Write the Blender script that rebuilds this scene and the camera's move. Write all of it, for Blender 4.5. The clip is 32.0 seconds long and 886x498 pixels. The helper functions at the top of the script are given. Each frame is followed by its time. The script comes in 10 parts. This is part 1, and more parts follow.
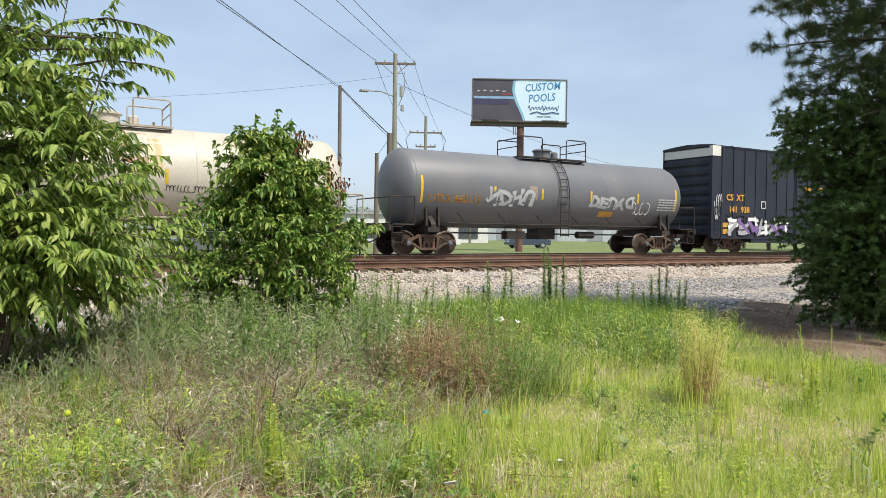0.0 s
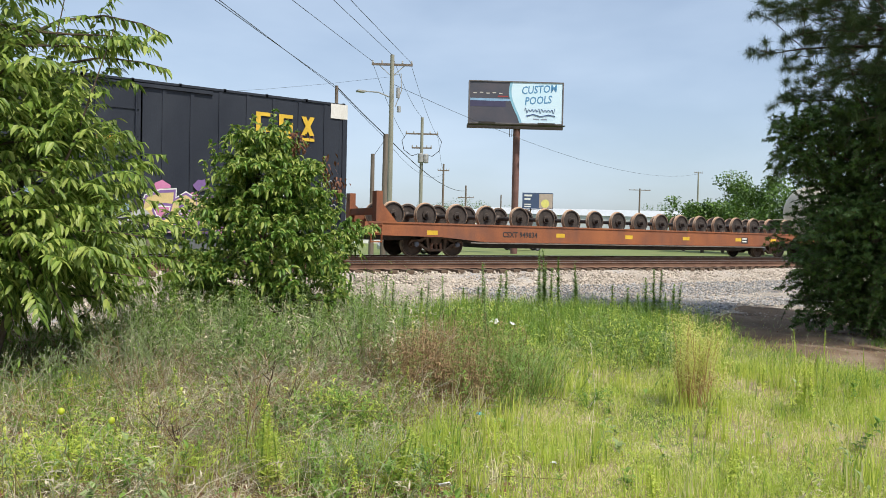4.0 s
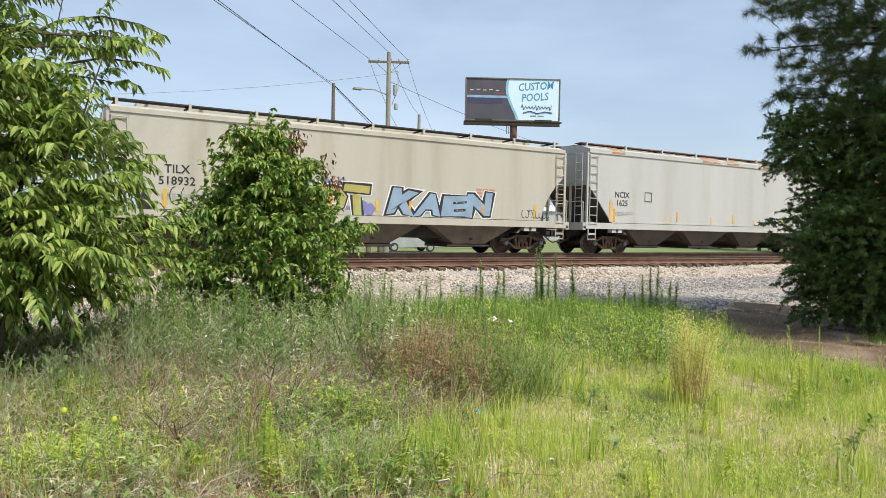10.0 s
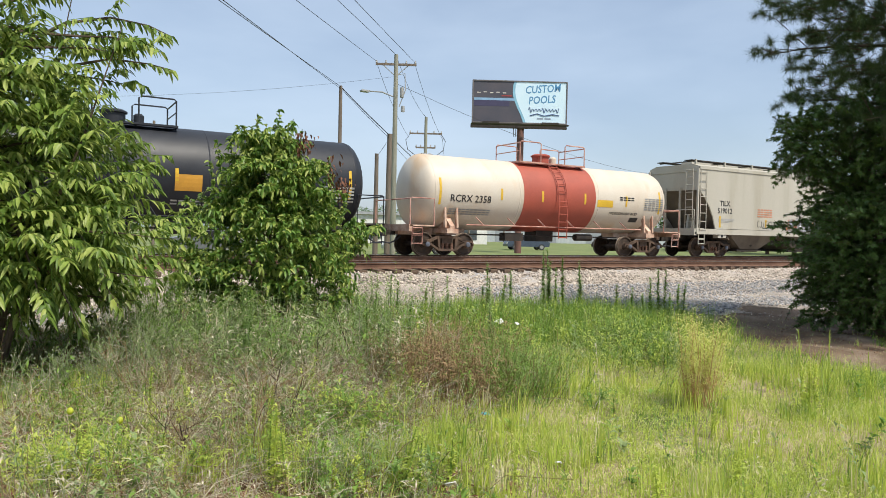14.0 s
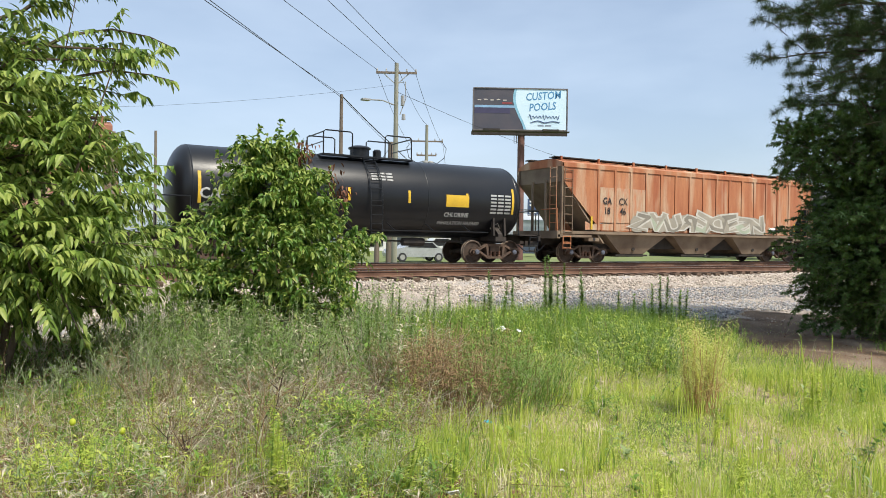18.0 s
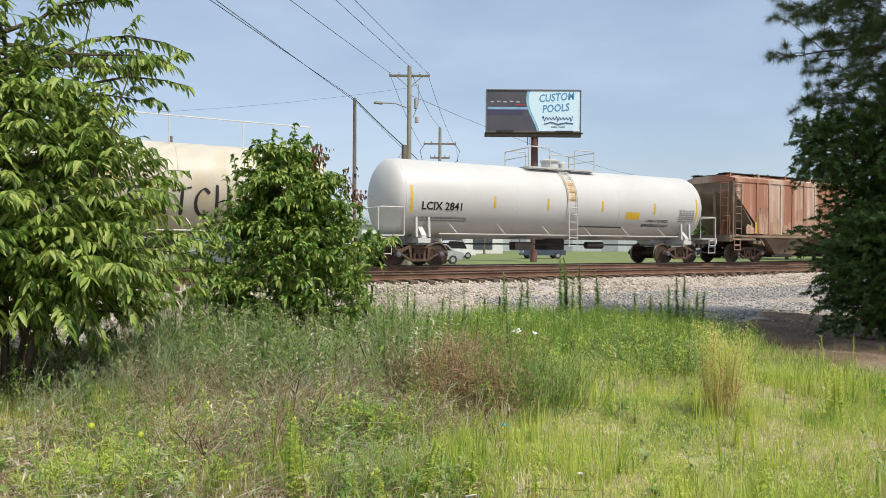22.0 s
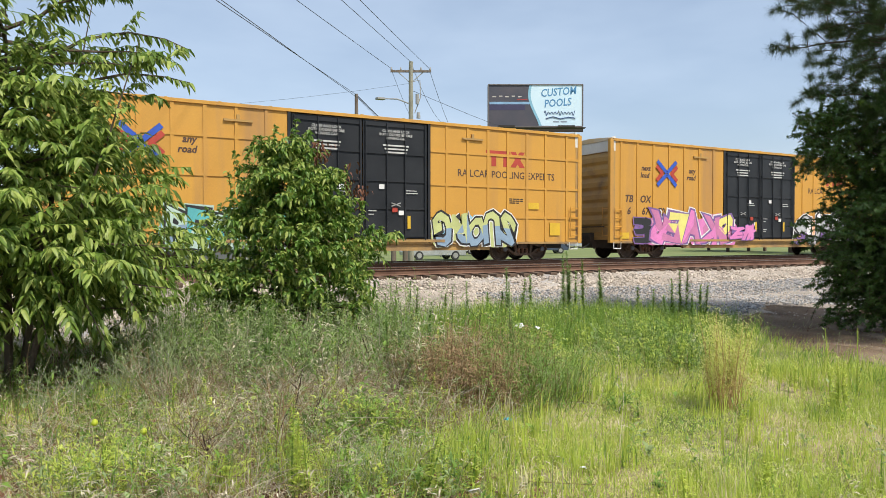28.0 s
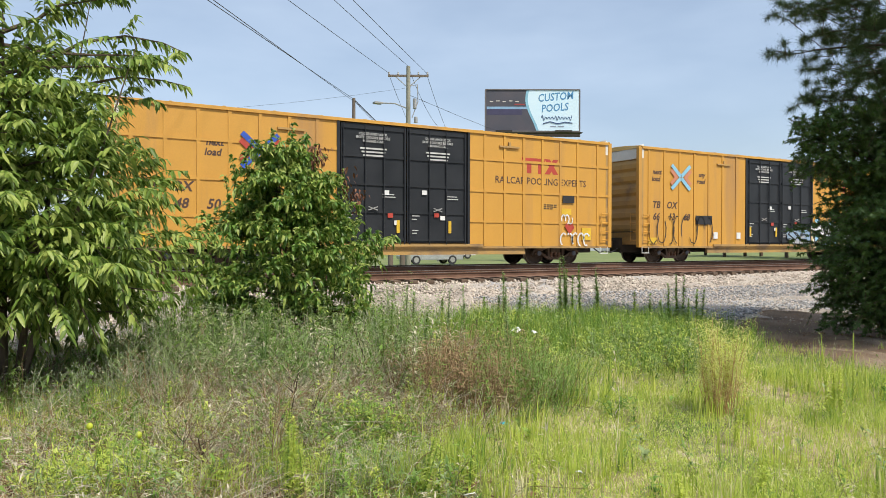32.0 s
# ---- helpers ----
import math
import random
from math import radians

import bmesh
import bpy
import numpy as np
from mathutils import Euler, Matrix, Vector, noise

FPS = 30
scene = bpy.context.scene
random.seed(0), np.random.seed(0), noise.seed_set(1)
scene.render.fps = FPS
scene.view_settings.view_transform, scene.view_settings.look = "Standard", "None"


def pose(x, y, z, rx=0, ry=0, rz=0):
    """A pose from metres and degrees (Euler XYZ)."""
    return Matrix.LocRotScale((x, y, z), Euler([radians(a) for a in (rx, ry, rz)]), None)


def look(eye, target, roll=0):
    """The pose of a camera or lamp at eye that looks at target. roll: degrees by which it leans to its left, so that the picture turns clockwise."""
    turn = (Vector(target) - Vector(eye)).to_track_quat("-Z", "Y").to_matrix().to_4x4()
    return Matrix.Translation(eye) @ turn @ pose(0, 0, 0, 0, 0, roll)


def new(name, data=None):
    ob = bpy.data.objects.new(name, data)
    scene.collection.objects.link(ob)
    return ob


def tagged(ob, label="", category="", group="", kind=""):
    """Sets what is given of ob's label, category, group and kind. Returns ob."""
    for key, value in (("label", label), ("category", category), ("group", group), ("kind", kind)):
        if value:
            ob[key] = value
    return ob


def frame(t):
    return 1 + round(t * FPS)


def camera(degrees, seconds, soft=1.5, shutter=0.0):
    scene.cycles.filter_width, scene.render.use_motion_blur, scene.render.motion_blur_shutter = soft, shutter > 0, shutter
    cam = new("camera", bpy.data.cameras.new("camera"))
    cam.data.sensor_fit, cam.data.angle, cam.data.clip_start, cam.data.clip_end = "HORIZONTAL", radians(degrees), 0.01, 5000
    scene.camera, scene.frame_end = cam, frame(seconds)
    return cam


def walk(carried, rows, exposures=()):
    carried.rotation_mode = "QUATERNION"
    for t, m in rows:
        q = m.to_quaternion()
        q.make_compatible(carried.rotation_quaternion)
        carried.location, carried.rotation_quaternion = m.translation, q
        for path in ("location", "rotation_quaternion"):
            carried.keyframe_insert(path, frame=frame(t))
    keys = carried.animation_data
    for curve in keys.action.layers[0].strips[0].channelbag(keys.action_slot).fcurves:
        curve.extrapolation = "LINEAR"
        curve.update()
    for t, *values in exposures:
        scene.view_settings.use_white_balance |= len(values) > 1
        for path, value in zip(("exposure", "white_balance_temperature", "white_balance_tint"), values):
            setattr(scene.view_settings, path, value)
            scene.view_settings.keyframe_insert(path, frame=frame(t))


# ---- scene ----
import functools

SPEED = 10.87          # of the train, along +x
RAIL = 0.803           # top of the rails
TRACK = 23.90          # middle of the train's track
NEAR_TRACK = 18.80     # middle of the empty track


def aim(x, y, z, yaw, tilt, roll):
    """Pose of the camera from its place, compass turn, tilt and lean."""
    a, b = radians(yaw), radians(tilt)
    way = Vector((math.sin(a) * math.cos(b), math.cos(a) * math.cos(b), math.sin(b)))
    eye = Vector((x, y, z))
    return look(eye, eye + way * 10, roll)


EXPOSURES = [(0, 0.40), (1.5, 0.39), (3.0, 0.32), (6.0, 0.52), (7.5, 0.50), (10, 0.42), (12.5, 0.39), (14.3, 0.33), (17, 0.46), (19, 0.42), (21.5, 0.31), (23, 0.20), (25, 0.20), (28, 0.37), (32, 0.38)]
cam = camera(64.78, 32.0, soft=0.6)
walk(cam, [
    (0, aim(0.032, 0.001, 1.652, 30.281, -1.328, 0.673)),
    (0.5, aim(0.030, 0.002, 1.651, 30.152, -1.379, 0.727)),
    (1, aim(0.029, 0.003, 1.649, 29.944, -1.386, 0.808)),
    (1.5, aim(0.026, 0.001, 1.650, 29.709, -1.273, 0.864)),
    (2, aim(0.023, 0.004, 1.650, 29.482, -1.211, 0.962)),
    (2.5, aim(0.024, 0.011, 1.648, 29.421, -1.309, 1.103)),
    (3, aim(0.025, 0.010, 1.648, 29.654, -1.417, 1.222)),
    (3.5, aim(0.023, 0.008, 1.649, 30.143, -1.360, 1.295)),
    (5.5, aim(0.012, -0.027, 1.663, 31.707, -0.882, 1.034)),
    (6, aim(0.007, -0.030, 1.665, 31.677, -0.976, 1.028)),
    (6.5, aim(0.002, -0.038, 1.669, 31.408, -1.060, 0.999)),
    (7, aim(-0.002, -0.039, 1.672, 31.057, -1.204, 1.087)),
    (7.5, aim(-0.003, -0.029, 1.671, 30.843, -1.403, 1.305)),
    (8, aim(-0.004, -0.024, 1.668, 30.843, -1.586, 1.481)),
    (8.5, aim(-0.007, -0.029, 1.669, 31.015, -1.592, 1.516)),
    (9, aim(-0.011, -0.037, 1.671, 31.166, -1.409, 1.398)),
    (9.5, aim(-0.013, -0.040, 1.671, 31.126, -1.341, 1.204)),
    (10, aim(-0.016, -0.042, 1.673, 30.928, -1.456, 1.054)),
    (10.5, aim(-0.019, -0.045, 1.678, 30.739, -1.536, 1.008)),
    (11, aim(-0.019, -0.044, 1.680, 30.675, -1.491, 1.064)),
    (11.5, aim(-0.018, -0.037, 1.677, 30.629, -1.371, 1.144)),
    (12, aim(-0.016, -0.032, 1.673, 30.584, -1.303, 1.170)),
    (12.5, aim(-0.016, -0.031, 1.671, 30.474, -1.255, 1.178)),
    (13, aim(-0.014, -0.025, 1.668, 30.381, -1.228, 1.204)),
    (13.5, aim(-0.008, -0.016, 1.664, 30.335, -1.226, 1.208)),
    (14, aim(-0.005, -0.015, 1.662, 30.390, -1.253, 1.222)),
    (14.5, aim(-0.006, -0.015, 1.662, 30.451, -1.276, 1.257)),
    (16.5, aim(-0.010, -0.014, 1.661, 30.106, -1.149, 0.840)),
    (17, aim(-0.008, -0.018, 1.662, 30.077, -1.042, 0.751)),
    (17.5, aim(-0.006, -0.021, 1.666, 30.132, -0.899, 0.703)),
    (18, aim(-0.004, -0.026, 1.669, 30.232, -0.656, 0.772)),
    (18.5, aim(-0.007, -0.032, 1.672, 30.302, -0.302, 0.905)),
    (19, aim(-0.011, -0.033, 1.672, 30.175, -0.120, 1.010)),
    (19.5, aim(-0.011, -0.032, 1.672, 29.997, -0.193, 1.066)),
    (20, aim(-0.011, -0.029, 1.671, 29.786, -0.489, 1.061)),
    (20.5, aim(-0.013, -0.029, 1.672, 29.563, -0.641, 0.903)),
    (21, aim(-0.010, -0.021, 1.671, 29.383, -0.648, 0.634)),
    (21.5, aim(-0.005, -0.006, 1.669, 29.228, -0.600, 0.418)),
    (22, aim(-0.006, -0.003, 1.669, 29.091, -0.464, 0.345)),
    (22.5, aim(-0.009, -0.008, 1.671, 29.009, -0.267, 0.395)),
    (23, aim(-0.013, -0.012, 1.671, 28.937, -0.097, 0.481)),
    (23.5, aim(-0.015, -0.018, 1.670, 28.862, -0.140, 0.486)),
    (24, aim(-0.012, -0.020, 1.668, 28.865, -0.318, 0.362)),
    (24.5, aim(-0.005, -0.017, 1.666, 29.033, -0.502, 0.167)),
    (25, aim(0.000, -0.016, 1.665, 29.350, -0.562, 0.033)),
    (25.5, aim(-0.000, -0.019, 1.667, 29.623, -0.529, 0.027)),
    (27.5, aim(0.009, 0.005, 1.659, 29.017, -0.814, 0.041)),
    (28, aim(0.007, 0.005, 1.660, 28.867, -0.820, -0.021)),
    (28.5, aim(0.003, 0.001, 1.662, 28.777, -0.687, -0.088)),
    (29, aim(0.002, -0.004, 1.662, 28.815, -0.491, -0.143)),
    (29.5, aim(0.004, -0.001, 1.660, 28.898, -0.427, -0.164)),
    (30, aim(0.006, 0.002, 1.658, 28.894, -0.433, -0.144)),
    (30.5, aim(0.005, 0.000, 1.659, 28.795, -0.427, -0.081)),
    (31, aim(0.003, 0.000, 1.659, 28.726, -0.415, 0.010)),
    (31.5, aim(0.006, 0.001, 1.657, 28.812, -0.409, 0.075)),
    (32, aim(0.010, 0.000, 1.656, 29.104, -0.455, 0.102)),
], EXPOSURES)

# ---- daylight ----
SUN_UP, SUN_TURN = 58.0, 165.0   # height and compass bearing of the sun, degrees
world = bpy.data.worlds.new("sky")
scene.world = world
world.use_nodes = True
wt = world.node_tree
wt.nodes.clear()
sky = wt.nodes.new("ShaderNodeTexSky")
sky.sky_type, sky.sun_disc = "NISHITA", False
sky.sun_elevation, sky.sun_rotation = radians(SUN_UP), radians(SUN_TURN)
sky.air_density, sky.dust_density, sky.ozone_density = 1.0, 2.0, 1.5
coord = wt.nodes.new("ShaderNodeTexCoord")
stretch = wt.nodes.new("ShaderNodeMapping")
stretch.inputs["Scale"].default_value = (1.2, 1.2, 4.0)
cloud = wt.nodes.new("ShaderNodeTexNoise")
cloud.inputs["Scale"].default_value, cloud.inputs["Detail"].default_value = 1.6, 5.0
soft_cloud = wt.nodes.new("ShaderNodeMapRange")
soft_cloud.inputs["From Min"].default_value, soft_cloud.inputs["From Max"].default_value = 0.35, 0.75
soft_cloud.inputs["To Min"].default_value, soft_cloud.inputs["To Max"].default_value = 0.30, 0.72
veil = wt.nodes.new("ShaderNodeMix")
veil.data_type = "RGBA"
veil.inputs["B"].default_value = (5.3, 6.3, 7.6, 1)
back = wt.nodes.new("ShaderNodeBackground")
back.inputs["Strength"].default_value = 0.112
wout = wt.nodes.new("ShaderNodeOutputWorld")
wt.links.new(coord.outputs["Generated"], stretch.inputs["Vector"])
wt.links.new(stretch.outputs["Vector"], cloud.inputs["Vector"])
wt.links.new(cloud.outputs["Fac"], soft_cloud.inputs["Value"])
wt.links.new(soft_cloud.outputs["Result"], veil.inputs["Factor"])
wt.links.new(sky.outputs["Color"], veil.inputs["A"])
wt.links.new(veil.outputs["Result"], back.inputs["Color"])
wt.links.new(back.outputs["Background"], wout.inputs["Surface"])

sun = new("sun", bpy.data.lights.new("sun", "SUN"))
sun.data.energy, sun.data.angle, sun.data.color = 4.0, radians(3.0), (1.0, 0.94, 0.82)
a, b = radians(SUN_TURN), radians(SUN_UP)
sun_at = Vector((math.sin(a) * math.cos(b), math.cos(a) * math.cos(b), math.sin(b)))
sun.matrix_basis = look(sun_at * 100, (0, 0, 0))

# ---- materials ----
def surface(name, colors, rough=0.6, metal=0.0, scale=3.0, bump=0.0, fine=40.0, object_space=True, stretch=(1, 1, 1), island=0.0, stain=None, stain_at=0.6, coat=0.0, spec=0.5, through_light=0.0, bump_size=0.01):
    """A procedural surface: two colours mixed by coarse noise, fine grain, bump and, where given, stains of a third colour."""
    m = bpy.data.materials.new(name)
    m.use_nodes = True
    t = m.node_tree
    n, l = t.nodes, t.links
    p = n["Principled BSDF"]
    c = n.new("ShaderNodeTexCoord")
    g = n.new("ShaderNodeMapping")
    g.inputs["Scale"].default_value = stretch
    if object_space:
        l.new(c.outputs["Object"], g.inputs["Vector"])
    else:
        l.new(n.new("ShaderNodeNewGeometry").outputs["Position"], g.inputs["Vector"])
    def noise_of(s, d=4.0):
        q = n.new("ShaderNodeTexNoise")
        q.inputs["Scale"].default_value, q.inputs["Detail"].default_value = s, d
        l.new(g.outputs["Vector"], q.inputs["Vector"])
        return q
    big, small = noise_of(scale), noise_of(fine, 3.0)
    mixed = n.new("ShaderNodeMix")
    mixed.data_type = "RGBA"
    mixed.inputs["A"].default_value = (*colors[0], 1)
    mixed.inputs["B"].default_value = (*colors[1], 1)
    ramp = n.new("ShaderNodeMapRange")
    ramp.inputs["From Min"].default_value, ramp.inputs["From Max"].default_value = 0.32, 0.68
    l.new(big.outputs["Fac"], ramp.inputs["Value"])
    fac = ramp.outputs["Result"]
    if island:
        isl = n.new("ShaderNodeNewGeometry")
        mm = n.new("ShaderNodeMix")
        mm.data_type = "FLOAT"
        mm.inputs[0].default_value = island
        l.new(fac, mm.inputs[2])
        l.new(isl.outputs["Random Per Island"], mm.inputs[3])
        fac = mm.outputs[0]
    l.new(fac, mixed.inputs["Factor"])
    col = mixed.outputs["Result"]
    if stain:
        sn = noise_of(scale * 0.7 + 0.15, 8.0)
        sr = n.new("ShaderNodeMapRange")
        sr.inputs["From Min"].default_value, sr.inputs["From Max"].default_value = stain_at - 0.08, stain_at + 0.10
        l.new(sn.outputs["Fac"], sr.inputs["Value"])
        sm = n.new("ShaderNodeMix")
        sm.data_type = "RGBA"
        sm.inputs["B"].default_value = (*stain, 1)
        l.new(sr.outputs["Result"], sm.inputs["Factor"])
        l.new(col, sm.inputs["A"])
        col = sm.outputs["Result"]
    grain = n.new("ShaderNodeMix")
    grain.data_type, grain.blend_type = "RGBA", "OVERLAY"
    grain.inputs["Factor"].default_value = 0.35
    l.new(col, grain.inputs["A"])
    l.new(small.outputs["Fac"], grain.inputs["B"])
    l.new(grain.outputs["Result"], p.inputs["Base Color"])
    rr = n.new("ShaderNodeMapRange")
    rr.inputs["To Min"].default_value, rr.inputs["To Max"].default_value = max(rough - 0.12, 0.02), min(rough + 0.12, 1)
    l.new(small.outputs["Fac"], rr.inputs["Value"])
    l.new(rr.outputs["Result"], p.inputs["Roughness"])
    p.inputs["Metallic"].default_value = metal
    p.inputs["Specular IOR Level"].default_value = spec
    p.inputs["Coat Weight"].default_value = coat
    if bump:
        bu = n.new("ShaderNodeBump")
        bu.inputs["Strength"].default_value, bu.inputs["Distance"].default_value = bump, bump_size
        l.new(small.outputs["Fac"], bu.inputs["Height"])
        l.new(bu.outputs["Normal"], p.inputs["Normal"])
    if through_light:
        tr = n.new("ShaderNodeBsdfTranslucent")
        l.new(grain.outputs["Result"], tr.inputs["Color"])
        ms = n.new("ShaderNodeMixShader")
        ms.inputs["Fac"].default_value = through_light
        l.new(p.outputs["BSDF"], ms.inputs[1])
        l.new(tr.outputs["BSDF"], ms.inputs[2])
        l.new(ms.outputs["Shader"], n["Material Output"].inputs["Surface"])
    return m


def plain(name, color, rough=0.5, metal=0.0):
    return surface(name, (color, tuple(v * 0.82 for v in color)), rough, metal, 2.0, 0.0, 60.0)


def leafy(name, dark, light, rough=0.5, see=0.3, gloss=0.35):
    return surface(name, (dark, light), rough, 0, 0.9, 0, 30.0, True, (1, 1, 1), 0.75, None, 0.6, 0, gloss, see)


steel_dark = surface("dark_steel", ((0.022, 0.019, 0.017), (0.050, 0.038, 0.030)), 0.75, 0.2, 3, 0.3, 40)
steel_rust = surface("rusty_steel", ((0.10, 0.05, 0.03), (0.19, 0.10, 0.065)), 0.85, 0.1, 4, 0.4, 60)
rail_side = surface("rail_rust", ((0.11, 0.055, 0.035), (0.19, 0.105, 0.068)), 0.85, 0.1, 2, 0.3, 50)
rail_top = surface("worn_rail", ((0.35, 0.33, 0.31), (0.45, 0.43, 0.41)), 0.3, 0.9, 2, 0.0, 50)
wheel_mat = surface("wheel_steel", ((0.035, 0.025, 0.019), (0.085, 0.055, 0.038)), 0.75, 0.2, 5, 0.2, 50)
wheel_tread = surface("wheel_tread", ((0.16, 0.12, 0.09), (0.28, 0.22, 0.17)), 0.5, 0.6, 5, 0.1, 50)
wheel_new = surface("new_wheel_steel", ((0.04, 0.033, 0.03), (0.09, 0.07, 0.06)), 0.6, 0.5, 4, 0.2, 50)
tie_wood = surface("tie_wood", ((0.07, 0.045, 0.03), (0.14, 0.095, 0.065)), 0.95, 0, 3, 0.8, 30, True, (0.5, 4, 4))
stone_mat = surface("ballast_stone", ((0.205, 0.170, 0.137), (0.62, 0.53, 0.44)), 0.95, 0, 1.5, 0.3, 60, False, (1, 1, 1), 0.85)
ballast_mat = surface("ballast_bed", ((0.25, 0.215, 0.18), (0.43, 0.375, 0.315)), 0.97, 0, 0.6, 1.0, 22, False, (1, 1, 1), 0.0, (0.33, 0.33, 0.34), 0.62, 0, 0.3, 0, 0.05)
ground_mat = surface("dry_soil", ((0.24, 0.18, 0.11), (0.40, 0.33, 0.22)), 1.0, 0, 0.8, 1.0, 25, False, (1, 1, 1), 0, (0.10, 0.13, 0.04), 0.52, 0, 0.2, 0, 0.03)
yellow_paint = surface("boxcar_yellow", ((0.55, 0.285, 0.042), (0.50, 0.255, 0.042)), 0.55, 0, 0.6, 0.05, 90, True, (2.2, 1, 0.18), 0, (0.37, 0.20, 0.065), 0.63)
yellow_dirty = surface("boxcar_yellow_dirty", ((0.42, 0.25, 0.07), (0.32, 0.20, 0.08)), 0.7, 0, 1.2, 0.1, 30, True, (1, 1, 1), 0, (0.20, 0.13, 0.07), 0.6)
black_paint = surface("door_black", ((0.014, 0.016, 0.019), (0.026, 0.028, 0.032)), 0.45, 0, 1.0, 0.05, 30, spec=0.3)
blue_black = surface("boxcar_dark_blue", ((0.015, 0.019, 0.030), (0.025, 0.030, 0.042)), 0.5, 0, 0.8, 0.05, 30, True, (1, 1, 0.4), 0, (0.05, 0.05, 0.055), 0.70, spec=0.3)
red_paint = surface("boxcar_red", ((0.30, 0.075, 0.04), (0.24, 0.065, 0.04)), 0.65, 0, 0.9, 0.1, 30, True, (1, 1, 0.35), 0, (0.34, 0.22, 0.17), 0.68)
red_door = surface("boxcar_red_door", ((0.27, 0.05, 0.045), (0.22, 0.045, 0.04)), 0.6, 0, 1.2, 0.1, 30)
roof_rust = surface("roof_rust", ((0.33, 0.24, 0.19), (0.24, 0.12, 0.08)), 0.8, 0.1, 1.0, 0.2, 30)
white_paint = surface("weathered_white", ((0.66, 0.65, 0.61), (0.56, 0.54, 0.49)), 0.55, 0, 0.8, 0.05, 30, True, (1, 1, 0.5))
hopper_white = surface("hopper_white", ((0.45, 0.45, 0.43), (0.41, 0.41, 0.385)), 0.5, 0, 0.5, 0.0, 160, True, (2.0, 1, 0.16), 0, (0.385, 0.37, 0.33), 0.66)
hopper_cream = surface("hopper_cream", ((0.435, 0.41, 0.35), (0.405, 0.38, 0.315)), 0.5, 0, 0.5, 0.0, 160, True, (2.2, 1, 0.15), 0, (0.345, 0.315, 0.25), 0.63)
hopper_orange = surface("hopper_rusty_orange", ((0.30, 0.095, 0.042), (0.43, 0.185, 0.085)), 0.85, 0, 1.6, 0.1, 60, True, (1.4, 1, 0.22), 0, (0.46, 0.31, 0.20), 0.58)
hopper_brown = surface("hopper_rusty_brown", ((0.34, 0.15, 0.09), (0.27, 0.12, 0.075)), 0.85, 0, 0.9, 0.1, 30, True, (2.2, 1, 0.12), 0, (0.52, 0.42, 0.34), 0.58)
# bay and slope-sheet browns hold grime and the shade under the car
hopper_tan_shaded = surface("hopper_tan_shaded", ((0.17, 0.14, 0.105), (0.085, 0.066, 0.048)), 0.8, 0, 1.0, 0.1, 30)
hopper_under_shaded = surface("hopper_under_shaded", ((0.10, 0.08, 0.06), (0.06, 0.048, 0.038)), 0.85, 0, 1.0, 0.1, 30)
tank_gray = surface("tank_gray", ((0.115, 0.12, 0.13), (0.15, 0.15, 0.155)), 0.5, 0, 0.6, 0.03, 30, True, (1, 1, 1), 0, (0.24, 0.20, 0.15), 0.70)
tank_cream = surface("tank_cream", ((0.51, 0.47, 0.39), (0.45, 0.40, 0.32)), 0.5, 0, 0.5, 0.03, 30, True, (1, 1, 1), 0, (0.48, 0.39, 0.27), 0.66)
tank_black = surface("tank_black", ((0.006, 0.007, 0.009), (0.011, 0.012, 0.014)), 0.34, 0, 0.7, 0.03, 30, spec=0.4)
tank_black_dull = surface("tank_black_dull", ((0.014, 0.016, 0.022), (0.022, 0.024, 0.030)), 0.5, 0, 0.7, 0.03, 30, spec=0.4)
tank_white = surface("tank_white", ((0.51, 0.505, 0.49), (0.46, 0.45, 0.43)), 0.45, 0, 0.5, 0.03, 30)
tank_ivory = surface("tank_ivory", ((0.50, 0.465, 0.39), (0.46, 0.41, 0.33)), 0.5, 0, 0.5, 0.03, 90, True, (1.6, 1, 0.4), 0, (0.44, 0.345, 0.21), 0.66)
tank_acid = surface("tank_stained_white", ((0.57, 0.52, 0.44), (0.54, 0.46, 0.365)), 0.5, 0, 0.8, 0.03, 90, True, (1.3, 1, 0.6), 0, (0.54, 0.385, 0.24), 0.64)
band_red = surface("band_red", ((0.36, 0.075, 0.045), (0.30, 0.065, 0.04)), 0.6, 0, 1.2, 0.03, 30)
rust_streak = surface("rust_streak", ((0.34, 0.15, 0.07), (0.46, 0.25, 0.13)), 0.8, 0, 2.5, 0.1, 30, True, (2, 2, 0.4))
rust_light = surface("rust_light", ((0.55, 0.33, 0.13), (0.62, 0.45, 0.25)), 0.7, 0, 2.5, 0.05, 30, True, (2, 2, 0.4))
slate_ink = plain("slate_ink", (0.10, 0.10, 0.11), 0.6)
grey_dark = plain("grey_dark_ink", (0.08, 0.07, 0.08), 0.6)
orange_steel = surface("flat_orange", ((0.30, 0.10, 0.035), (0.19, 0.065, 0.03)), 0.75, 0, 1.2, 0.1, 30, True, (1, 1, 0.5), 0, (0.16, 0.065, 0.04), 0.6)
grey_steel = surface("grey_steel", ((0.36, 0.36, 0.35), (0.28, 0.28, 0.27)), 0.6, 0.3, 2, 0.05, 30)
black_ink = plain("black_lettering", (0.02, 0.02, 0.022), 0.6)
white_ink = plain("white_lettering", (0.72, 0.72, 0.70), 0.6)
yellow_ink = plain("yellow_marking", (0.66, 0.42, 0.03), 0.5)
orange_ink = plain("orange_lettering", (0.60, 0.30, 0.04), 0.5)
red_ink = plain("red_lettering", (0.42, 0.05, 0.03), 0.55)
blue_ink = plain("blue_marking", (0.03, 0.09, 0.45), 0.5)
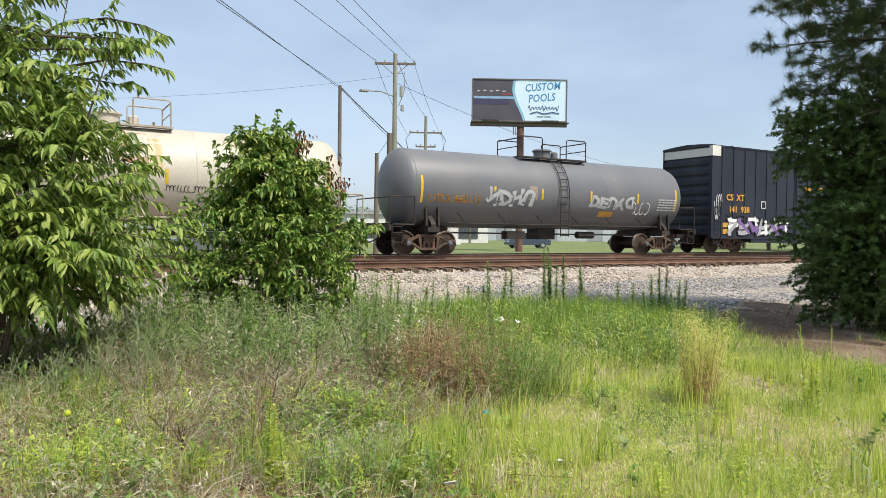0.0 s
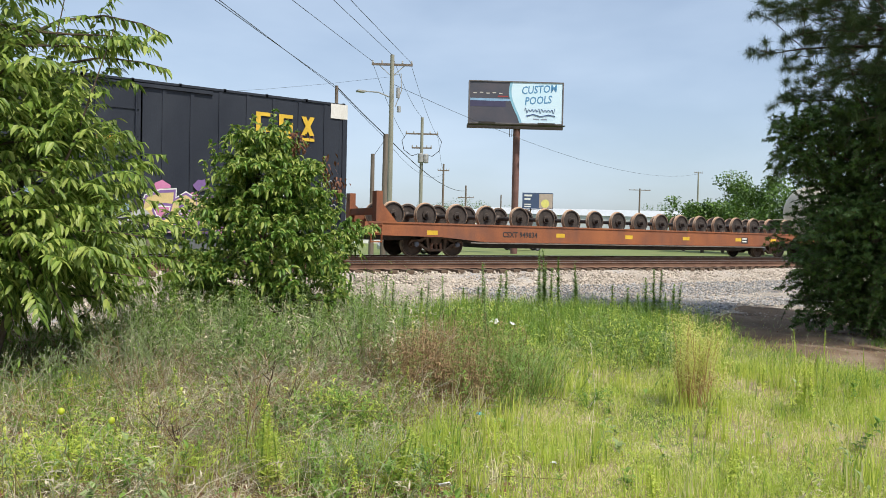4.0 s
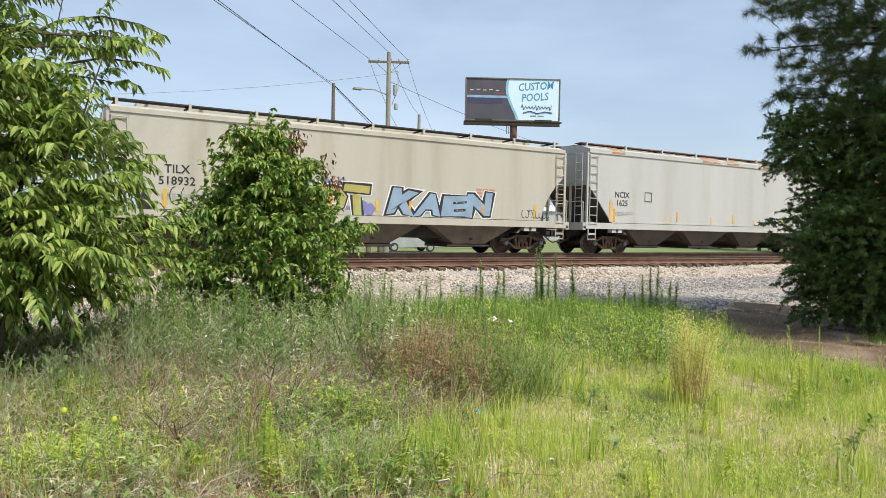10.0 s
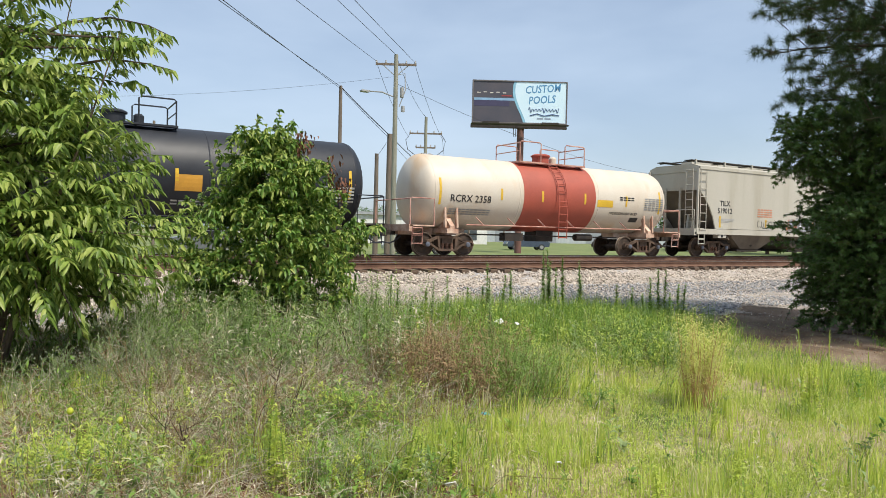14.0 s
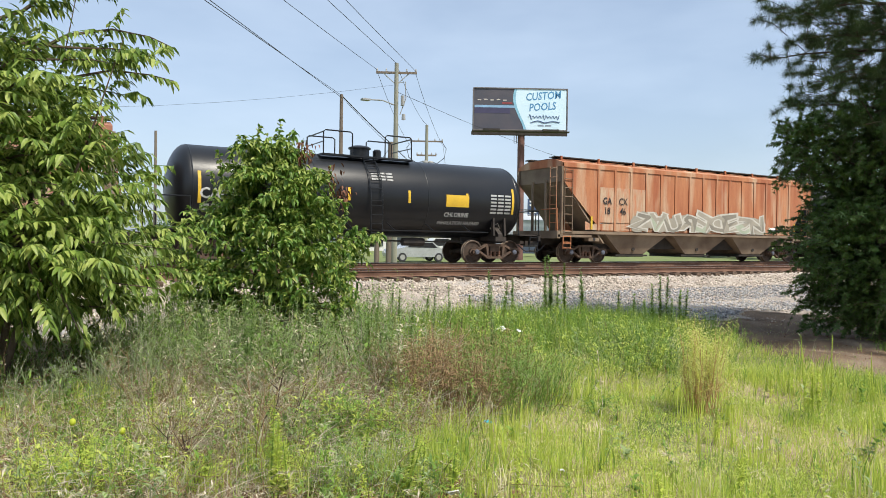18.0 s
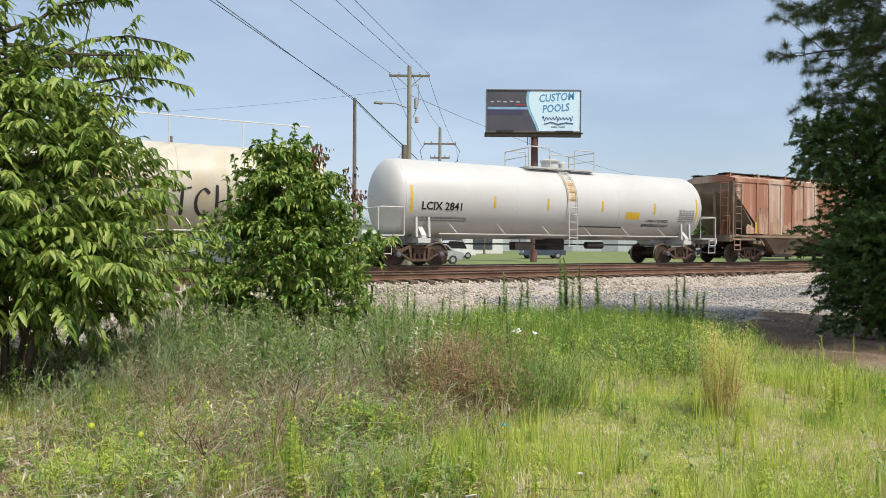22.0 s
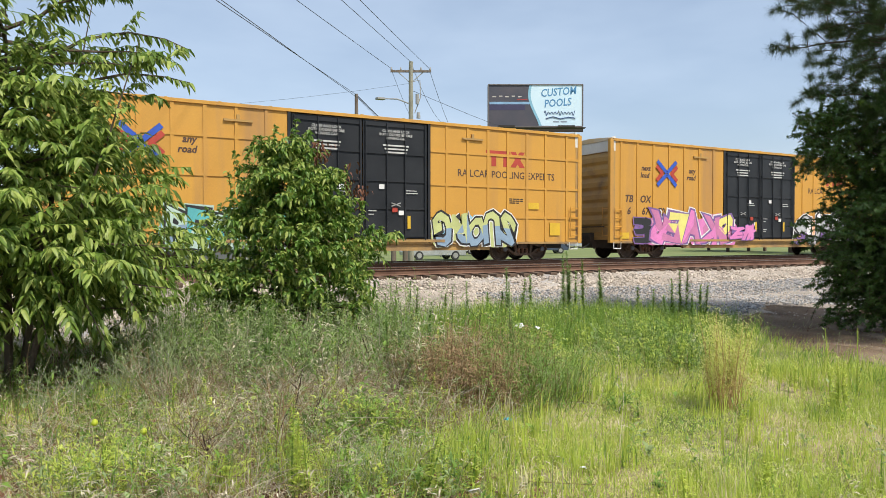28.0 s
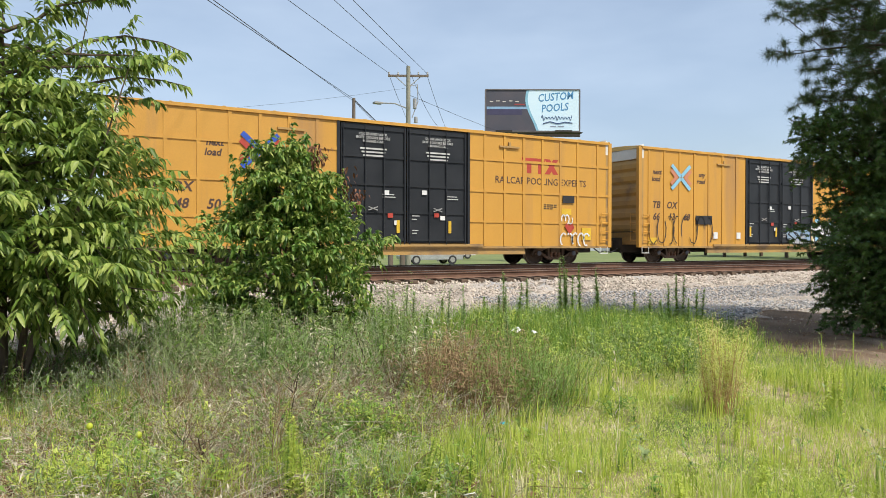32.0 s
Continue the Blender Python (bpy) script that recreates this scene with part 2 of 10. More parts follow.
pale_blue = plain("pale_blue_paint", (0.25, 0.50, 0.65), 0.5)
pink_ink = plain("pink_paint", (0.72, 0.22, 0.50), 0.5)
purple_ink = plain("purple_paint", (0.20, 0.11, 0.30), 0.5)
teal_ink = plain("teal_paint", (0.10, 0.40, 0.42), 0.5)
lemon_ink = plain("lemon_paint", (0.75, 0.68, 0.20), 0.5)
peach_ink = plain("peach_paint", (0.80, 0.42, 0.20), 0.5)
BROWN_INK = plain("brown_lettering", (0.075, 0.040, 0.028), 0.6)
CHALK = plain("chalky_white_lettering", (0.52, 0.52, 0.50), 0.7)
PALE_GREY = plain("pale_grey_spray", (0.42, 0.43, 0.43), 0.6)
PINK_SPRAY = plain("pink_spray", (0.55, 0.19, 0.36), 0.6)
BUFF = plain("buff_spray", (0.58, 0.45, 0.20), 0.6)
GREEN_SPRAY = plain("green_spray", (0.10, 0.34, 0.20), 0.6)
LIME_PALE = plain("pale_lime_spray", (0.50, 0.54, 0.22), 0.6)
SLATE_BLUE = plain("slate_blue_spray", (0.24, 0.34, 0.45), 0.6)
PALE_MINT = plain("pale_mint_spray", (0.44, 0.58, 0.50), 0.6)
grey_ink = plain("grey_paint", (0.36, 0.37, 0.38), 0.5)
old_wood = surface("pole_wood", ((0.13, 0.10, 0.08), (0.20, 0.165, 0.13)), 0.95, 0, 1.5, 0.5, 30, True, (4, 4, 0.4))
grey_wood = surface("pole_grey_wood", ((0.20, 0.20, 0.155), (0.29, 0.285, 0.23)), 0.95, 0, 1.5, 0.5, 30, True, (4, 4, 0.4))
cable_mat = plain("cable_black", (0.03, 0.03, 0.035), 0.6)
post_rust = surface("post_brown", ((0.12, 0.055, 0.045), (0.17, 0.085, 0.07)), 0.7, 0, 1.5, 0.1, 30)
bark = surface("bark", ((0.07, 0.05, 0.035), (0.14, 0.10, 0.07)), 0.95, 0, 6, 0.8, 50, True, (1, 1, 0.3))
streak_cream = surface("rust_run", ((0.36, 0.18, 0.09), (0.48, 0.40, 0.31)), 0.8, 0, 2.2, 0, 30, True, (4, 1, 0.5), 0, (0.22, 0.10, 0.05), 0.60)
streak_pale = surface("streaks_on_ivory", ((0.58, 0.50, 0.36), (0.54, 0.40, 0.22)), 0.7, 0, 1.6, 0.05, 30, True, (3, 1, 0.35), 0, (0.46, 0.28, 0.11), 0.55)

# ---- mesh tools ----
class Mesh:
    """Collects corners and faces; each face may name one of several materials."""

    def __init__(self):
        self.v, self.f, self.m = [], [], []

    def add(self, verts, faces, mi=0):
        k = len(self.v)
        self.v += [tuple(p) for p in verts]
        self.f += [tuple(i + k for i in q) for q in faces]
        self.m += [mi] * len(faces)
        return self

    def box(self, x0, x1, y0, y1, z0, z1, mi=0):
        vs = [(x, y, z) for x in (x0, x1) for y in (y0, y1) for z in (z0, z1)]
        return self.add(vs, [(0, 1, 3, 2), (4, 6, 7, 5), (0, 4, 5, 1), (2, 3, 7, 6), (0, 2, 6, 4), (1, 5, 7, 3)], mi)

    def beam(self, a, b, w, h=None, mi=0):
        """A square bar from a to b."""
        return self.tube([a, b], w / 2 * 1.414, 4, mi)

    def tube(self, pts, r, n=6, mi=0):
        """A round bar along pts; r may be a list."""
        pts = [Vector(p) for p in pts]
        rs = r if isinstance(r, (list, tuple)) else [r] * len(pts)
        k = len(self.v)
        ref = None
        for i, p in enumerate(pts):
            d = (pts[min(i + 1, len(pts) - 1)] - pts[max(i - 1, 0)]).normalized()
            ref = Vector((0, 0, 1)) if abs(d.z) < 0.9 else Vector((1, 0, 0))
            u = d.cross(ref).normalized()
            w = d.cross(u).normalized()
            for j in range(n):
                a = 2 * math.pi * (j + 0.5) / n
                self.v.append(tuple(p + (u * math.cos(a) + w * math.sin(a)) * rs[i]))
        for i in range(len(pts) - 1):
            for j in range(n):
                a, b = k + i * n + j, k + i * n + (j + 1) % n
                self.f.append((a, b, b + n, a + n))
                self.m.append(mi)
        self.f.append(tuple(k + j for j in range(n))[::-1])
        self.f.append(tuple(k + (len(pts) - 1) * n + j for j in range(n)))
        self.m += [mi, mi]
        return self

    def prism(self, outline, y0, y1, mi=0):
        """An outline in x, z drawn out from y0 to y1."""
        n = len(outline)
        vs = [(x, y0, z) for x, z in outline] + [(x, y1, z) for x, z in outline]
        fs = [tuple(range(n)), tuple(range(2 * n - 1, n - 1, -1))]
        fs += [(i, n + i, n + (i + 1) % n, (i + 1) % n) for i in range(n)]
        return self.add(vs, fs, mi)

    def cross_prism(self, outline, x0, x1, mi=0):
        """An outline in y, z drawn out from x0 to x1."""
        n = len(outline)
        vs = [(x0, y, z) for y, z in outline] + [(x1, y, z) for y, z in outline]
        fs = [tuple(range(n)), tuple(range(2 * n - 1, n - 1, -1))]
        fs += [(i, n + i, n + (i + 1) % n, (i + 1) % n) for i in range(n)]
        return self.add(vs, fs, mi)

    def lathe(self, profile, n=24, axis="y", centre=(0, 0, 0), mi=0):
        """A profile of (along, radius) turned round an axis."""
        k = len(self.v)
        cx, cy, cz = centre
        for s, r in profile:
            for j in range(n):
                a = 2 * math.pi * j / n
                c, d = r * math.cos(a), r * math.sin(a)
                self.v.append((cx + c, cy + s, cz + d) if axis == "y" else (cx + s, cy + c, cz + d) if axis == "x" else (cx + c, cy + d, cz + s))
        for i in range(len(profile) - 1):
            for j in range(n):
                a, b = k + i * n + j, k + i * n + (j + 1) % n
                self.f.append((a, b, b + n, a + n))
                self.m.append(mi)
        self.f.append(tuple(k + j for j in range(n)))
        self.f.append(tuple(k + (len(profile) - 1) * n + j for j in range(n))[::-1])
        self.m += [mi, mi]
        return self

    def data(self, name, mats, smooth=False):
        me = bpy.data.meshes.new(name)
        me.from_pydata(self.v, [], self.f)
        for q in mats if isinstance(mats, (list, tuple)) else [mats]:
            me.materials.append(q)
        me.polygons.foreach_set("material_index", self.m)
        bm = bmesh.new()
        bm.from_mesh(me)
        bmesh.ops.recalc_face_normals(bm, faces=bm.faces)
        bm.to_mesh(me)
        bm.free()
        if smooth:
            me.shade_smooth()
            me.set_sharp_from_angle(angle=radians(38))
        return me


def part(name, mesh, mats, parent, label="", smooth=False, at=None):
    """One mesh object under a thing or a part."""
    me = mesh.data(name, mats, smooth) if isinstance(mesh, Mesh) else mesh
    ob = new(name, me)
    ob.parent = parent
    if at is not None:
        ob.matrix_basis = at
    return tagged(ob, label)


def thing(name, mesh=None, mats=None, label="", category="", group="", kind="", smooth=False, at=None):
    ob = new(name, mesh.data(name, mats, smooth) if mesh else None)
    if at is not None:
        ob.matrix_basis = at
    return tagged(ob, label, category, group, kind)


def swarm(name, verts, tris, mats, index=None, smooth=False):
    """A mesh of very many triangles from arrays."""
    me = bpy.data.meshes.new(name)
    v, f = np.asarray(verts, np.float32).reshape(-1, 3), np.asarray(tris, np.int32).reshape(-1, 3)
    me.vertices.add(len(v))
    me.vertices.foreach_set("co", v.ravel())
    me.loops.add(f.size)
    me.loops.foreach_set("vertex_index", f.ravel())
    me.polygons.add(len(f))
    me.polygons.foreach_set("loop_start", np.arange(0, f.size, 3, dtype=np.int32))
    for q in mats if isinstance(mats, (list, tuple)) else [mats]:
        me.materials.append(q)
    if index is not None:
        me.polygons.foreach_set("material_index", np.asarray(index, np.int32))
    me.update()
    me.validate()
    if smooth:
        me.shade_smooth()
    return me


def lettering(words, size, bold=0.0, squeeze=1.0, slant=0.0):
    """A mesh of words in the built-in font, standing in x, z, facing -y, middle at the origin."""
    cu = bpy.data.curves.new("words", "FONT")
    cu.body, cu.size, cu.align_x, cu.align_y = words, size, "CENTER", "CENTER"
    cu.extrude, cu.offset, cu.resolution_u = 0.002, bold, 2
    ob = bpy.data.objects.new("words", cu)
    scene.collection.objects.link(ob)
    me = bpy.data.meshes.new_from_object(ob)
    bpy.data.objects.remove(ob)
    bpy.data.curves.remove(cu)
    me.transform(Matrix.Rotation(radians(90), 4, "X") @ Matrix(((squeeze, slant, 0, 0), (0, 1, 0, 0), (0, 0, 1, 0), (0, 0, 0, 1))))
    return me


def words(parent, text, x, z, y, size, mat, bold=0.0, squeeze=1.0, name="lettering", slant=0.0):
    me = lettering(text, size, bold, squeeze, slant)
    me.materials.clear()
    me.materials.append(mat)
    return part(name, me, mat, parent, at=pose(x, y, z))


def bars(parent, x, z, y, rows, mat, name="small_print", rng=None):
    """Lines of print too small to read: rows of (width, height)."""
    m = Mesh()
    for i, (w, h) in enumerate(rows):
        zz = z - i * h * 1.9
        k = max(1, int(w / (h * 4)))
        for j in range(k):
            m.box(x + j * w / k, x + (j + 0.82) * w / k, y - 0.002, y + 0.002, zz - h / 2, zz + h / 2)
    return part(name, m, mat, parent)


def graffiti(parent, x0, x1, z0, z1, y, count, fills, outline, glow, seed, follow=None):
    """A sprayed piece: a cloud of colour and, on it, angular letter-like shapes, each a part of its own."""
    rng = random.Random(seed)

    def put(m, pts, k, mi):
        n = len(pts)
        m.add([(px, (follow(pz) if follow else y) - 0.003 * k, pz) for px, pz in pts], [tuple(range(n))], mi)

    def blob(cx, cz, w, h, n, rough):
        return [(cx + w / 2 * math.copysign(abs(math.cos(a)) ** 0.6, math.cos(a)) * (1 + rng.uniform(-rough, rough)),
                 cz + h / 2 * math.copysign(abs(math.sin(a)) ** 0.6, math.sin(a)) * (1 + rng.uniform(-rough, rough)))
                for a in [2 * math.pi * i / n for i in range(n)]]

    glows = list(glow) if isinstance(glow, (list, tuple)) else [glow or outline]
    base = Mesh()
    k = max(3, count + 1)
    for i in range(k):
        w = (x1 - x0) / k * (1.5 if glow is not None else 0.9)
        tall = rng.uniform(0.85, 1.12) if glow is not None else 0.25
        put(base, blob(x0 + (i + 0.5) * (x1 - x0) / k, (z0 + z1) / 2 + rng.uniform(-.06, .06) * (z1 - z0), w, (z1 - z0) * tall, 18, 0.12), 1 + 0.25 * (i % 3), i % len(glows))
    piece = part("graffiti", base, glows, parent, "sprayed graffiti lettering in several colours")
    H = z1 - z0
    STROKES = ((.12, 0, .28, 1), (.82, .02, .68, .98), (.08, .12, .92, .86), (.06, .9, .94, .1), (.1, .46, .9, .62), (.05, .92, .95, .84), (.04, .1, .96, .16), (.5, 0, .46, .9), (.3, .3, .95, .42))
    for i in range(count):
        w = (x1 - x0) / count * 1.08
        cx, cz = x0 + (i + 0.5) * (x1 - x0) / count, (z0 + z1) / 2 + rng.uniform(-0.05, 0.05) * H
        hh, lean = H * rng.uniform(0.78, 0.98), rng.uniform(-0.12, 0.22)
        m = Mesh()
        fill = i % len(fills)
        lift = 2.0 + 0.9 * (i % 2)
        bars_ = []
        for q in rng.sample(STROKES, 4):
            p0, p1 = Vector((q[0] - .5 + rng.uniform(-.05, .05), q[1] - .5)), Vector((q[2] - .5 + rng.uniform(-.05, .05), q[3] - .5))
            d = (p1 - p0).normalized()
            bars_.append((p0, p1, d, Vector((-d.y, d.x)), rng.uniform(0.10, 0.16), rng.uniform(-.08, .08), rng.uniform(0.04, 0.2)))

        def shape(bar, grow, cut_=1.0):
            p0, p1, d, o, hw, bow, spike = bar
            g = hw + grow
            mid_ = (p0 + p1) / 2 + o * bow
            ring = [p0 - o * g - d * grow, mid_ - o * g * 1.1, p1 - o * g * .7, p1 + d * (spike + grow), p1 + o * g, mid_ + o * g * .85, p0 + o * g * .8 - d * (grow + .05)]
            return [(cx + (v.x + lean * v.y) * w, cz + (v.y if cut_ >= 1 else min(v.y, cut_)) * hh) for v in ring]

        for bar in bars_:
            put(m, shape(bar, 0.05), lift, len(fills))
        for k_, bar in enumerate(bars_):
            put(m, shape(bar, 0.0), lift + 0.2 + 0.08 * k_, fill if k_ % 3 else (fill + 1) % len(fills))
        part("graffiti_letter", m, [*fills, outline], piece)
    return piece


@functools.lru_cache(maxsize=None)
def glyph(ch, bold):
    """Corners and faces of one fat letter, front side only, in x, z."""
    me = lettering(ch, 1.0, bold)
    v = [(p.co.x, p.co.z) for p in me.vertices]
    f = [tuple(q.vertices) for q in me.polygons if q.normal.y < -0.5]
    bpy.data.meshes.remove(me)
    return v, f


def letter_piece(parent, text, x0, x1, z0, z1, y, fills, outline, glow=None, edge=None, seed=1, follow=None, wild=False, blobs=(), fat=0.05, spot=None):
    """A sprayed piece: fat overlapping letters with an outline, a two-tone fill, a pale edge and a cloud of colour behind.
    wild turns and mirrors the letters, so that they are shapes only."""
    rng = random.Random(seed)
    H, n = z1 - z0, len(text)
    at_y = (lambda z: follow(z)) if follow else (lambda z: y)

    def blob(m, cx, cz, w, h, lift, mi):
        k = 16
        ring = [(cx + w / 2 * math.cos(6.283 * i / k) * rng.uniform(0.8, 1.15), cz + h / 2 * math.sin(6.283 * i / k) * rng.uniform(0.8, 1.15)) for i in range(k)]
        m.add([(px, at_y(pz) - lift, max(pz, z0 - 0.04)) for px, pz in ring], [tuple(range(k))], mi)

    base = Mesh()
    glows = list(glow) if isinstance(glow, (list, tuple)) else [spot or glow or outline]
    if glow is not None:
        for i in range(n * 2):
            blob(base, x0 + (i + 0.5) * (x1 - x0) / (2 * n), (z0 + z1) / 2 + rng.uniform(-0.16, 0.12) * H, (x1 - x0) / n * rng.uniform(0.7, 1.3), H * rng.uniform(0.75, 1.15), 0.002 + 0.0004 * (i % 4), rng.randrange(len(glows)))
    else:
        blob(base, (x0 + x1) / 2, z0 + H * 0.2, (x1 - x0) * 0.9, H * 0.2, 0.002, 0)
    for k, (bx, bz, bs) in enumerate(blobs):
        blob(base, x0 + bx * (x1 - x0), z0 + bz * H, bs, bs * 0.8, 0.003 + 0.0003 * k, (k + 1) % len(glows))
    piece = part("graffiti", base, glows, parent, "sprayed graffiti lettering in several colours")
    for i, ch in enumerate(text):
        core, _ = glyph(ch, fat)
        ax, bx = min(p[0] for p in core), max(p[0] for p in core)
        az, bz = min(p[1] for p in core), max(p[1] for p in core)
        w, h = (x1 - x0) / n * 1.10, H * rng.uniform(0.86, 1.02)
        cx, cz = x0 + (i + 0.5) * (x1 - x0) / n, z0 + h / 2 + rng.uniform(0, H * 0.06)
        turn = rng.uniform(-0.35, 0.35) if wild else rng.uniform(-0.07, 0.07)
        flip, flop = (rng.choice((-1, 1)), rng.choice((-1, 1))) if wild else (1, 1)
        lean, ph = rng.uniform(-0.05, 0.2), rng.uniform(0, 6.28)

        def warp(p):
            u, v = ((p[0] - ax) / (bx - ax) - 0.5) * flip, ((p[1] - az) / (bz - az) - 0.5) * flop
            u, v = u * math.cos(turn) - v * math.sin(turn), u * math.sin(turn) + v * math.cos(turn)
            u += lean * v + 0.06 * math.sin(5 * v + ph)
            v += 0.07 * math.sin(4.5 * u + ph * 2)
            return cx + u * w, max(cz + v * h, z0 - 0.03)

        top, low = fills[i % len(fills)] if isinstance(fills[0], tuple) else fills
        m = Mesh()
        mats = [top, low, outline, edge or outline]
        step = 0.0012 * (i % 2)
        for bold, mi, lift in ((fat + 0.085, 3, 0.0045), (fat + 0.055, 2, 0.0075), (fat, 0, 0.0105)):
            if mi == 3 and edge is None:
                continue
            v, f = glyph(ch, bold)
            pts = [warp(p) for p in v]
            m.add([(px, at_y(pz) - lift - step, pz) for px, pz in pts], f, mi)
            if mi == 0:
                for q in range(len(m.f) - len(f), len(m.f)):
                    mz = sum(m.v[j][2] for j in m.f[q]) / len(m.f[q])
                    m.m[q] = 1 if mz < cz - 0.02 * H + 0.1 * H * math.sin(q * 2.4) else 0
        part("graffiti_letter", m, mats, piece)
    return piece


STROKES = {
    "S": (((0.75, 0.92), (0.40, 1.0), (0.10, 0.80), (0.32, 0.56), (0.66, 0.38), (0.62, 0.10), (0.30, -0.04), (-0.02, 0.12)),),
    "U": (((0.02, 1.0), (0.05, 0.35), (0.28, 0.0), (0.58, 0.18), (0.68, 0.98)), ((0.68, 0.98), (0.70, 0.45), (0.76, 0.0))),
    "T": (((-0.05, 0.88), (0.45, 0.95), (1.0, 1.05)), ((0.50, 1.0), (0.46, 0.5), (0.42, -0.02))),
    "C": (((0.78, 0.82), (0.48, 1.0), (0.12, 0.72), (0.06, 0.32), (0.34, 0.0), (0.82, 0.14)),),
    "H": (((0.02, 1.18), (0.03, 0.5), (0.05, -0.12)), ((0.66, 1.12), (0.68, 0.5), (0.72, -0.2)), ((0.03, 0.46), (0.35, 0.56), (0.68, 0.54))),
}


def brush(parent, text, x0, x1, z0, z1, mat, follow, thick=0.10):
    """Hand-drawn capitals in strokes that swell and thin with their direction."""
    piece = part("graffiti_scrawl", Mesh().box(x0, x0 + 0.05, follow(z0) - 0.004, follow(z0) - 0.003, z0, z0 + 0.03), mat, parent, "black brush-like scrawled letters")
    w, h = (x1 - x0) / len(text), z1 - z0
    for i, ch in enumerate(text):
        m = Mesh()
        for line in STROKES[ch]:
            pts = [Vector((x0 + (i + 0.08 + 0.86 * p[0]) * w, z0 + p[1] * h)) for p in line]
            fine = []
            for a in range(len(pts) - 1):
                p0, p1, p2, p3 = pts[max(a - 1, 0)], pts[a], pts[a + 1], pts[min(a + 2, len(pts) - 1)]
                for k in range(7):
                    t = k / 7
                    fine.append(0.5 * (2 * p1 + (p2 - p0) * t + (2 * p0 - 5 * p1 + 4 * p2 - p3) * t * t + (3 * p1 - p0 - 3 * p2 + p3) * t ** 3))
            fine.append(pts[-1])
            rim = []
            for a, p in enumerate(fine):
                d = (fine[min(a + 1, len(fine) - 1)] - fine[max(a - 1, 0)]).normalized()
                g = thick * (0.30 + 0.80 * abs(d.x * 0.5 - d.y * 0.86)) * (0.6 if a in (0, len(fine) - 1) else 1)
                rim.append((p + Vector((-d.y, d.x)) * g / 2, p - Vector((-d.y, d.x)) * g / 2))
            for (a, b), (c, d) in zip(rim, rim[1:]):
                m.add([(q.x, follow(q.y) - 0.004, q.y) for q in (a, b, d, c)], [(0, 1, 2, 3)])
        part("graffiti_letter", m, mat, piece)


def ragged(parent, x0, x1, z0, z1, y, mat, seed, name="paint_patch", step=0.16, label=""):
    """A worn patch with an uneven upper edge."""
    rng = random.Random(seed)
    n = max(3, int((x1 - x0) / step))
    m = Mesh()
    tops = [z0 + (z1 - z0) * rng.uniform(0.55, 1.1) for i in range(n + 1)]
    for i in range(n):
        a, b = x0 + (x1 - x0) * i / n, x0 + (x1 - x0) * (i + 1) / n
        m.add([(a, y, z0), (b, y, z0), (b, y, tops[i + 1]), (a, y, tops[i])], [(0, 1, 2, 3)])
    return part(name, m, mat, parent, label)


def tag(parent, x0, x1, z0, z1, y, mat, seed, follow=None, thick=0.03, count=None):
    """A sprayed scrawl of looping strokes."""
    rng = random.Random(seed)
    m = Mesh()
    k = count or max(3, int((x1 - x0) / (z1 - z0) * 2.2))
    for i in range(k):
        cx, w = x0 + (i + 0.5) * (x1 - x0) / k, (x1 - x0) / k
        a0, turn = rng.uniform(0, 6), rng.choice((-1, 1)) * rng.uniform(2.5, 5)
        pts = []
        for j in range(9):
            a = a0 + turn * j / 8
            px, pz = cx + w * .55 * math.cos(a), (z0 + z1) / 2 + (z1 - z0) / 2 * math.sin(a) * rng.uniform(.85, 1)
            pts.append((px, (follow(pz) if follow else y) - 0.004, pz))
        for p, q in zip(pts, pts[1:]):
            dx, dz = q[0] - p[0], q[2] - p[2]
            s = math.hypot(dx, dz) or 1
            ox, oz = -dz / s * thick / 2, dx / s * thick / 2
            m.add([(p[0] - ox, p[1], p[2] - oz), (p[0] + ox, p[1], p[2] + oz), (q[0] + ox, q[1], q[2] + oz), (q[0] - ox, q[1], q[2] - oz)], [(0, 1, 2, 3)])
    return part("graffiti_scrawl", m, mat, parent)

# ---- ground, ballast and tracks ----
def rise(x, y):
    """Height of the ground."""
    h = 0.05 * math.sin(x * 0.9 + 1.3) * math.sin(y * 0.7) + 0.03 * math.sin(x * 2.3 + y * 1.7)
    k = max(0.0, min(1.0, (14 - y) / 3))
    return h * k - 0.02


def axis(stops):
    """Grid lines, each stop (to, step) from the one before."""
    at, got = stops[0], [stops[0]]
    for to, step in stops[1:]:
        while at < to - 1e-6:
            at = min(at + step, to)
            got.append(at)
    return got


xs = axis([-3000, (-300, 900), (-40, 65), (-12, 4), (28, 0.4), (60, 4), (300, 40), (3000, 900)])
ys = axis([-3000, (-300, 900), (-40, 65), (-4, 3), (16, 0.4), (44, 4), (300, 32), (3000, 900)])
gm = Mesh()
gm.v = [(x, y, rise(x, y) if -12 < x < 28 and -4 < y < 16 else -0.02) for x in xs for y in ys]
n = len(ys)
gm.f = [(i * n + j, (i + 1) * n + j, (i + 1) * n + j + 1, i * n + j + 1) for i in range(len(xs) - 1) for j in range(n - 1)]
gm.m = [0] * len(gm.f)
thing("ground", gm, ground_mat, "dry sandy soil with scattered green growth", "ground", "", "structure", True)

FIELD = surface("mown_field", ((0.10, 0.14, 0.035), (0.17, 0.19, 0.06)), 1.0, 0, 0.3, 0.6, 8, False)
fm = Mesh().add([(-400, 29.5, 0.10), (900, 29.5, 0.10), (900, 300, 0.16), (-400, 300, 0.16)], [(0, 1, 2, 3)])
fm.add([(-400, 29.4, -0.1), (900, 29.4, -0.1), (900, 29.5, 0.10), (-400, 29.5, 0.10)], [(0, 1, 2, 3)])
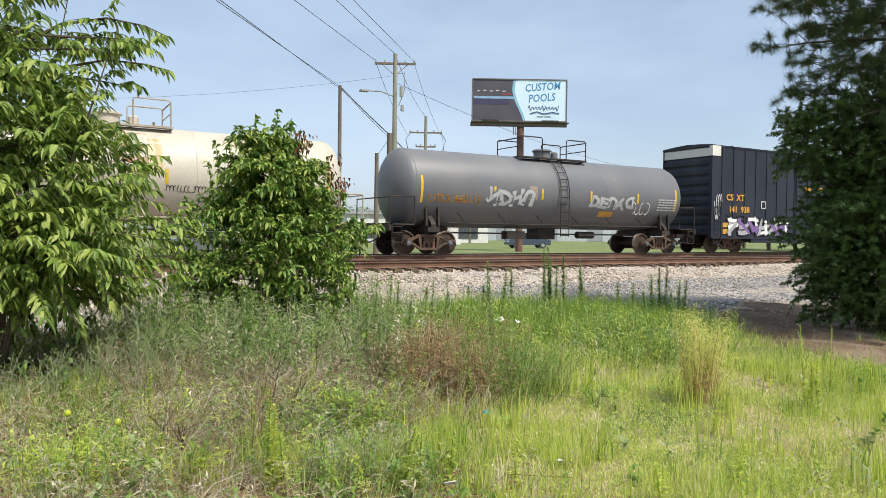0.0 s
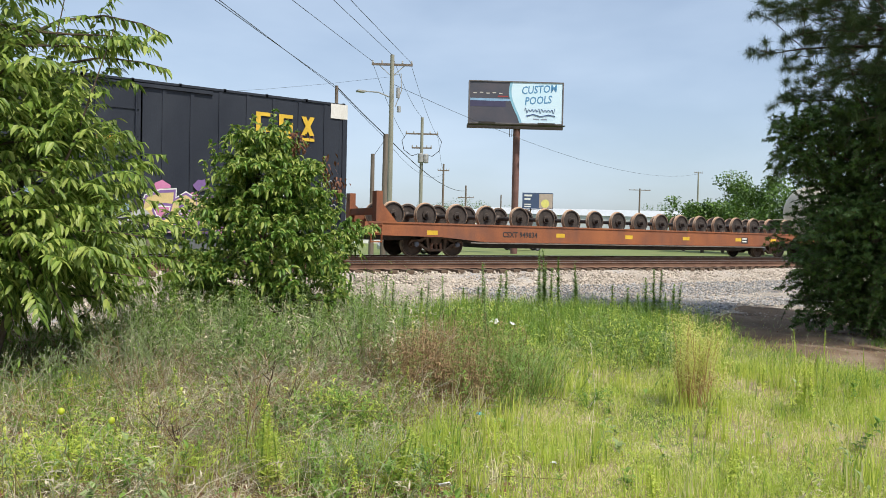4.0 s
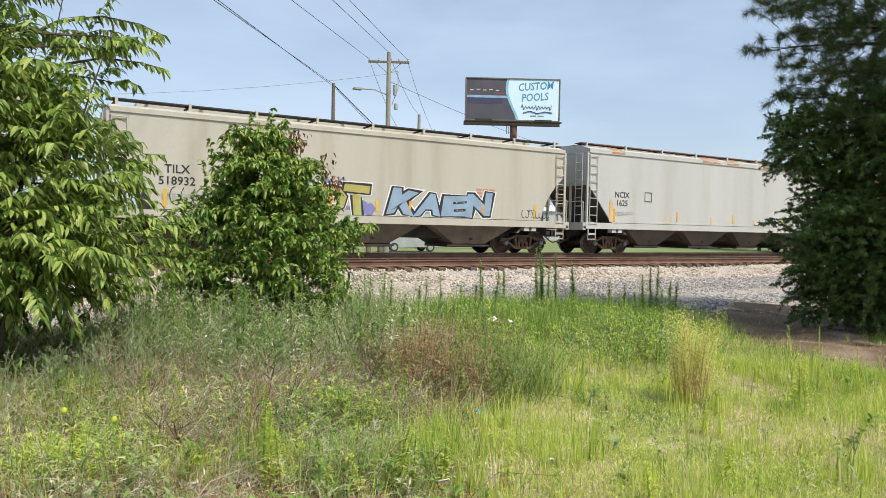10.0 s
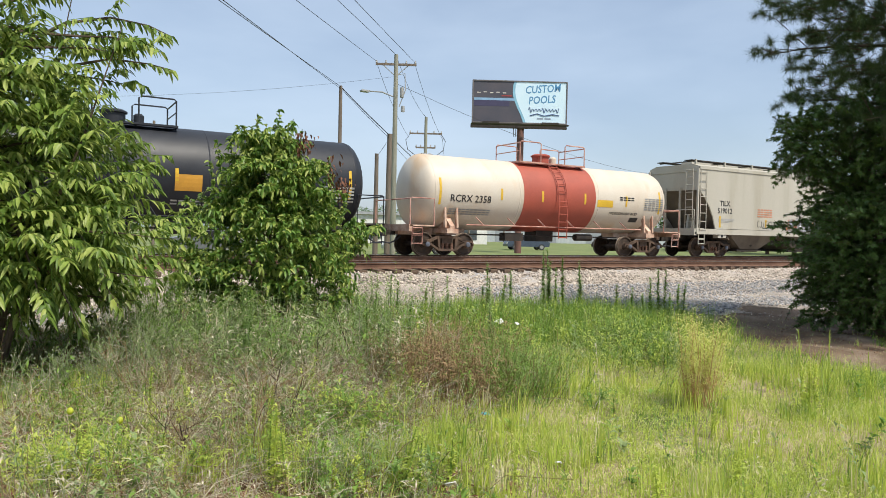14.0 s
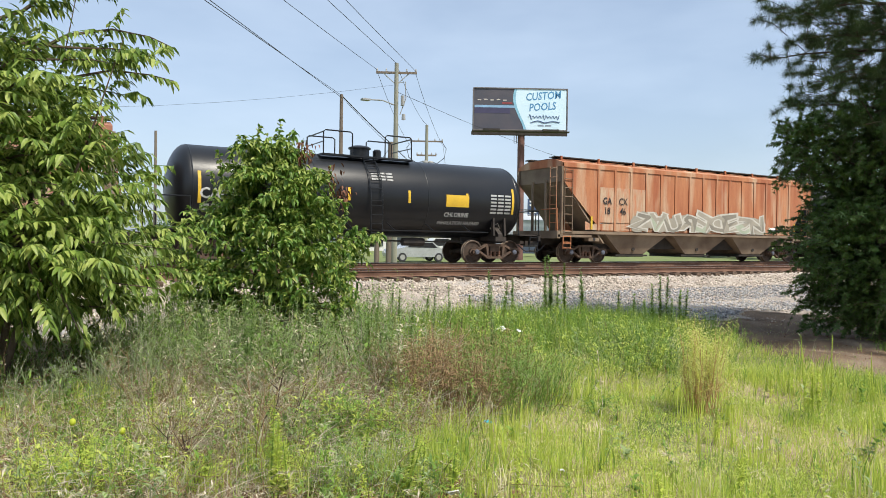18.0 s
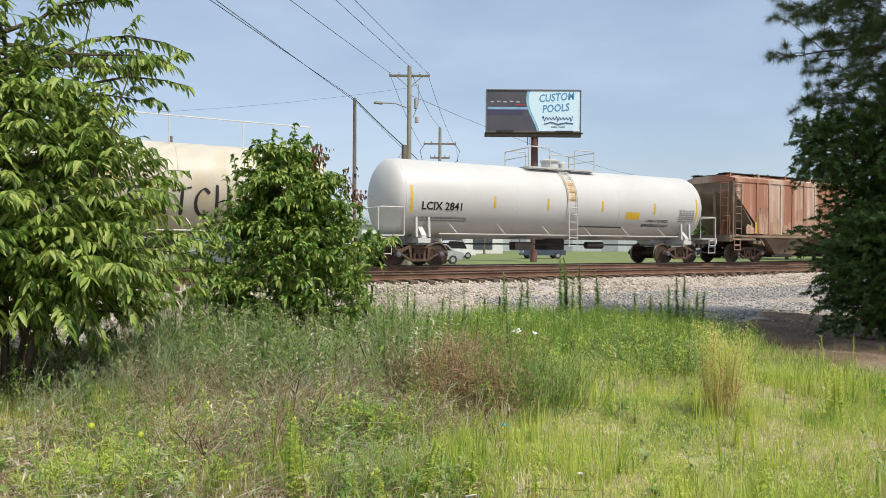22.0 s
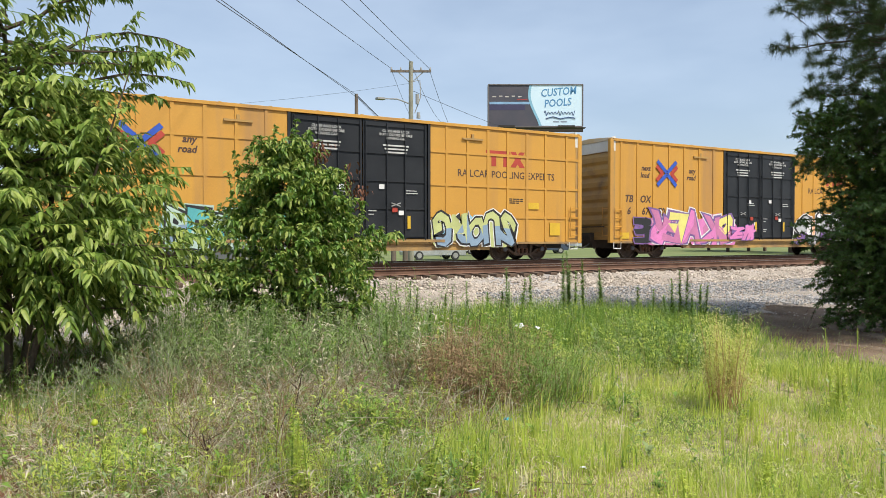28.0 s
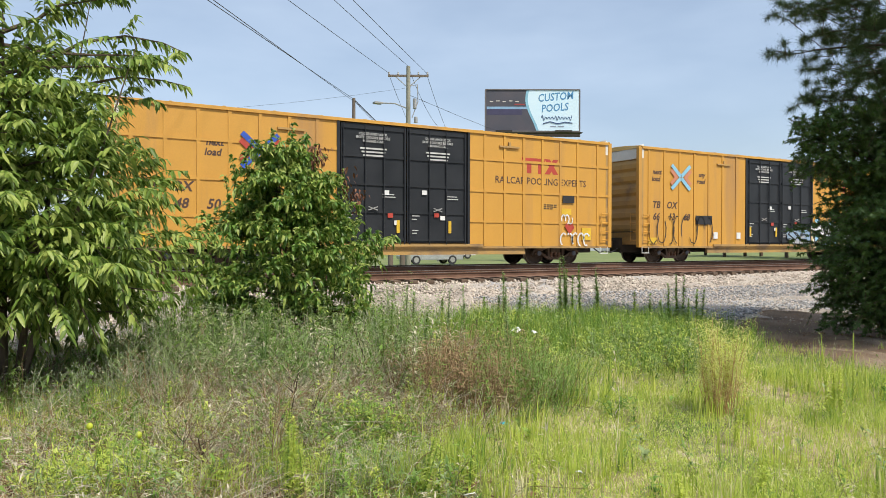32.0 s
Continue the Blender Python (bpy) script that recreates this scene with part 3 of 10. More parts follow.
thing("field", fm, FIELD, "mown green grass beyond the railway", "grass", "", "structure")

# ballast bed: a profile along x with an uneven toe
BED = [(12.3, -0.03), (13.2, 0.02), (15.0, 0.10), (15.6, 0.16), (17.2, 0.46), (17.55, 0.53), (20.1, 0.55), (21.2, 0.53), (22.5, 0.55), (25.4, 0.55), (26.0, 0.48), (27.8, 0.05), (29.0, -0.03)]
bx = axis([-380, (-20, 12), (45, 0.5), (420, 12)])
bm_ = Mesh()
fine_y = []
for (a, za), (b, zb) in zip(BED, BED[1:]):
    k = max(1, int((b - a) / 0.35))
    fine_y += [(a + (b - a) * i / k, za + (zb - za) * i / k) for i in range(k)]
fine_y.append(BED[-1])
rng = random.Random(4)
for x in bx:
    edge = 0.35 * math.sin(x * 0.8) + 0.25 * math.sin(x * 2.1 + 1) - max(0.0, min(4.2, (x - 9.5) * 0.75))
    for j, (y, z) in enumerate(fine_y):
        f = max(0.0, 1 - (y - 12.3) / 3)
        bm_.v.append((x, y + edge * f, z + rng.uniform(-0.03, 0.03) * (1 if 0 < j < len(fine_y) - 1 else 0)))
n = len(fine_y)
bm_.f = [(i * n + j, (i + 1) * n + j, (i + 1) * n + j + 1, i * n + j + 1) for i in range(len(bx) - 1) for j in range(n - 1)]
bm_.m = [0] * len(bm_.f)
thing("ballast_bed", bm_, ballast_mat, "pale pinkish crushed-stone railway ballast", "ballast", "", "structure", True)

# loose stones over the part of the bed before the camera
r = np.random.RandomState(7)
N = 52000
sx = r.uniform(-1, 40, N)
sy = 12.0 + 8.6 * r.rand(N) ** 0.8
by, bz = np.array([p[0] for p in BED]), np.array([p[1] for p in BED])
shift = (0.35 * np.sin(sx * 0.8) + 0.25 * np.sin(sx * 2.1 + 1) - np.clip((sx - 9.5) * 0.75, 0, 4.2)) * np.clip(1 - (sy - 12.3) / 3, 0, 1)
sz = np.interp(sy, by, bz) + r.uniform(-0.02, 0.015, N)
sy2 = sy + shift
size = r.uniform(0.022, 0.066, N) * np.where(sy < 14.8, 0.75, 1.0)
corner = np.array([(1, 0, 0), (-1, 0, 0), (0, 1, 0), (0, -1, 0), (0, 0, 0.8), (0, 0, -0.6)], float)
face = np.array([(0, 2, 4), (2, 1, 4), (1, 3, 4), (3, 0, 4), (2, 0, 5), (1, 2, 5), (3, 1, 5), (0, 3, 5)])
jit = corner[None] * r.uniform(0.6, 1.25, (N, 6, 1)) + r.uniform(-0.25, 0.25, (N, 6, 3))
ang = r.uniform(0, 6.28, N)
ca, sa = np.cos(ang)[:, None], np.sin(ang)[:, None]
vx = jit[:, :, 0] * ca - jit[:, :, 1] * sa
vy = jit[:, :, 0] * sa + jit[:, :, 1] * ca
v = np.stack([vx, vy, jit[:, :, 2]], 2) * size[:, None, None] + np.stack([sx, sy2, sz], 1)[:, None, :]
f = face[None] + (np.arange(N) * 6)[:, None, None]
tagged(new("ballast_stones", swarm("ballast_stones", v, f, stone_mat)), "loose pale pink and grey ballast stones", "stones", "", "stuff")


def rail_line(y, name="rail"):
    m = Mesh()
    out = [(-0.075, 0.0), (0.075, 0.0), (0.07, 0.012), (0.012, 0.03), (0.01, 0.125), (0.037, 0.138), (0.037, 0.165), (-0.037, 0.165), (-0.037, 0.138), (-0.01, 0.125), (-0.012, 0.03), (-0.07, 0.012)]
    m.cross_prism([(y + a, RAIL - 0.171 + b) for a, b in out], -380, 420)
    ob = thing(name, m, rail_side, "rusty steel rail on wooden ties", "rail", "rails", "structure")
    part("rail_head", Mesh().box(-380, 420, y - 0.034, y + 0.034, RAIL - 0.006, RAIL), rail_top, ob, "worn shiny running surface")


for mid in (NEAR_TRACK, TRACK):
    for s in (-1, 1):
        rail_line(mid + s * 0.755)

TIE = Mesh().box(-0.115, 0.115, -1.30, 1.30, -0.12, 0.06).data("tie", [tie_wood])
PLATE = Mesh().box(-0.10, 0.10, -0.16, 0.16, 0.06, 0.075).data("tie_plate", [rail_side])
for mid, lo, hi in ((NEAR_TRACK, -6.0, 60.0), (TRACK, 0.0, 56.0)):
    track = thing("track_ties", None, None, "row of weathered wooden railway ties", "ties", "", "structure", at=pose(0, mid, RAIL - 0.171 - 0.075))
    x, k = lo, 0
    while x < hi:
        t = part("tie", TIE, None, track, at=pose(x, 0.12 * math.sin(k * 12.9), 0.0, 0, 0, 1.2 * math.sin(k * 7.3)))
        if mid == NEAR_TRACK and x < 42:
            for s in (-1, 1):
                part("tie_plate", PLATE, None, t, at=pose(0, s * 0.755 - 0.12 * math.sin(k * 12.9), 0))
        x += 0.53
        k += 1

# ---- poles, wires, billboards, far buildings ----
def pole(x, y, top, r, mat, label, arms=(), group="utility poles"):
    ob = thing("utility_pole", Mesh().tube([(x, y, -0.2), (x, y, top)], [r * 1.25, r * 0.85], 12), mat, label, "utility pole", group, smooth=True)
    for z, half, ang in arms:
        dx, dy = half * math.cos(radians(ang)), half * math.sin(radians(ang))
        part("crossarm", Mesh().beam((x - dx, y - dy, z), (x + dx, y + dy, z), 0.12), old_wood, ob)
        for f in (-0.95, -0.5, 0.5, 0.95):
            part("insulator", Mesh().lathe([(0, 0.05), (0.05, 0.07), (0.1, 0.04), (0.16, 0.05), (0.2, 0.02)], 8, "z", (x + dx * f, y + dy * f, z + 0.05)), grey_steel, ob, "", True)
    return ob


big = pole(18.62, 37.75, 12.3, 0.145, grey_wood, "tall grey wooden utility pole with a crossarm", [(11.72, 1.22, -28)])
part("arm_brace", Mesh().tube([(17.9, 38.1, 11.7), (18.6, 37.75, 11.0), (19.3, 37.4, 11.7)], 0.03, 5), grey_steel, big)
part("cutout_switch", Mesh().tube([(18.95, 37.55, 9.75), (18.95, 37.55, 10.35)], [0.11, 0.11], 8), grey_steel, big)
part("surge_arrester", Mesh().tube([(19.0, 37.5, 8.9), (19.0, 37.5, 9.25)], [0.12, 0.1], 8), grey_steel, big)
part("drop_wire", Mesh().tube([(18.7, 37.7, 11.1), (19.1, 37.5, 11.2), (19.15, 37.5, 10.2), (18.8, 37.6, 9.2)], 0.03, 5), grey_steel, big)
part("street_lamp_arm", Mesh().tube([(18.6, 37.75, 9.75), (17.9, 38.1, 10.05), (17.1, 38.6, 10.1)], 0.04, 6).box(16.75, 17.25, 38.4, 38.8, 10.03, 10.13), grey_steel, big, "grey street lamp on a curved arm")
pole(15.0, 37.45, 9.95, 0.11, old_wood, "slim brown wooden pole")
pole(19.25, 39.7, 7.85, 0.20, old_wood, "short dark wooden pole beside a taller one")
pole(18.55, 40.1, 6.6, 0.14, old_wood, "short dark wooden pole with a guy wire")
far = pole(28.9, 52.6, 11.6, 0.15, grey_wood, "pole with wide arm and looped jumper wires", [(10.2, 1.4, -28), (9.0, 0.85, -28)])
part("transformer", Mesh().lathe([(7.7, 0.20), (7.75, 0.24), (8.4, 0.24), (8.5, 0.12)], 12, "z", (29.15, 52.3, 0)).lathe([(7.7, 0.20), (7.75, 0.24), (8.4, 0.24), (8.5, 0.12)], 12, "z", (28.65, 52.3, 0)), grey_steel, far)
part("jumper_wire", Mesh().tube([(27.75, 53.2, 10.2), (27.35, 53.3, 9.6), (27.5, 53.2, 8.8), (28.1, 52.9, 8.3), (28.6, 52.6, 8.5)], 0.03, 5), cable_mat, far)
part("jumper_wire", Mesh().tube([(30.05, 52.0, 10.2), (30.45, 51.9, 9.6), (30.3, 52.0, 8.8), (29.7, 52.2, 8.3), (29.2, 52.4, 8.5)], 0.03, 5), cable_mat, far)
pole(43.3, 73.2, 10.2, 0.13, old_wood, "distant dark wooden pole", [(9.4, 0.7, -28)])
pole(56.0, 88.0, 9.0, 0.14, old_wood, "distant dark wooden pole", [(7.2, 1.2, -28)])
pole(98.0, 93.6, 11.0, 0.16, old_wood, "distant dark wooden pole with a crossarm", [(10.7, 2.0, -28)])
pole(99.2, 81.4, 13.4, 0.14, grey_wood, "distant slim lighting mast", [(13.2, 0.7, -28)])
pole(83.0, 117.0, 10.0, 0.15, old_wood, "distant dark wooden pole")
pole(6.3, 46.0, 8.2, 0.09, old_wood, "thin distant wooden utility pole")


def wire(a, b, sag, r=0.013, label="thin black overhead cable strung between poles"):
    a, b = Vector(a), Vector(b)
    pts = [a.lerp(b, t / 14) - Vector((0, 0, sag * 4 * (t / 14) * (1 - t / 14))) for t in range(15)]
    thing("overhead_wire", Mesh().tube(pts, r, 5), cable_mat, label, "cable", "overhead wires")


wire((15.0, 37.45, 9.9), (-10.9, -0.4, 7.4), 0.05)
wire((15.1, 37.4, 9.7), (-11.1, -2.1, 7.2), 0.05)
wire((17.55, 38.3, 11.9), (-4.7, 9.3, 9.1), 0.05)
wire((18.6, 37.75, 12.3), (-1.6, 10.8, 9.5), 0.05)
wire((19.55, 37.2, 11.9), (-2.7, 8.0, 9.2), 0.05)
wire((15.0, 37.45, 9.9), (19.25, 39.7, 7.75), 0.05, 0.03)
wire((15.1, 37.4, 9.7), (19.25, 39.7, 7.55), 0.05)
wire((19.25, 39.7, 7.75), (56, 88, 8.2), 1.0, 0.03)
wire((19.25, 39.7, 7.5), (43.3, 73.2, 9.0), 1.2)
wire((17.55, 38.3, 11.9), (27.6, 53.2, 9.8), 0.4)
wire((18.6, 37.75, 12.3), (28.9, 52.6, 11.6), 0.5)
wire((19.55, 37.2, 11.9), (30.2, 52.0, 9.8), 0.4)
wire((30.2, 52.0, 9.8), (43.3, 73.2, 9.4), 0.6)
wire((18.6, 37.75, 10.6), (99.2, 81.4, 13.0), 2.2)
wire((18.6, 37.75, 11.0), (-25.0, 62.0, 11.5), 2.0, 0.007)
wire((18.55, 40.1, 6.4), (19.25, 39.7, 7.6), 0.0)


def billboard(x0, y0, x1, y1, z0, z1, label):
    """Its face runs from (x0, y0) to (x1, y1)."""
    w = math.hypot(x1 - x0, y1 - y0)
    turn = math.degrees(math.atan2(y1 - y0, x1 - x0))
    ob = thing("billboard", None, None, label, "billboard", "billboards", at=pose((x0 + x1) / 2, (y0 + y1) / 2, 0, 0, 0, turn))
    return ob, w / 2, z0, z1


BOARD_DARK = surface("billboard_dusk", ((0.05, 0.055, 0.075), (0.085, 0.075, 0.09)), 0.5, 0, 0.5)
BOARD_BLUE = surface("billboard_pale_blue", ((0.55, 0.74, 0.86), (0.66, 0.80, 0.88)), 0.5, 0, 0.3)
bb, hw, z0, z1 = billboard(32.42, 50.65, 39.43, 46.81, 11.35, 14.82, "single-post roadside billboard advertising custom pools, blue and dark")
part("panel", Mesh().box(-hw, hw, -0.02, 0.5, z0, z1), BOARD_DARK, bb)
part("frame", Mesh().box(-hw - 0.08, hw + 0.08, -0.08, 0.52, z1, z1 + 0.09).box(-hw - 0.08, hw + 0.08, -0.08, 0.52, z0 - 0.09, z0).box(-hw - 0.09, -hw, -0.08, 0.52, z0, z1).box(hw, hw + 0.09, -0.08, 0.52, z0, z1), surface("board_trim", ((0.10, 0.09, 0.09), (0.16, 0.14, 0.14)), 0.6), bb)
sw = Mesh()
edge = [(0.25 + 0.95 * math.sin((z - z0) / (z1 - z0) * 3.2 + 2.2) * 0.55 - 0.15, z) for z in [z0 + (z1 - z0) * i / 20 for i in range(21)]]
sw.add([(x, -0.03, z) for x, z in edge] + [(hw - 0.02, -0.03, z1), (hw - 0.02, -0.03, z0)], [tuple(range(23))])
part("printed_field", sw, BOARD_BLUE, bb)
ed = Mesh()
for (a, b), (c, d) in zip(edge, edge[1:]):
    ed.add([(a - 0.22, -0.034, b), (a, -0.034, b), (c, -0.034, d), (c - 0.22, -0.034, d)], [(0, 1, 2, 3)])
part("printed_curve", ed, pale_blue, bb)
words(bb, "CUSTOM\nPOOLS", 1.95, z1 - 0.98, -0.036, 0.92, plain("pool_blue", (0.08, 0.26, 0.48), 0.5), 0.014, 0.82, slant=0.16).matrix_basis = pose(1.95, -0.036, z1 - 1.05, 0, -5, 0)
m = Mesh()
m.tube([(0.75 + i * 0.034, -0.04, z0 + 1.10 + (0.22 if i % 36 < 8 else 0.09) * math.sin(i * 0.75)) for i in range(78)], 0.032, 4)
m.tube([(0.9, -0.04, z0 + 0.62), (1.5, -0.04, z0 + 0.78), (2.1, -0.04, z0 + 0.60), (2.8, -0.04, z0 + 0.74), (3.4, -0.04, z0 + 0.66)], 0.05, 4)
part("printed_script", m, plain("script_blue", (0.05, 0.09, 0.22), 0.5), bb)
bars(bb, 1.5, z0 + 0.36, -0.036, [(1.3, 0.12)], plain("print_grey", (0.25, 0.3, 0.38), 0.6))
m = Mesh().box(-hw + 0.05, -0.5, -0.028, -0.021, z0 + 1.85, z0 + 2.05, 0).box(-hw + 0.05, -0.9, -0.028, -0.021, z0 + 1.35, z0 + 1.85, 1)
for i in range(5):
    m.box(-hw + 0.3 + i * 0.55, -hw + 0.6 + i * 0.55, -0.03, -0.022, z0 + 2.45 + 0.05 * (i % 2), z0 + 2.53 + 0.05 * (i % 2), 2)
m.box(-1.6, -0.7, -0.03, -0.022, z0 + 2.2, z0 + 2.3, 3)
part("printed_pool", m, [plain("print_lit_blue", (0.25, 0.42, 0.62), 0.5), plain("print_violet", (0.05, 0.045, 0.10), 0.5), plain("print_cream", (0.6, 0.55, 0.5), 0.5), plain("print_red", (0.35, 0.05, 0.05), 0.5)], bb)
part("post", Mesh().tube([(0.15, 0.35, -0.3), (0.15, 0.35, z0 + 0.2)], 0.30, 16), post_rust, bb, "brown steel post", True)
part("walkway", Mesh().box(-hw - 0.2, hw + 0.1, -1.0, -0.4, z0 - 0.32, z0 - 0.26).box(-hw - 0.2, hw + 0.1, 0.0, 0.2, z0 - 0.5, z0 - 0.2), steel_dark, bb)
for xx in (-2.6, 2.4):
    part("flood_lamp", Mesh().tube([(xx, -0.3, z0 - 0.3), (xx, -1.3, z0 - 0.28)], 0.04, 5).box(xx - 0.7, xx + 0.7, -1.5, -1.2, z0 - 0.35, z0 - 0.18), steel_dark, bb)
part("hanging_ladder", Mesh().tube([(-0.5, 0.0, z0 - 0.3), (-0.5, 0.0, z0 - 1.2), (-0.3, 0.0, z0 - 1.2), (-0.3, 0, z0 - 0.3)], 0.03, 5), steel_dark, bb)

sb, hw, z0, z1 = billboard(91.2, 120.6, 96.9, 117.3, 7.6, 11.0, "small distant billboard in dark blue with a food picture")
part("panel", Mesh().box(-hw, hw, 0, 0.3, z0, z1), plain("navy_print", (0.05, 0.08, 0.16), 0.6), sb)
part("printed_food", Mesh().box(0.3, hw - 0.1, -0.02, 0, z0 + 0.1, z1 - 0.2, 0).lathe([(-0.05, 0.9), (-0.03, 0.85)], 16, "y", (1.6, 0, z0 + 1.1), 1), [plain("print_tan", (0.45, 0.36, 0.30), 0.6), lemon_ink], sb)
bars(sb, -hw + 0.4, z1 - 0.6, -0.03, [(2.0, 0.4), (1.6, 0.4)], white_ink)
bars(sb, -hw + 0.4, z0 + 0.9, -0.03, [(1.8, 0.25), (1.8, 0.25)], white_ink)
part("posts", Mesh().tube([(-1.5, 0.2, -0.2), (-1.5, 0.2, z0)], 0.12, 8).tube([(1.5, 0.2, -0.2), (1.5, 0.2, z0)], 0.12, 8), steel_dark, sb)
part("walkway", Mesh().box(-hw, hw, -0.6, 0, z0 - 0.3, z0 - 0.2), steel_dark, sb)

SHED = surface("shed_metal", ((0.42, 0.45, 0.48), (0.50, 0.52, 0.54)), 0.5, 0.2, 0.3, 0.1, 12, True, (6, 6, 0.2))
wh = thing("warehouse", None, None, "long low pale metal warehouse far beyond the railway", "building", "", "")
part("wall", Mesh().add([(80, 128, 0), (128, 101, 0), (160, 130, 0), (112, 157, 0), (80, 128, 6.4), (128, 101, 6.4), (160, 130, 6.4), (112, 157, 6.4)], [(0, 1, 5, 4), (1, 2, 6, 5), (2, 3, 7, 6), (3, 0, 4, 7)]), SHED, wh)
part("roof", Mesh().add([(79.5, 127.8, 6.4), (128.5, 100.4, 6.4), (161, 130, 6.4), (111, 157.5, 6.4), (96, 142.5, 8.6), (144, 115.5, 8.6)], [(0, 1, 5, 4), (3, 2, 5, 4), (0, 4, 3), (1, 5, 2)]), plain("shed_roof", (0.55, 0.57, 0.58), 0.5, 0.2), wh)
for i in range(5):
    a = 86 + i * 8.6
    b = 128 - (a - 80) * 0.5625
    part("door", Mesh().add([(a, b - 0.06, 0.2), (a + 3, b - 1.75, 0.2), (a + 3, b - 1.75, 3.8), (a, b - 0.06, 3.8)], [(0, 1, 2, 3)]), plain("shed_door", (0.30, 0.32, 0.35), 0.6), wh)

low = thing("store_building", None, None, "low white commercial building with a flat roof", "building")
part("wall", Mesh().box(38, 62, 92, 106, 0, 4.2), plain("white_render", (0.62, 0.62, 0.60), 0.8), low)
part("roof", Mesh().box(37.6, 62.4, 91.6, 106.4, 4.2, 4.6), plain("grey_flashing", (0.30, 0.31, 0.33), 0.7), low)
for i in range(4):
    part("window", Mesh().box(40 + i * 5.5, 43.5 + i * 5.5, 91.9, 92.0, 0.8, 2.8), surface("shop_glass", ((0.05, 0.06, 0.07), (0.08, 0.09, 0.10)), 0.1), low)


def parked(x, y, turn, paint, label, tall=0.0):
    ob = thing("parked_car", None, None, label, "car", "parked cars", at=pose(x, y, 0.12, 0, 0, turn))
    out = [(-2.3, 0.35), (-2.35, 0.85), (-1.6, 1.0), (-1.0, 1.45 + tall), (0.6, 1.5 + tall), (1.3, 1.05), (2.2, 0.9), (2.35, 0.6), (2.3, 0.35)]
    part("body", Mesh().prism(out, -0.9, 0.9), paint, ob)
    part("windows", Mesh().prism([(-1.35, 1.02), (-0.93, 1.40 + tall), (0.52, 1.44 + tall), (1.08, 1.06)], -0.91, 0.91), BLACK_GLASS, ob)
    for a in (-1.45, 1.45):
        for s in (-1, 1):
            wl = part("wheel", Mesh().lathe([(-0.1, 0.2), (-0.1, 0.33), (0.1, 0.33), (0.1, 0.2)], 14, "y", (a, s * 0.82, 0.33)), cable_mat, ob, "", True)
            part("rim", Mesh().lathe([(-0.105, 0.02), (-0.105, 0.2), (0.105, 0.2), (0.105, 0.02)], 12, "y", (a, s * 0.82, 0.33)), grey_steel, wl, "", True)
    for s in (-1, 1):
        part("headlight", Mesh().box(2.28, 2.36, s * 0.7 - 0.15, s * 0.7 + 0.15, 0.62, 0.76), white_ink, ob)
    return ob


BLACK_GLASS = surface("car_glass", ((0.02, 0.022, 0.025), (0.03, 0.03, 0.033)), 0.08)
parked(24.5, 46, 175, plain("car_silver", (0.50, 0.52, 0.54), 0.3, 0.4), "silver car parked beyond the railway")
parked(35.5, 62, 170, plain("car_white", (0.72, 0.72, 0.71), 0.3), "white van parked beyond the railway", 0.35)
parked(45.5, 60, 160, plain("car_blue", (0.06, 0.08, 0.12), 0.3), "dark blue car parked beyond the railway")
parked(8.8, 44, 178, plain("car_grey", (0.20, 0.21, 0.23), 0.3, 0.4), "grey car parked beyond the railway")
parked(12.0, 52, 5, plain("car_pearl", (0.66, 0.66, 0.64), 0.3), "white car parked beyond the railway")

# ---- the train ----
MOVERS = []      # (thing, x at the start, y, z)
SPINNERS = []    # (wheelset, x in its truck, x of its axle at the start)
HALF = 1.57      # half the width of a car


def wheelset_mesh(mats):
    """Axle, two wheels and journals turned in one piece."""
    half = [(0.0, 0.085), (0.66, 0.085), (0.685, 0.14), (0.735, 0.17), (0.735, 0.37), (0.685, 0.40), (0.685, 0.47), (0.69, 0.485), (0.705, 0.485), (0.725, 0.46), (0.815, 0.452), (0.82, 0.44), (0.82, 0.40), (0.775, 0.37), (0.775, 0.17), (0.83, 0.15), (0.83, 0.085), (1.04, 0.085), (1.04, 0.02)]
    prof = [(-s, q) for s, q in reversed(half[1:])] + half
    m = Mesh().lathe(prof, 24, "y")
    k = 24
    for i, (p, q) in enumerate(zip(prof, prof[1:])):
        if min(p[1], q[1]) > 0.43:
            m.m[i * k:(i + 1) * k] = [1] * k
    return m.data("wheelset", mats, True)


WHEELSET = wheelset_mesh([wheel_mat, wheel_tread])
LOOSE_SET = wheelset_mesh([wheel_new, surface("rusty_tread", ((0.30, 0.17, 0.10), (0.40, 0.30, 0.22)), 0.6, 0.3, 2, 0.1, 40)])


def side_frame_mesh():
    m = Mesh()
    top = [(-1.18, 0.50), (-1.10, 0.62), (-0.72, 0.64), (-0.42, 0.78), (0.42, 0.78), (0.72, 0.64), (1.10, 0.62), (1.18, 0.50)]
    low = [(1.05, 0.40), (0.72, 0.42), (0.36, 0.20), (-0.36, 0.20), (-0.72, 0.42), (-1.05, 0.40)]
    for a, b in zip(top, top[1:]):
        m.prism([a, b, (b[0], b[1] - 0.10), (a[0], a[1] - 0.10)], -0.07, 0.07)
    for a, b in zip(low, low[1:]):
        m.prism([a, b, (b[0], b[1] + 0.09), (a[0], a[1] + 0.09)], -0.07, 0.07)
    for s in (-1, 1):
        m.prism([(s * 0.38, 0.24), (s * 0.30, 0.24), (s * 0.34, 0.74), (s * 0.46, 0.74)], -0.08, 0.08)
        m.lathe([(-0.10, 0.12), (0.10, 0.12)], 12, "y", (s * 0.89, 0, 0.46))
    return m.data("side_frame", [SIDE_MAT], True)


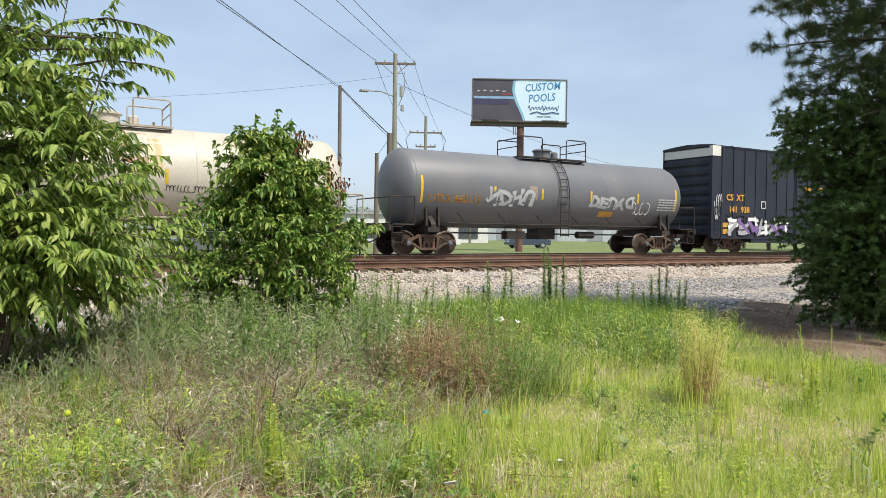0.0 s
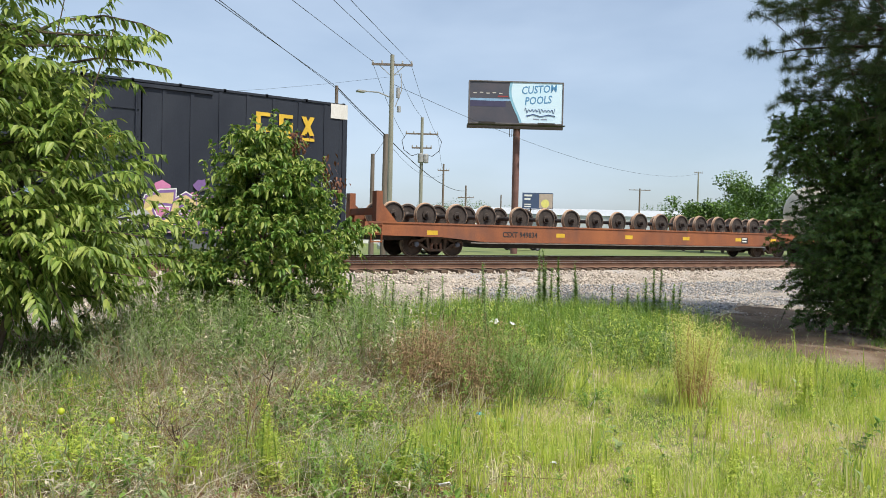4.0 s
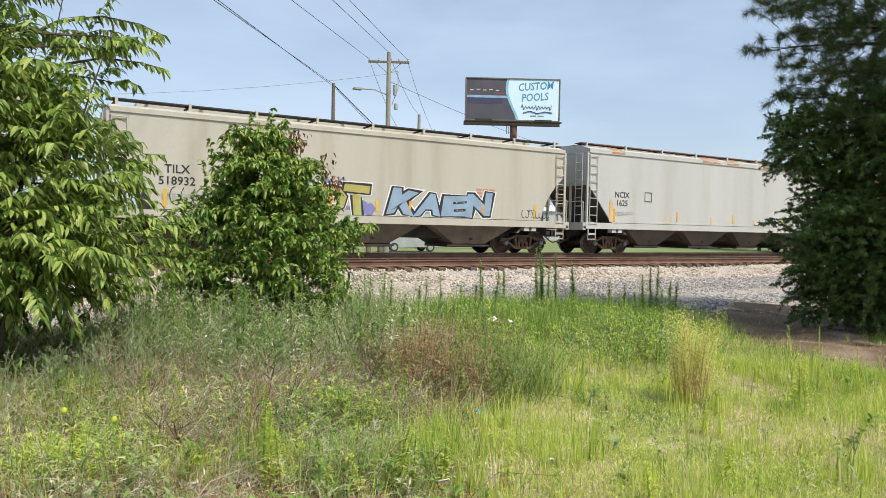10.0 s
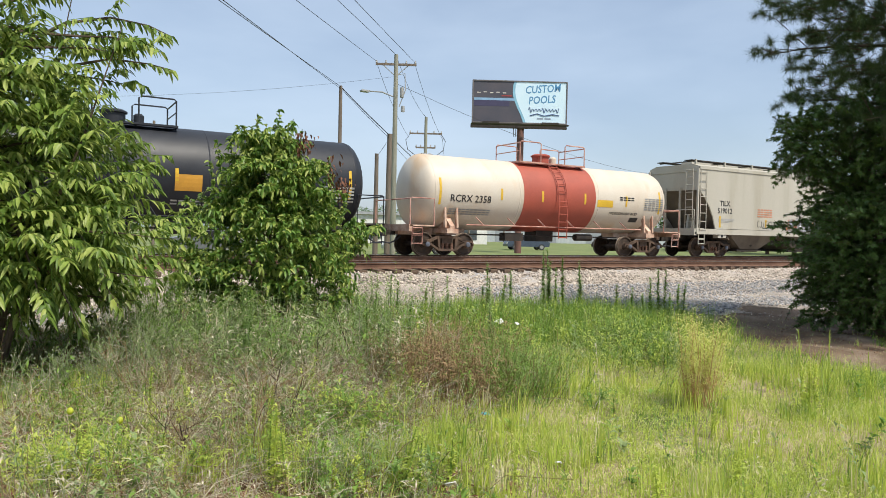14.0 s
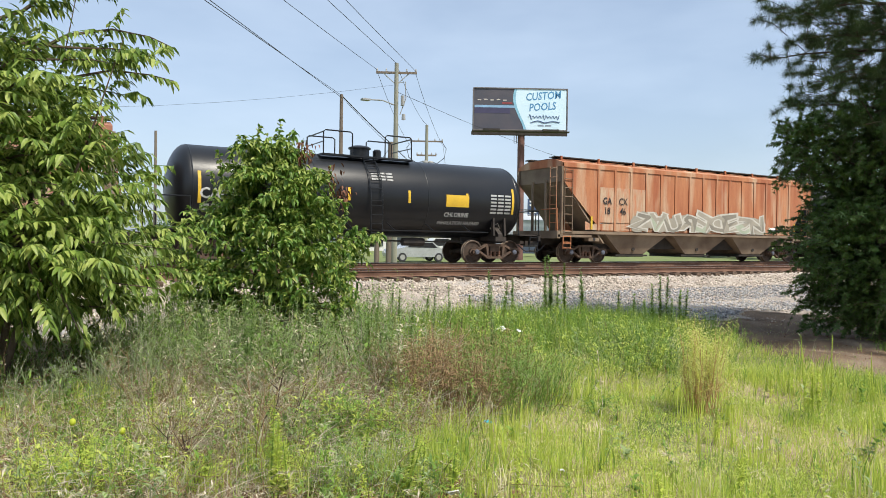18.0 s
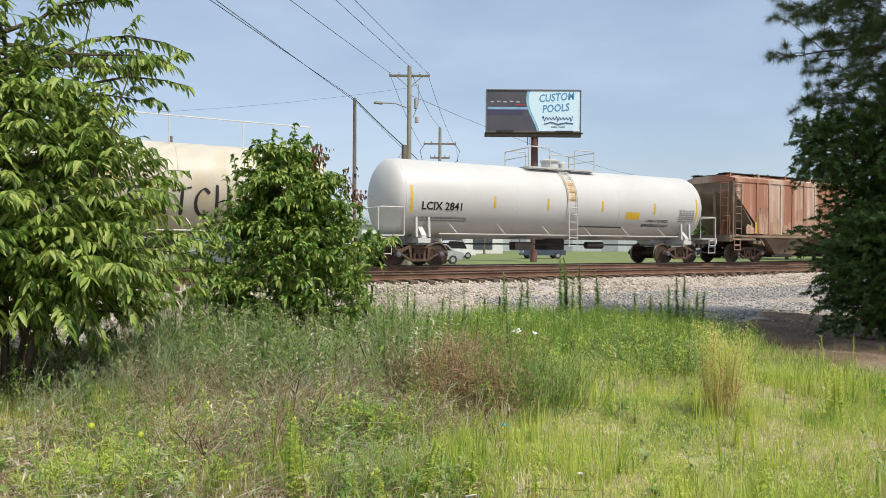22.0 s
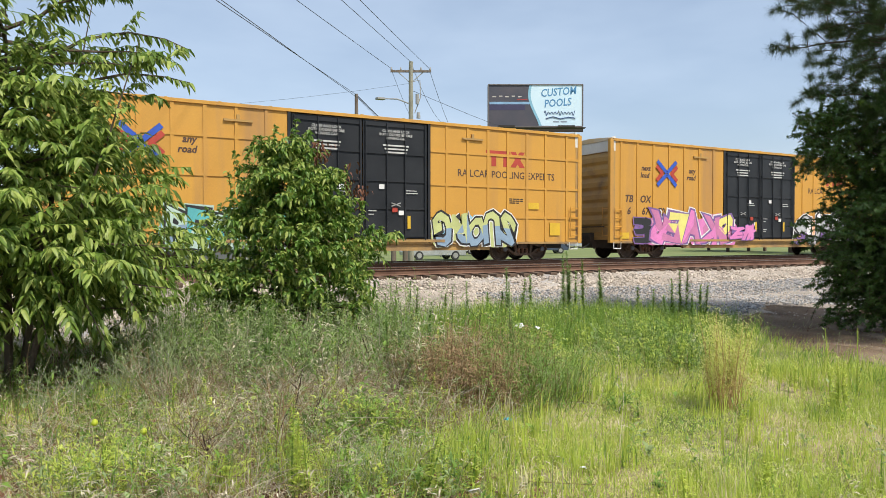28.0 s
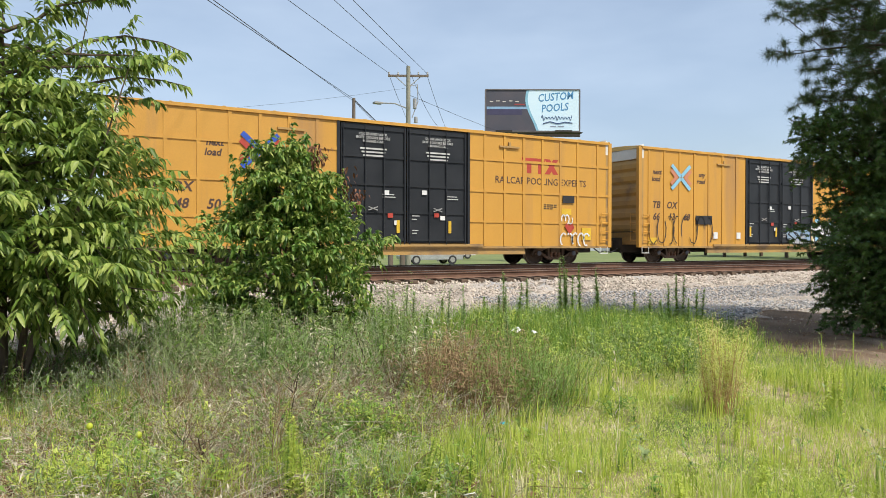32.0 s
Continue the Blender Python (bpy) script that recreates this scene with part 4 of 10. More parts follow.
SIDE_MAT = surface("truck_casting", ((0.060, 0.040, 0.028), (0.125, 0.078, 0.052)), 0.85, 0.1, 4, 0.3, 50)
SIDE_FRAME = side_frame_mesh()
SPRINGS = Mesh()
for i in (-0.2, 0, 0.2):
    SPRINGS.lathe([(0.26, 0.07), (0.30, 0.075), (0.34, 0.06), (0.38, 0.075), (0.42, 0.06), (0.46, 0.075), (0.50, 0.07)], 10, "z", (i, 0, 0))
SPRINGS = SPRINGS.data("springs", [steel_rust], True)
CAP = Mesh().lathe([(0, 0.10), (-0.05, 0.09), (-0.07, 0.03)], 12, "y").data("bearing_cap", [plain("bearing_blue_grey", (0.10, 0.11, 0.14), 0.5)], True)


def truck(car, x, start, cap=True):
    m = Mesh().box(-0.22, 0.22, -1.05, 1.05, 0.46, 0.68).box(-0.12, 0.12, -0.3, 0.3, 0.68, 0.86)
    for s in (-1, 1):
        m.tube([(s * 0.45, -0.72, 0.35), (s * 0.45, 0.72, 0.35)], 0.05, 6)
    tr = part("truck", m, SIDE_MAT, car, "dark cast-steel freight truck", at=pose(x, 0, 0))
    for s in (-1, 1):
        w = part("wheelset", WHEELSET, None, tr, at=pose(s * 0.89, 0, 0.46))
        SPINNERS.append((w, s * 0.89, start + x + s * 0.89))
        part("side_frame", SIDE_FRAME, None, tr, at=pose(0, s * 1.02, 0))
        part("springs", SPRINGS, None, tr, at=pose(0, s * 1.02, 0))
        if cap:
            part("bearing_cap", CAP, None, tr, at=pose(s * 0.89, -1.12, 0.46))


def coupler(car, x, s):
    """From the car's end at x to the joint, s the way it points."""
    m = Mesh().box(min(x, x + s * 0.45), max(x, x + s * 0.45), -0.10, 0.10, 0.78, 0.96)
    m.box(min(x + s * 0.40, x + s * 0.66), max(x + s * 0.40, x + s * 0.66), -0.19, 0.15, 0.72, 1.02)
    part("coupler", m, steel_dark, car)
    h = Mesh()
    h.tube([(x - s * 0.1, -0.35, 0.75), (x + s * 0.12, -0.36, 0.58), (x + s * 0.35, -0.33, 0.47), (x + s * 0.62, -0.28, 0.52)], 0.03, 6)
    part("air_hose", h, cable_mat, car)


def ladder(car, x, z0, z1, y, w=0.42, mat=None, step=0.38, name="ladder", r=0.018, rake=0.0):
    m = Mesh()
    for s in (-1, 1):
        m.tube([(x + s * w / 2, y, z0), (x + s * w / 2, y + rake, z1)], r, 6)
    n = max(2, round((z1 - z0) / step))
    for i in range(n + 1):
        f = (i + 0.15) / (n + 0.3)
        m.tube([(x - w / 2, y + rake * f, z0 + (z1 - z0) * f), (x + w / 2, y + rake * f, z0 + (z1 - z0) * f)], r, 6)
    part(name, m, mat or grey_steel, car)


def end_ladder(car, x, y, z0, z1, w=0.42, mat=None):
    m = Mesh()
    for s in (-1, 1):
        m.tube([(x, y + s * w / 2, z0), (x, y + s * w / 2, z1)], 0.018, 6)
    n = max(2, round((z1 - z0) / 0.38))
    for i in range(n + 1):
        z = z0 + (z1 - z0) * (i + 0.15) / (n + 0.3)
        m.tube([(x, y - w / 2, z), (x, y + w / 2, z)], 0.018, 6)
    part("end_ladder", m, mat or grey_steel, car)


def stirrup(car, x, z, mat):
    m = Mesh().tube([(x - 0.2, -HALF + 0.02, z), (x - 0.2, -HALF + 0.02, z - 0.27), (x + 0.2, -HALF + 0.02, z - 0.27), (x + 0.2, -HALF + 0.02, z)], 0.022, 6)
    part("sill_step", m, mat, car)


def reflector(car, x, z, y, w=0.10, h=0.42, mat=None):
    part("reflector", Mesh().box(x - w / 2, x + w / 2, y - 0.004, y, z - h / 2, z + h / 2), mat or yellow_ink, car)


def car_at(name, middle, label, group="cars of the freight train"):
    """An empty at rail height under the middle of a car that stands at x = middle when the clip begins."""
    ob = thing(name, None, None, label, "railcar", group, at=pose(middle, TRACK, RAIL))
    MOVERS.append((ob, middle, TRACK, RAIL))
    return ob


def corrugated_end(car, x, s, z0, z1, mat, steps=7, top=None, w=HALF):
    """An end wall of horizontal corrugations; s the way it faces."""
    pts = [(x - s * 0.10, z0)]
    for i in range(steps):
        a, b = z0 + (z1 - z0) * i / steps, z0 + (z1 - z0) * (i + 1) / steps
        pts += [(x - s * 0.08, a + 0.02), (x, a + (b - a) * 0.25), (x, a + (b - a) * 0.62), (x - s * 0.08, b - 0.02)]
    pts += [(x - s * 0.08, z1), (x - s * 0.18, z1), (x - s * 0.18, z0)]
    part("end_wall", Mesh().prism(pts, -w + 0.03, w - 0.03), mat, car)
    if top:
        part("end_cap", Mesh().prism([(x - s * 0.02, z1 + 0.003), (x - s * 0.02, z1 + top - 0.12), (x - s * 0.2, z1 + top), (x - s * 0.2, z1 + 0.003)], -w + 0.03, w - 0.03), white_paint, car, "white-painted top of the end wall")


def side_wall(car, x0, x1, z0, z1, mat, ribs, near=True, depth=0.035, rib_w=0.11, rows=(), name="side_wall"):
    """A sheet wall with outside posts (each a part)."""
    y = -HALF if near else HALF
    o = 1 if near else -1
    sheet = (y + o * depth, y + o * (depth + 0.05))
    part(name, Mesh().box(x0, x1, min(sheet), max(sheet), z0, z1), mat, car)
    for r in ribs:
        m = Mesh().prism([(r - rib_w / 2, z0 + 0.04), (r + rib_w / 2, z0 + 0.04), (r + rib_w / 2, z1 - 0.05), (r - rib_w / 2, z1 - 0.05)], *sorted((y + o * 0.004, y + o * depth)))
        part("side_post", m, mat, car)
    for z in rows:
        m = Mesh()
        edges = [x0] + list(ribs) + [x1]
        for a, b in zip(edges, edges[1:]):
            if b - a > 0.5:
                m.box(a + rib_w / 2, b - rib_w / 2, *sorted((y + o * 0.006, y + o * depth)), z - 0.05, z + 0.05)
        part("side_belt", m, mat, car)


def roof_sheets(car, x0, x1, z, mat, rise=0.16, n=12, w=HALF):
    prof = [(-w, z - 0.02), (-w, z + 0.05), (-w * 0.5, z + rise * 0.75), (0, z + rise), (w * 0.5, z + rise * 0.75), (w, z + 0.05), (w, z - 0.02)]
    part("roof", Mesh().cross_prism(prof, x0, x1), mat, car)
    m = Mesh()
    for i in range(n + 1):
        x = x0 + 0.05 + (x1 - x0 - 0.1) * i / n
        m.cross_prism([(p[0], p[1] + 0.02 if 0 < k < 6 else p[1]) for k, p in enumerate(prof)], x - 0.035, x + 0.035)
    part("roof_seams", m, mat, car)


def underframe(car, half, z, mat, gear=True):
    part("centre_sill", Mesh().box(-half, half, -0.35, 0.35, z - 0.25, z + 0.12), mat, car)
    if gear:
        m = Mesh().tube([(-1.9, -0.7, z - 0.12), (-0.8, -0.7, z - 0.12)], 0.16, 10)
        m.box(0.3, 0.9, -0.9, -0.4, z - 0.25, z + 0.05).tube([(-half * 0.6, -0.6, z - 0.2), (half * 0.6, -0.6, z - 0.22)], 0.025, 5)
        part("brake_gear", m, steel_dark, car)


def cross_logo(car, x, z, y, size, colors):
    """Two facing arrow shapes, as painted on the pooled box cars."""
    m = Mesh()
    h, t = size, size * 0.30

    def stroke(p, q, k, mi):
        d = (Vector(q) - Vector(p)).normalized()
        o = Vector((-d.y, d.x)) * t / 2
        p, q = Vector(p) - d * 0.02, Vector(q) + d * t * 0.3
        m.add([(x + v.x, y - 0.0012 * k, z + v.y) for v in (p - o, q - o, q + o, p + o)], [(0, 1, 2, 3)], mi)

    for s in (-1, 1):
        for d in (-1, 1):
            stroke((s * h * 0.98, d * h * 0.90), (s * h * 0.10, d * h * 0.12), 1 + (d > 0), 0 if s < 0 else 1)
            stroke((s * h * 1.06, d * h * 0.52), (s * h * 0.50, d * h * 0.02), 3 + (d > 0), 2)
    part("painted_emblem", m, list(colors), car, "blue and red crossed arrow emblem")


def block_logo(car, x0, x1, z0, z1, y, mat):
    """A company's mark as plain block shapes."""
    m = Mesh()
    w, t = (x1 - x0), (z1 - z0) * 0.26
    m.box(x0, x0 + w * 0.62, y - 0.003, y, z1 - t, z1)
    for k in (0.14, 0.44):
        m.box(x0 + w * k, x0 + w * (k + 0.12), y - 0.003, y, z0, z1 - t)
    for d in (0, 1):
        a, b = (z0, z1) if d else (z1, z0)
        m.add([(x0 + w * 0.62, y - 0.003 - d * 0.001, a), (x0 + w * 0.76, y - 0.003 - d * 0.001, a), (x1, y - 0.003 - d * 0.001, b), (x1 - w * 0.14, y - 0.003 - d * 0.001, b)], [(0, 1, 2, 3)])
    part("painted_mark", m, mat, car)


def pooled_boxcar(middle, number, split, slogan, belts, emblem, extra, label, bright=True):
    """A tall yellow box car with two black plug doors a side."""
    car = car_at("boxcar", middle, label)
    L, z0, z1, y = 9.525, 0.72, 5.06, -HALF
    ribs_l = [-9.0, -8.05, -7.1, -6.15, -5.2, -4.25, -3.3]
    ribs_r = [3.3, 4.2, 5.1, 6.0, 6.9, 7.8, 8.85]
    side_wall(car, -L, -2.56, z0, z1, yellow_paint, ribs_l, rows=belts)
    side_wall(car, 2.56, L, z0, z1, yellow_paint, ribs_r, rows=belts)
    side_wall(car, -L, L, z0, z1, yellow_paint, [], near=False)
    for s in (-1, 1):
        part("corner_post", Mesh().box(s * L - 0.09, s * L + 0.09, y - 0.002, y + 0.16, z0 - 0.02, z1 + 0.02), yellow_paint, car)
        corrugated_end(car, s * (L - 0.02), s, z0 + 0.1, z1 - 0.48, yellow_dirty, 7, 0.62)
        coupler(car, s * (L + 0.18), s)
        part("end_sill", Mesh().box(s * L - (0.0 if s > 0 else 0.2), s * L + (0.2 if s > 0 else 0.0), -0.45, 0.45, 0.66, 1.12), steel_dark, car)
        truck(car, s * 7.05, middle)
        ladder(car, s * (L - 0.32), 0.95, 2.15, y - 0.05, 0.40, yellow_paint, 0.36)
        end_ladder(car, s * (L + 0.06), -1.25, 0.95, 2.2, 0.42, yellow_paint)
        part("end_platform", Mesh().box(s * (L + 0.13) - 0.12, s * (L + 0.13) + 0.12, -1.2, 0.6, 1.36, 1.40), steel_dark, car)
        stirrup(car, s * (L - 0.32), z0, white_ink)
    # plug doors
    for k in (-1, 1):
        a, b = (-2.5, 0.0) if k < 0 else (0.0, 2.5)
        d = part("door", Mesh().box(a + 0.02, b - 0.02, y + 0.03, y + 0.09, z0 + 0.16, z1 - 0.10), black_paint, car, "black plug door with ribs and lock bars")
        for i in range(5):
            zz = z0 + 0.22 + i * (z1 - z0 - 0.5) / 4
            part("door_rib", Mesh().box(a + 0.06, b - 0.06, y - 0.008, y + 0.03, zz, zz + 0.09), black_paint, d)
        for q in (a + 0.10, (a + b) / 2 - 0.35, (a + b) / 2 + 0.35, b - 0.10):
            part("lock_bar", Mesh().tube([(q, y - 0.02, z0 + 0.1), (q, y - 0.02, z1 - 0.12)], 0.025, 6), black_paint, d)
    part("door_rail", Mesh().box(-4.9, 3.2, y - 0.03, y + 0.06, z0 + 0.02, z0 + 0.12), yellow_dirty, car)
    part("side_sill", Mesh().box(-5.2, 5.2, y + 0.08, y + 0.2, z0 - 0.28, z0 + 0.02).box(-L + 0.1, L - 0.1, y + 0.02, y + 0.2, z0 - 0.05, z0 + 0.03), yellow_dirty, car)
    part("door_track", Mesh().box(-L + 0.1, L - 0.1, y - 0.02, y + 0.06, z1 - 0.06, z1 + 0.04), yellow_paint, car)
    part("door_frame", Mesh().box(-2.62, -2.52, y - 0.004, y + 0.1, z0, z1).box(2.52, 2.62, y - 0.004, y + 0.1, z0, z1), black_paint, car)
    roof_sheets(car, -L, L, z1, surface("roof_yellow", ((0.55, 0.33, 0.08), (0.60, 0.52, 0.40)), 0.7, 0, 0.5) if middle > -280 else ROOF_YELLOW)
    underframe(car, L, 0.72, steel_dark)
    yy = y - 0.001
    cross_logo(car, emblem[0], emblem[1], yy, 0.58, (blue_ink if bright else pale_blue, blue_ink if bright else pale_blue, red_ink if bright else FADED))
    face = y + 0.031
    for text, xx in (("next\nload", min(ribs_l, key=lambda q: abs(q + 0.475 - emblem[0] + 1.45)) + 0.475), ("any\nroad", min(ribs_l, key=lambda q: abs(q + 0.475 - emblem[0] - 1.4)) + 0.475)):
        words(car, text, xx, emblem[1] + 0.02, face, 0.31, BROWN_INK, 0.010, 0.95, slant=0.2)
    lot = number.split()
    cols = [-8.525, -7.575, -6.625]
    for k, text in enumerate(split[0].split()):
        words(car, text, cols[k], 2.57, face, 0.43, BROWN_INK, 0.012, 0.95, slant=0.22)
    for k, text in enumerate(lot):
        words(car, text, cols[k], 2.05, face, 0.43, BROWN_INK, 0.012, 0.95, slant=0.22)
    block_logo(car, 5.0, 6.8, 3.62, 4.22, face + 0.002, red_ink)
    words(car, slogan, 6.0, 3.30, face, 0.38, BROWN_INK, 0.003 if slogan.isupper() else 0.006, 0.92 if slogan.isupper() else 1.0)
    for xx in (-1.3, 1.25):
        words(car, "CLOSE AND LOCK\nBOTH DOORS BEFORE\nMOVING CAR", xx, 4.50, y - 0.012, 0.125, CHALK, 0.002)
        for k in range(3):
            part("small_print", Mesh().box(xx - 0.50 + 0.06 * k, xx + 0.50 - 0.05 * k, y - 0.013, y - 0.010, 4.10 - 0.12 * k, 4.155 - 0.12 * k), CHALK, car)
        part("small_print", Mesh().box(xx + 0.35, xx + 0.8, y - 0.013, y - 0.010, 2.55, 2.58).box(xx + 0.35, xx + 0.85, y - 0.013, y - 0.010, 2.46, 2.49), CHALK, car)
        part("door_handle", Mesh().tube([(xx - 0.2, y - 0.05, 2.0), (xx + 0.15, y - 0.06, 2.12)], 0.02, 6).tube([(xx - 0.2, y - 0.05, 2.12), (xx + 0.15, y - 0.06, 2.0)], 0.02, 6), grey_steel, car)
        part("small_print", Mesh().box(xx - 1.05, xx - 0.75, y - 0.013, y - 0.010, 1.82, 1.85).box(xx - 1.05, xx - 0.85, y - 0.013, y - 0.010, 1.70, 1.73).box(xx - 1.05, xx - 0.8, y - 0.013, y - 0.010, 1.3, 1.33).box(xx - 1.05, xx - 0.85, y - 0.013, y - 0.010, 1.2, 1.23), CHALK, car)
    for xx, zz, mm in ((-0.75, 1.75, red_ink), (0.6, 2.6, white_ink), (-0.9, 2.55, white_ink), (1.1, 1.8, red_ink), (-0.5, 1.5, white_ink), (1.35, 1.7, white_ink)):
        part("door_placard", Mesh().box(xx, xx + 0.2, y - 0.014, y - 0.008, zz, zz + 0.16), mm, car)
    for xx in (-0.35, 1.75, -2.3):
        reflector(car, xx, 1.45, y - 0.014, 0.12, 0.45)
    for xx, zz, w, h in ((8.25, 1.25, 0.5, 0.5), (-8.8, 1.0, 0.5, 0.26), (7.2, 2.15, 0.5, 0.25)):
        part("marking_panel", Mesh().box(xx - w / 2, xx + w / 2, yy - 0.002, yy + 0.02, zz - h / 2, zz + h / 2), yellow_ink, car)
    bars(car, 6.05, 2.4, face, [(0.7, 0.04), (0.7, 0.04), (0.5, 0.04)], black_ink)
    for xx in (-4.2, 4.4):
        part("side_bracket", Mesh().box(xx - 0.45, xx + 0.45, y - 0.03, y + 0.07, z1 - 0.52, z1 - 0.45).box(xx - 0.05, xx + 0.05, y - 0.03, y + 0.07, z1 - 0.45, z1 - 0.3), yellow_dirty, car)
    extra(car, y - 0.012)
    return car


ROOF_YELLOW = surface("roof_yellow_worn", ((0.58, 0.35, 0.08), (0.60, 0.42, 0.18)), 0.7, 0, 0.5)
FADED = plain("faded_red", (0.55, 0.22, 0.12), 0.6)


def dark_boxcar(middle, extra, label, logo=True, code="15  13  36"):
    """A dark blue single-door box car with outside posts."""
    car = car_at("boxcar", middle, label)
    L, z0, z1, y = 8.0, 0.78, 5.16, -HALF
    side_wall(car, -L, -1.65, z0, z1, blue_black, [-7.3, -6.45, -5.6, -4.75, -3.9, -3.05, -2.2])
    side_wall(car, 1.6, L, z0, z1, blue_black, [2.2, 3.0, 3.85, 4.7, 5.55, 6.4, 7.3])
    side_wall(car, -L, L, z0, z1, blue_black, [], near=False)
    for s in (-1, 1):
        part("corner_post", Mesh().box(s * L - 0.08, s * L + 0.08, y - 0.002, y + 0.16, z0 - 0.02, z1 - 0.47), blue_black, car)
        part("corner_cap", Mesh().box(s * L - 0.52 if s > 0 else -L - 0.082, L + 0.082 if s > 0 else -L + 0.52, y - 0.006, y + 0.17, z1 - 0.47, z1 + 0.02), white_paint, car, "white-painted upper corner")
        corrugated_end(car, s * (L - 0.02), s, z0 + 0.1, z1 - 0.46, blue_black, 8, 0.5)
        coupler(car, s * (L + 0.0), s)
        truck(car, s * 6.15, middle)
        ladder(car, s * (L - 0.30), 0.95, 2.3, y - 0.05, 0.40, blue_black, 0.36)
        end_ladder(car, s * (L + 0.06), -1.25, 0.95, 2.4, 0.42, blue_black)
        stirrup(car, s * (L - 0.30), z0, blue_black)
    d = part("door", Mesh().box(-1.62, 1.55, y + 0.02, y + 0.1, z0 + 0.1, z1 - 0.12), blue_black, car, "dark ribbed plug door")
    for i in range(5):
        zz = 1.2 + i * 0.78
        part("door_rib", Mesh().box(-1.55, 1.5, y - 0.01, y + 0.02, zz, zz + 0.10), blue_black, d)
    for q in (-1.5, -0.55, 0.35, 1.42):
        part("lock_bar", Mesh().tube([(q, y - 0.03, z0 + 0.1), (q, y - 0.03, z1 - 0.1)], 0.028, 6), blue_black, d)
    for q in (-0.75, 0.35):
        part("door_plate", Mesh().box(q, q + 0.5, y - 0.014, y - 0.009, 3.3, 3.5), orange_ink, d)
    part("door_rail", Mesh().box(-1.7, 3.6, y - 0.04, y + 0.06, z1 - 0.16, z1 - 0.06).box(-1.7, 3.6, y - 0.04, y + 0.06, z0, z0 + 0.1), blue_black, car)
    part("side_sill", Mesh().box(-5.0, 5.0, y + 0.06, y + 0.2, z0 - 0.25, z0 + 0.04).box(-L + 0.1, L - 0.1, y + 0.02, y + 0.2, z0 - 0.05, z0 + 0.04), blue_black, car)
    roof_sheets(car, -L, L, z1, blue_black)
    underframe(car, L, 0.78, steel_dark)
    for q in (-3.6, -2.2, 2.6):
        part("jacking_bracket", Mesh().tube([(q - 0.1, y + 0.1, z0 - 0.2), (q - 0.1, y + 0.1, z0 - 0.45), (q + 0.1, y + 0.1, z0 - 0.45), (q + 0.1, y + 0.1, z0 - 0.2)], 0.02, 5), steel_dark, car)
    yy = y - 0.001
    words(car, "CS  XT", -6.35, 2.72, yy, 0.42, orange_ink, 0.012, 1.05)
    words(car, code, -6.05, 2.14, yy, 0.42, orange_ink, 0.012, 1.05)
    bars(car, -6.8, 1.65, yy, [(0.6, 0.07), (0.5, 0.07)], orange_ink)
    for xx in (-6.95, 7.2):
        part("marking_panel", Mesh().box(xx - 0.3, xx + 0.3, yy - 0.003, yy, 0.95, 1.2).box(xx - 0.3, xx + 0.3, yy - 0.003, yy, 1.28, 1.5), orange_ink, car)
    part("marking_panel", Mesh().box(-4.35, -3.98, yy - 0.003, yy, 2.25, 2.29).box(-4.35, -3.98, yy - 0.003, yy, 2.58, 2.62).box(-4.35, -4.31, yy - 0.003, yy, 2.25, 2.62).box(-4.02, -3.98, yy - 0.003, yy, 2.25, 2.62), white_ink, car)
    if logo:
        m = Mesh()
        for i in range(3):
            a = 4.95 + i * 0.75
            m.box(a, a + 0.46, yy - 0.003, yy, 3.84, 3.94)
            if i < 2:
                m.box(a, a + 0.46, yy - 0.003, yy, 4.02, 4.14).box(a, a + 0.46, yy - 0.003, yy, 4.52, 4.64)
                m.box(a, a + 0.15, yy - 0.003, yy, 4.14 if i == 0 else 4.27, 4.52)
            if i == 1:
                m.box(a + 0.15, a + 0.46, yy - 0.003, yy, 4.27, 4.39).box(a + 0.31, a + 0.46, yy - 0.003, yy, 4.14, 4.27)
            if i == 2:
                for p, q in ((0.0, 0.30), (0.30, 0.0)):
                    m.add([(a + p, yy - 0.003 - p * 0.004, 4.02), (a + p + 0.16, yy - 0.003 - p * 0.004, 4.02), (a + q + 0.16, yy - 0.003 - p * 0.004, 4.64), (a + q, yy - 0.003 - p * 0.004, 4.64)], [(0, 1, 2, 3)])
        part("painted_mark", m, yellow_ink, car, "yellow block mark")
    extra(car, y - 0.012)
    return car


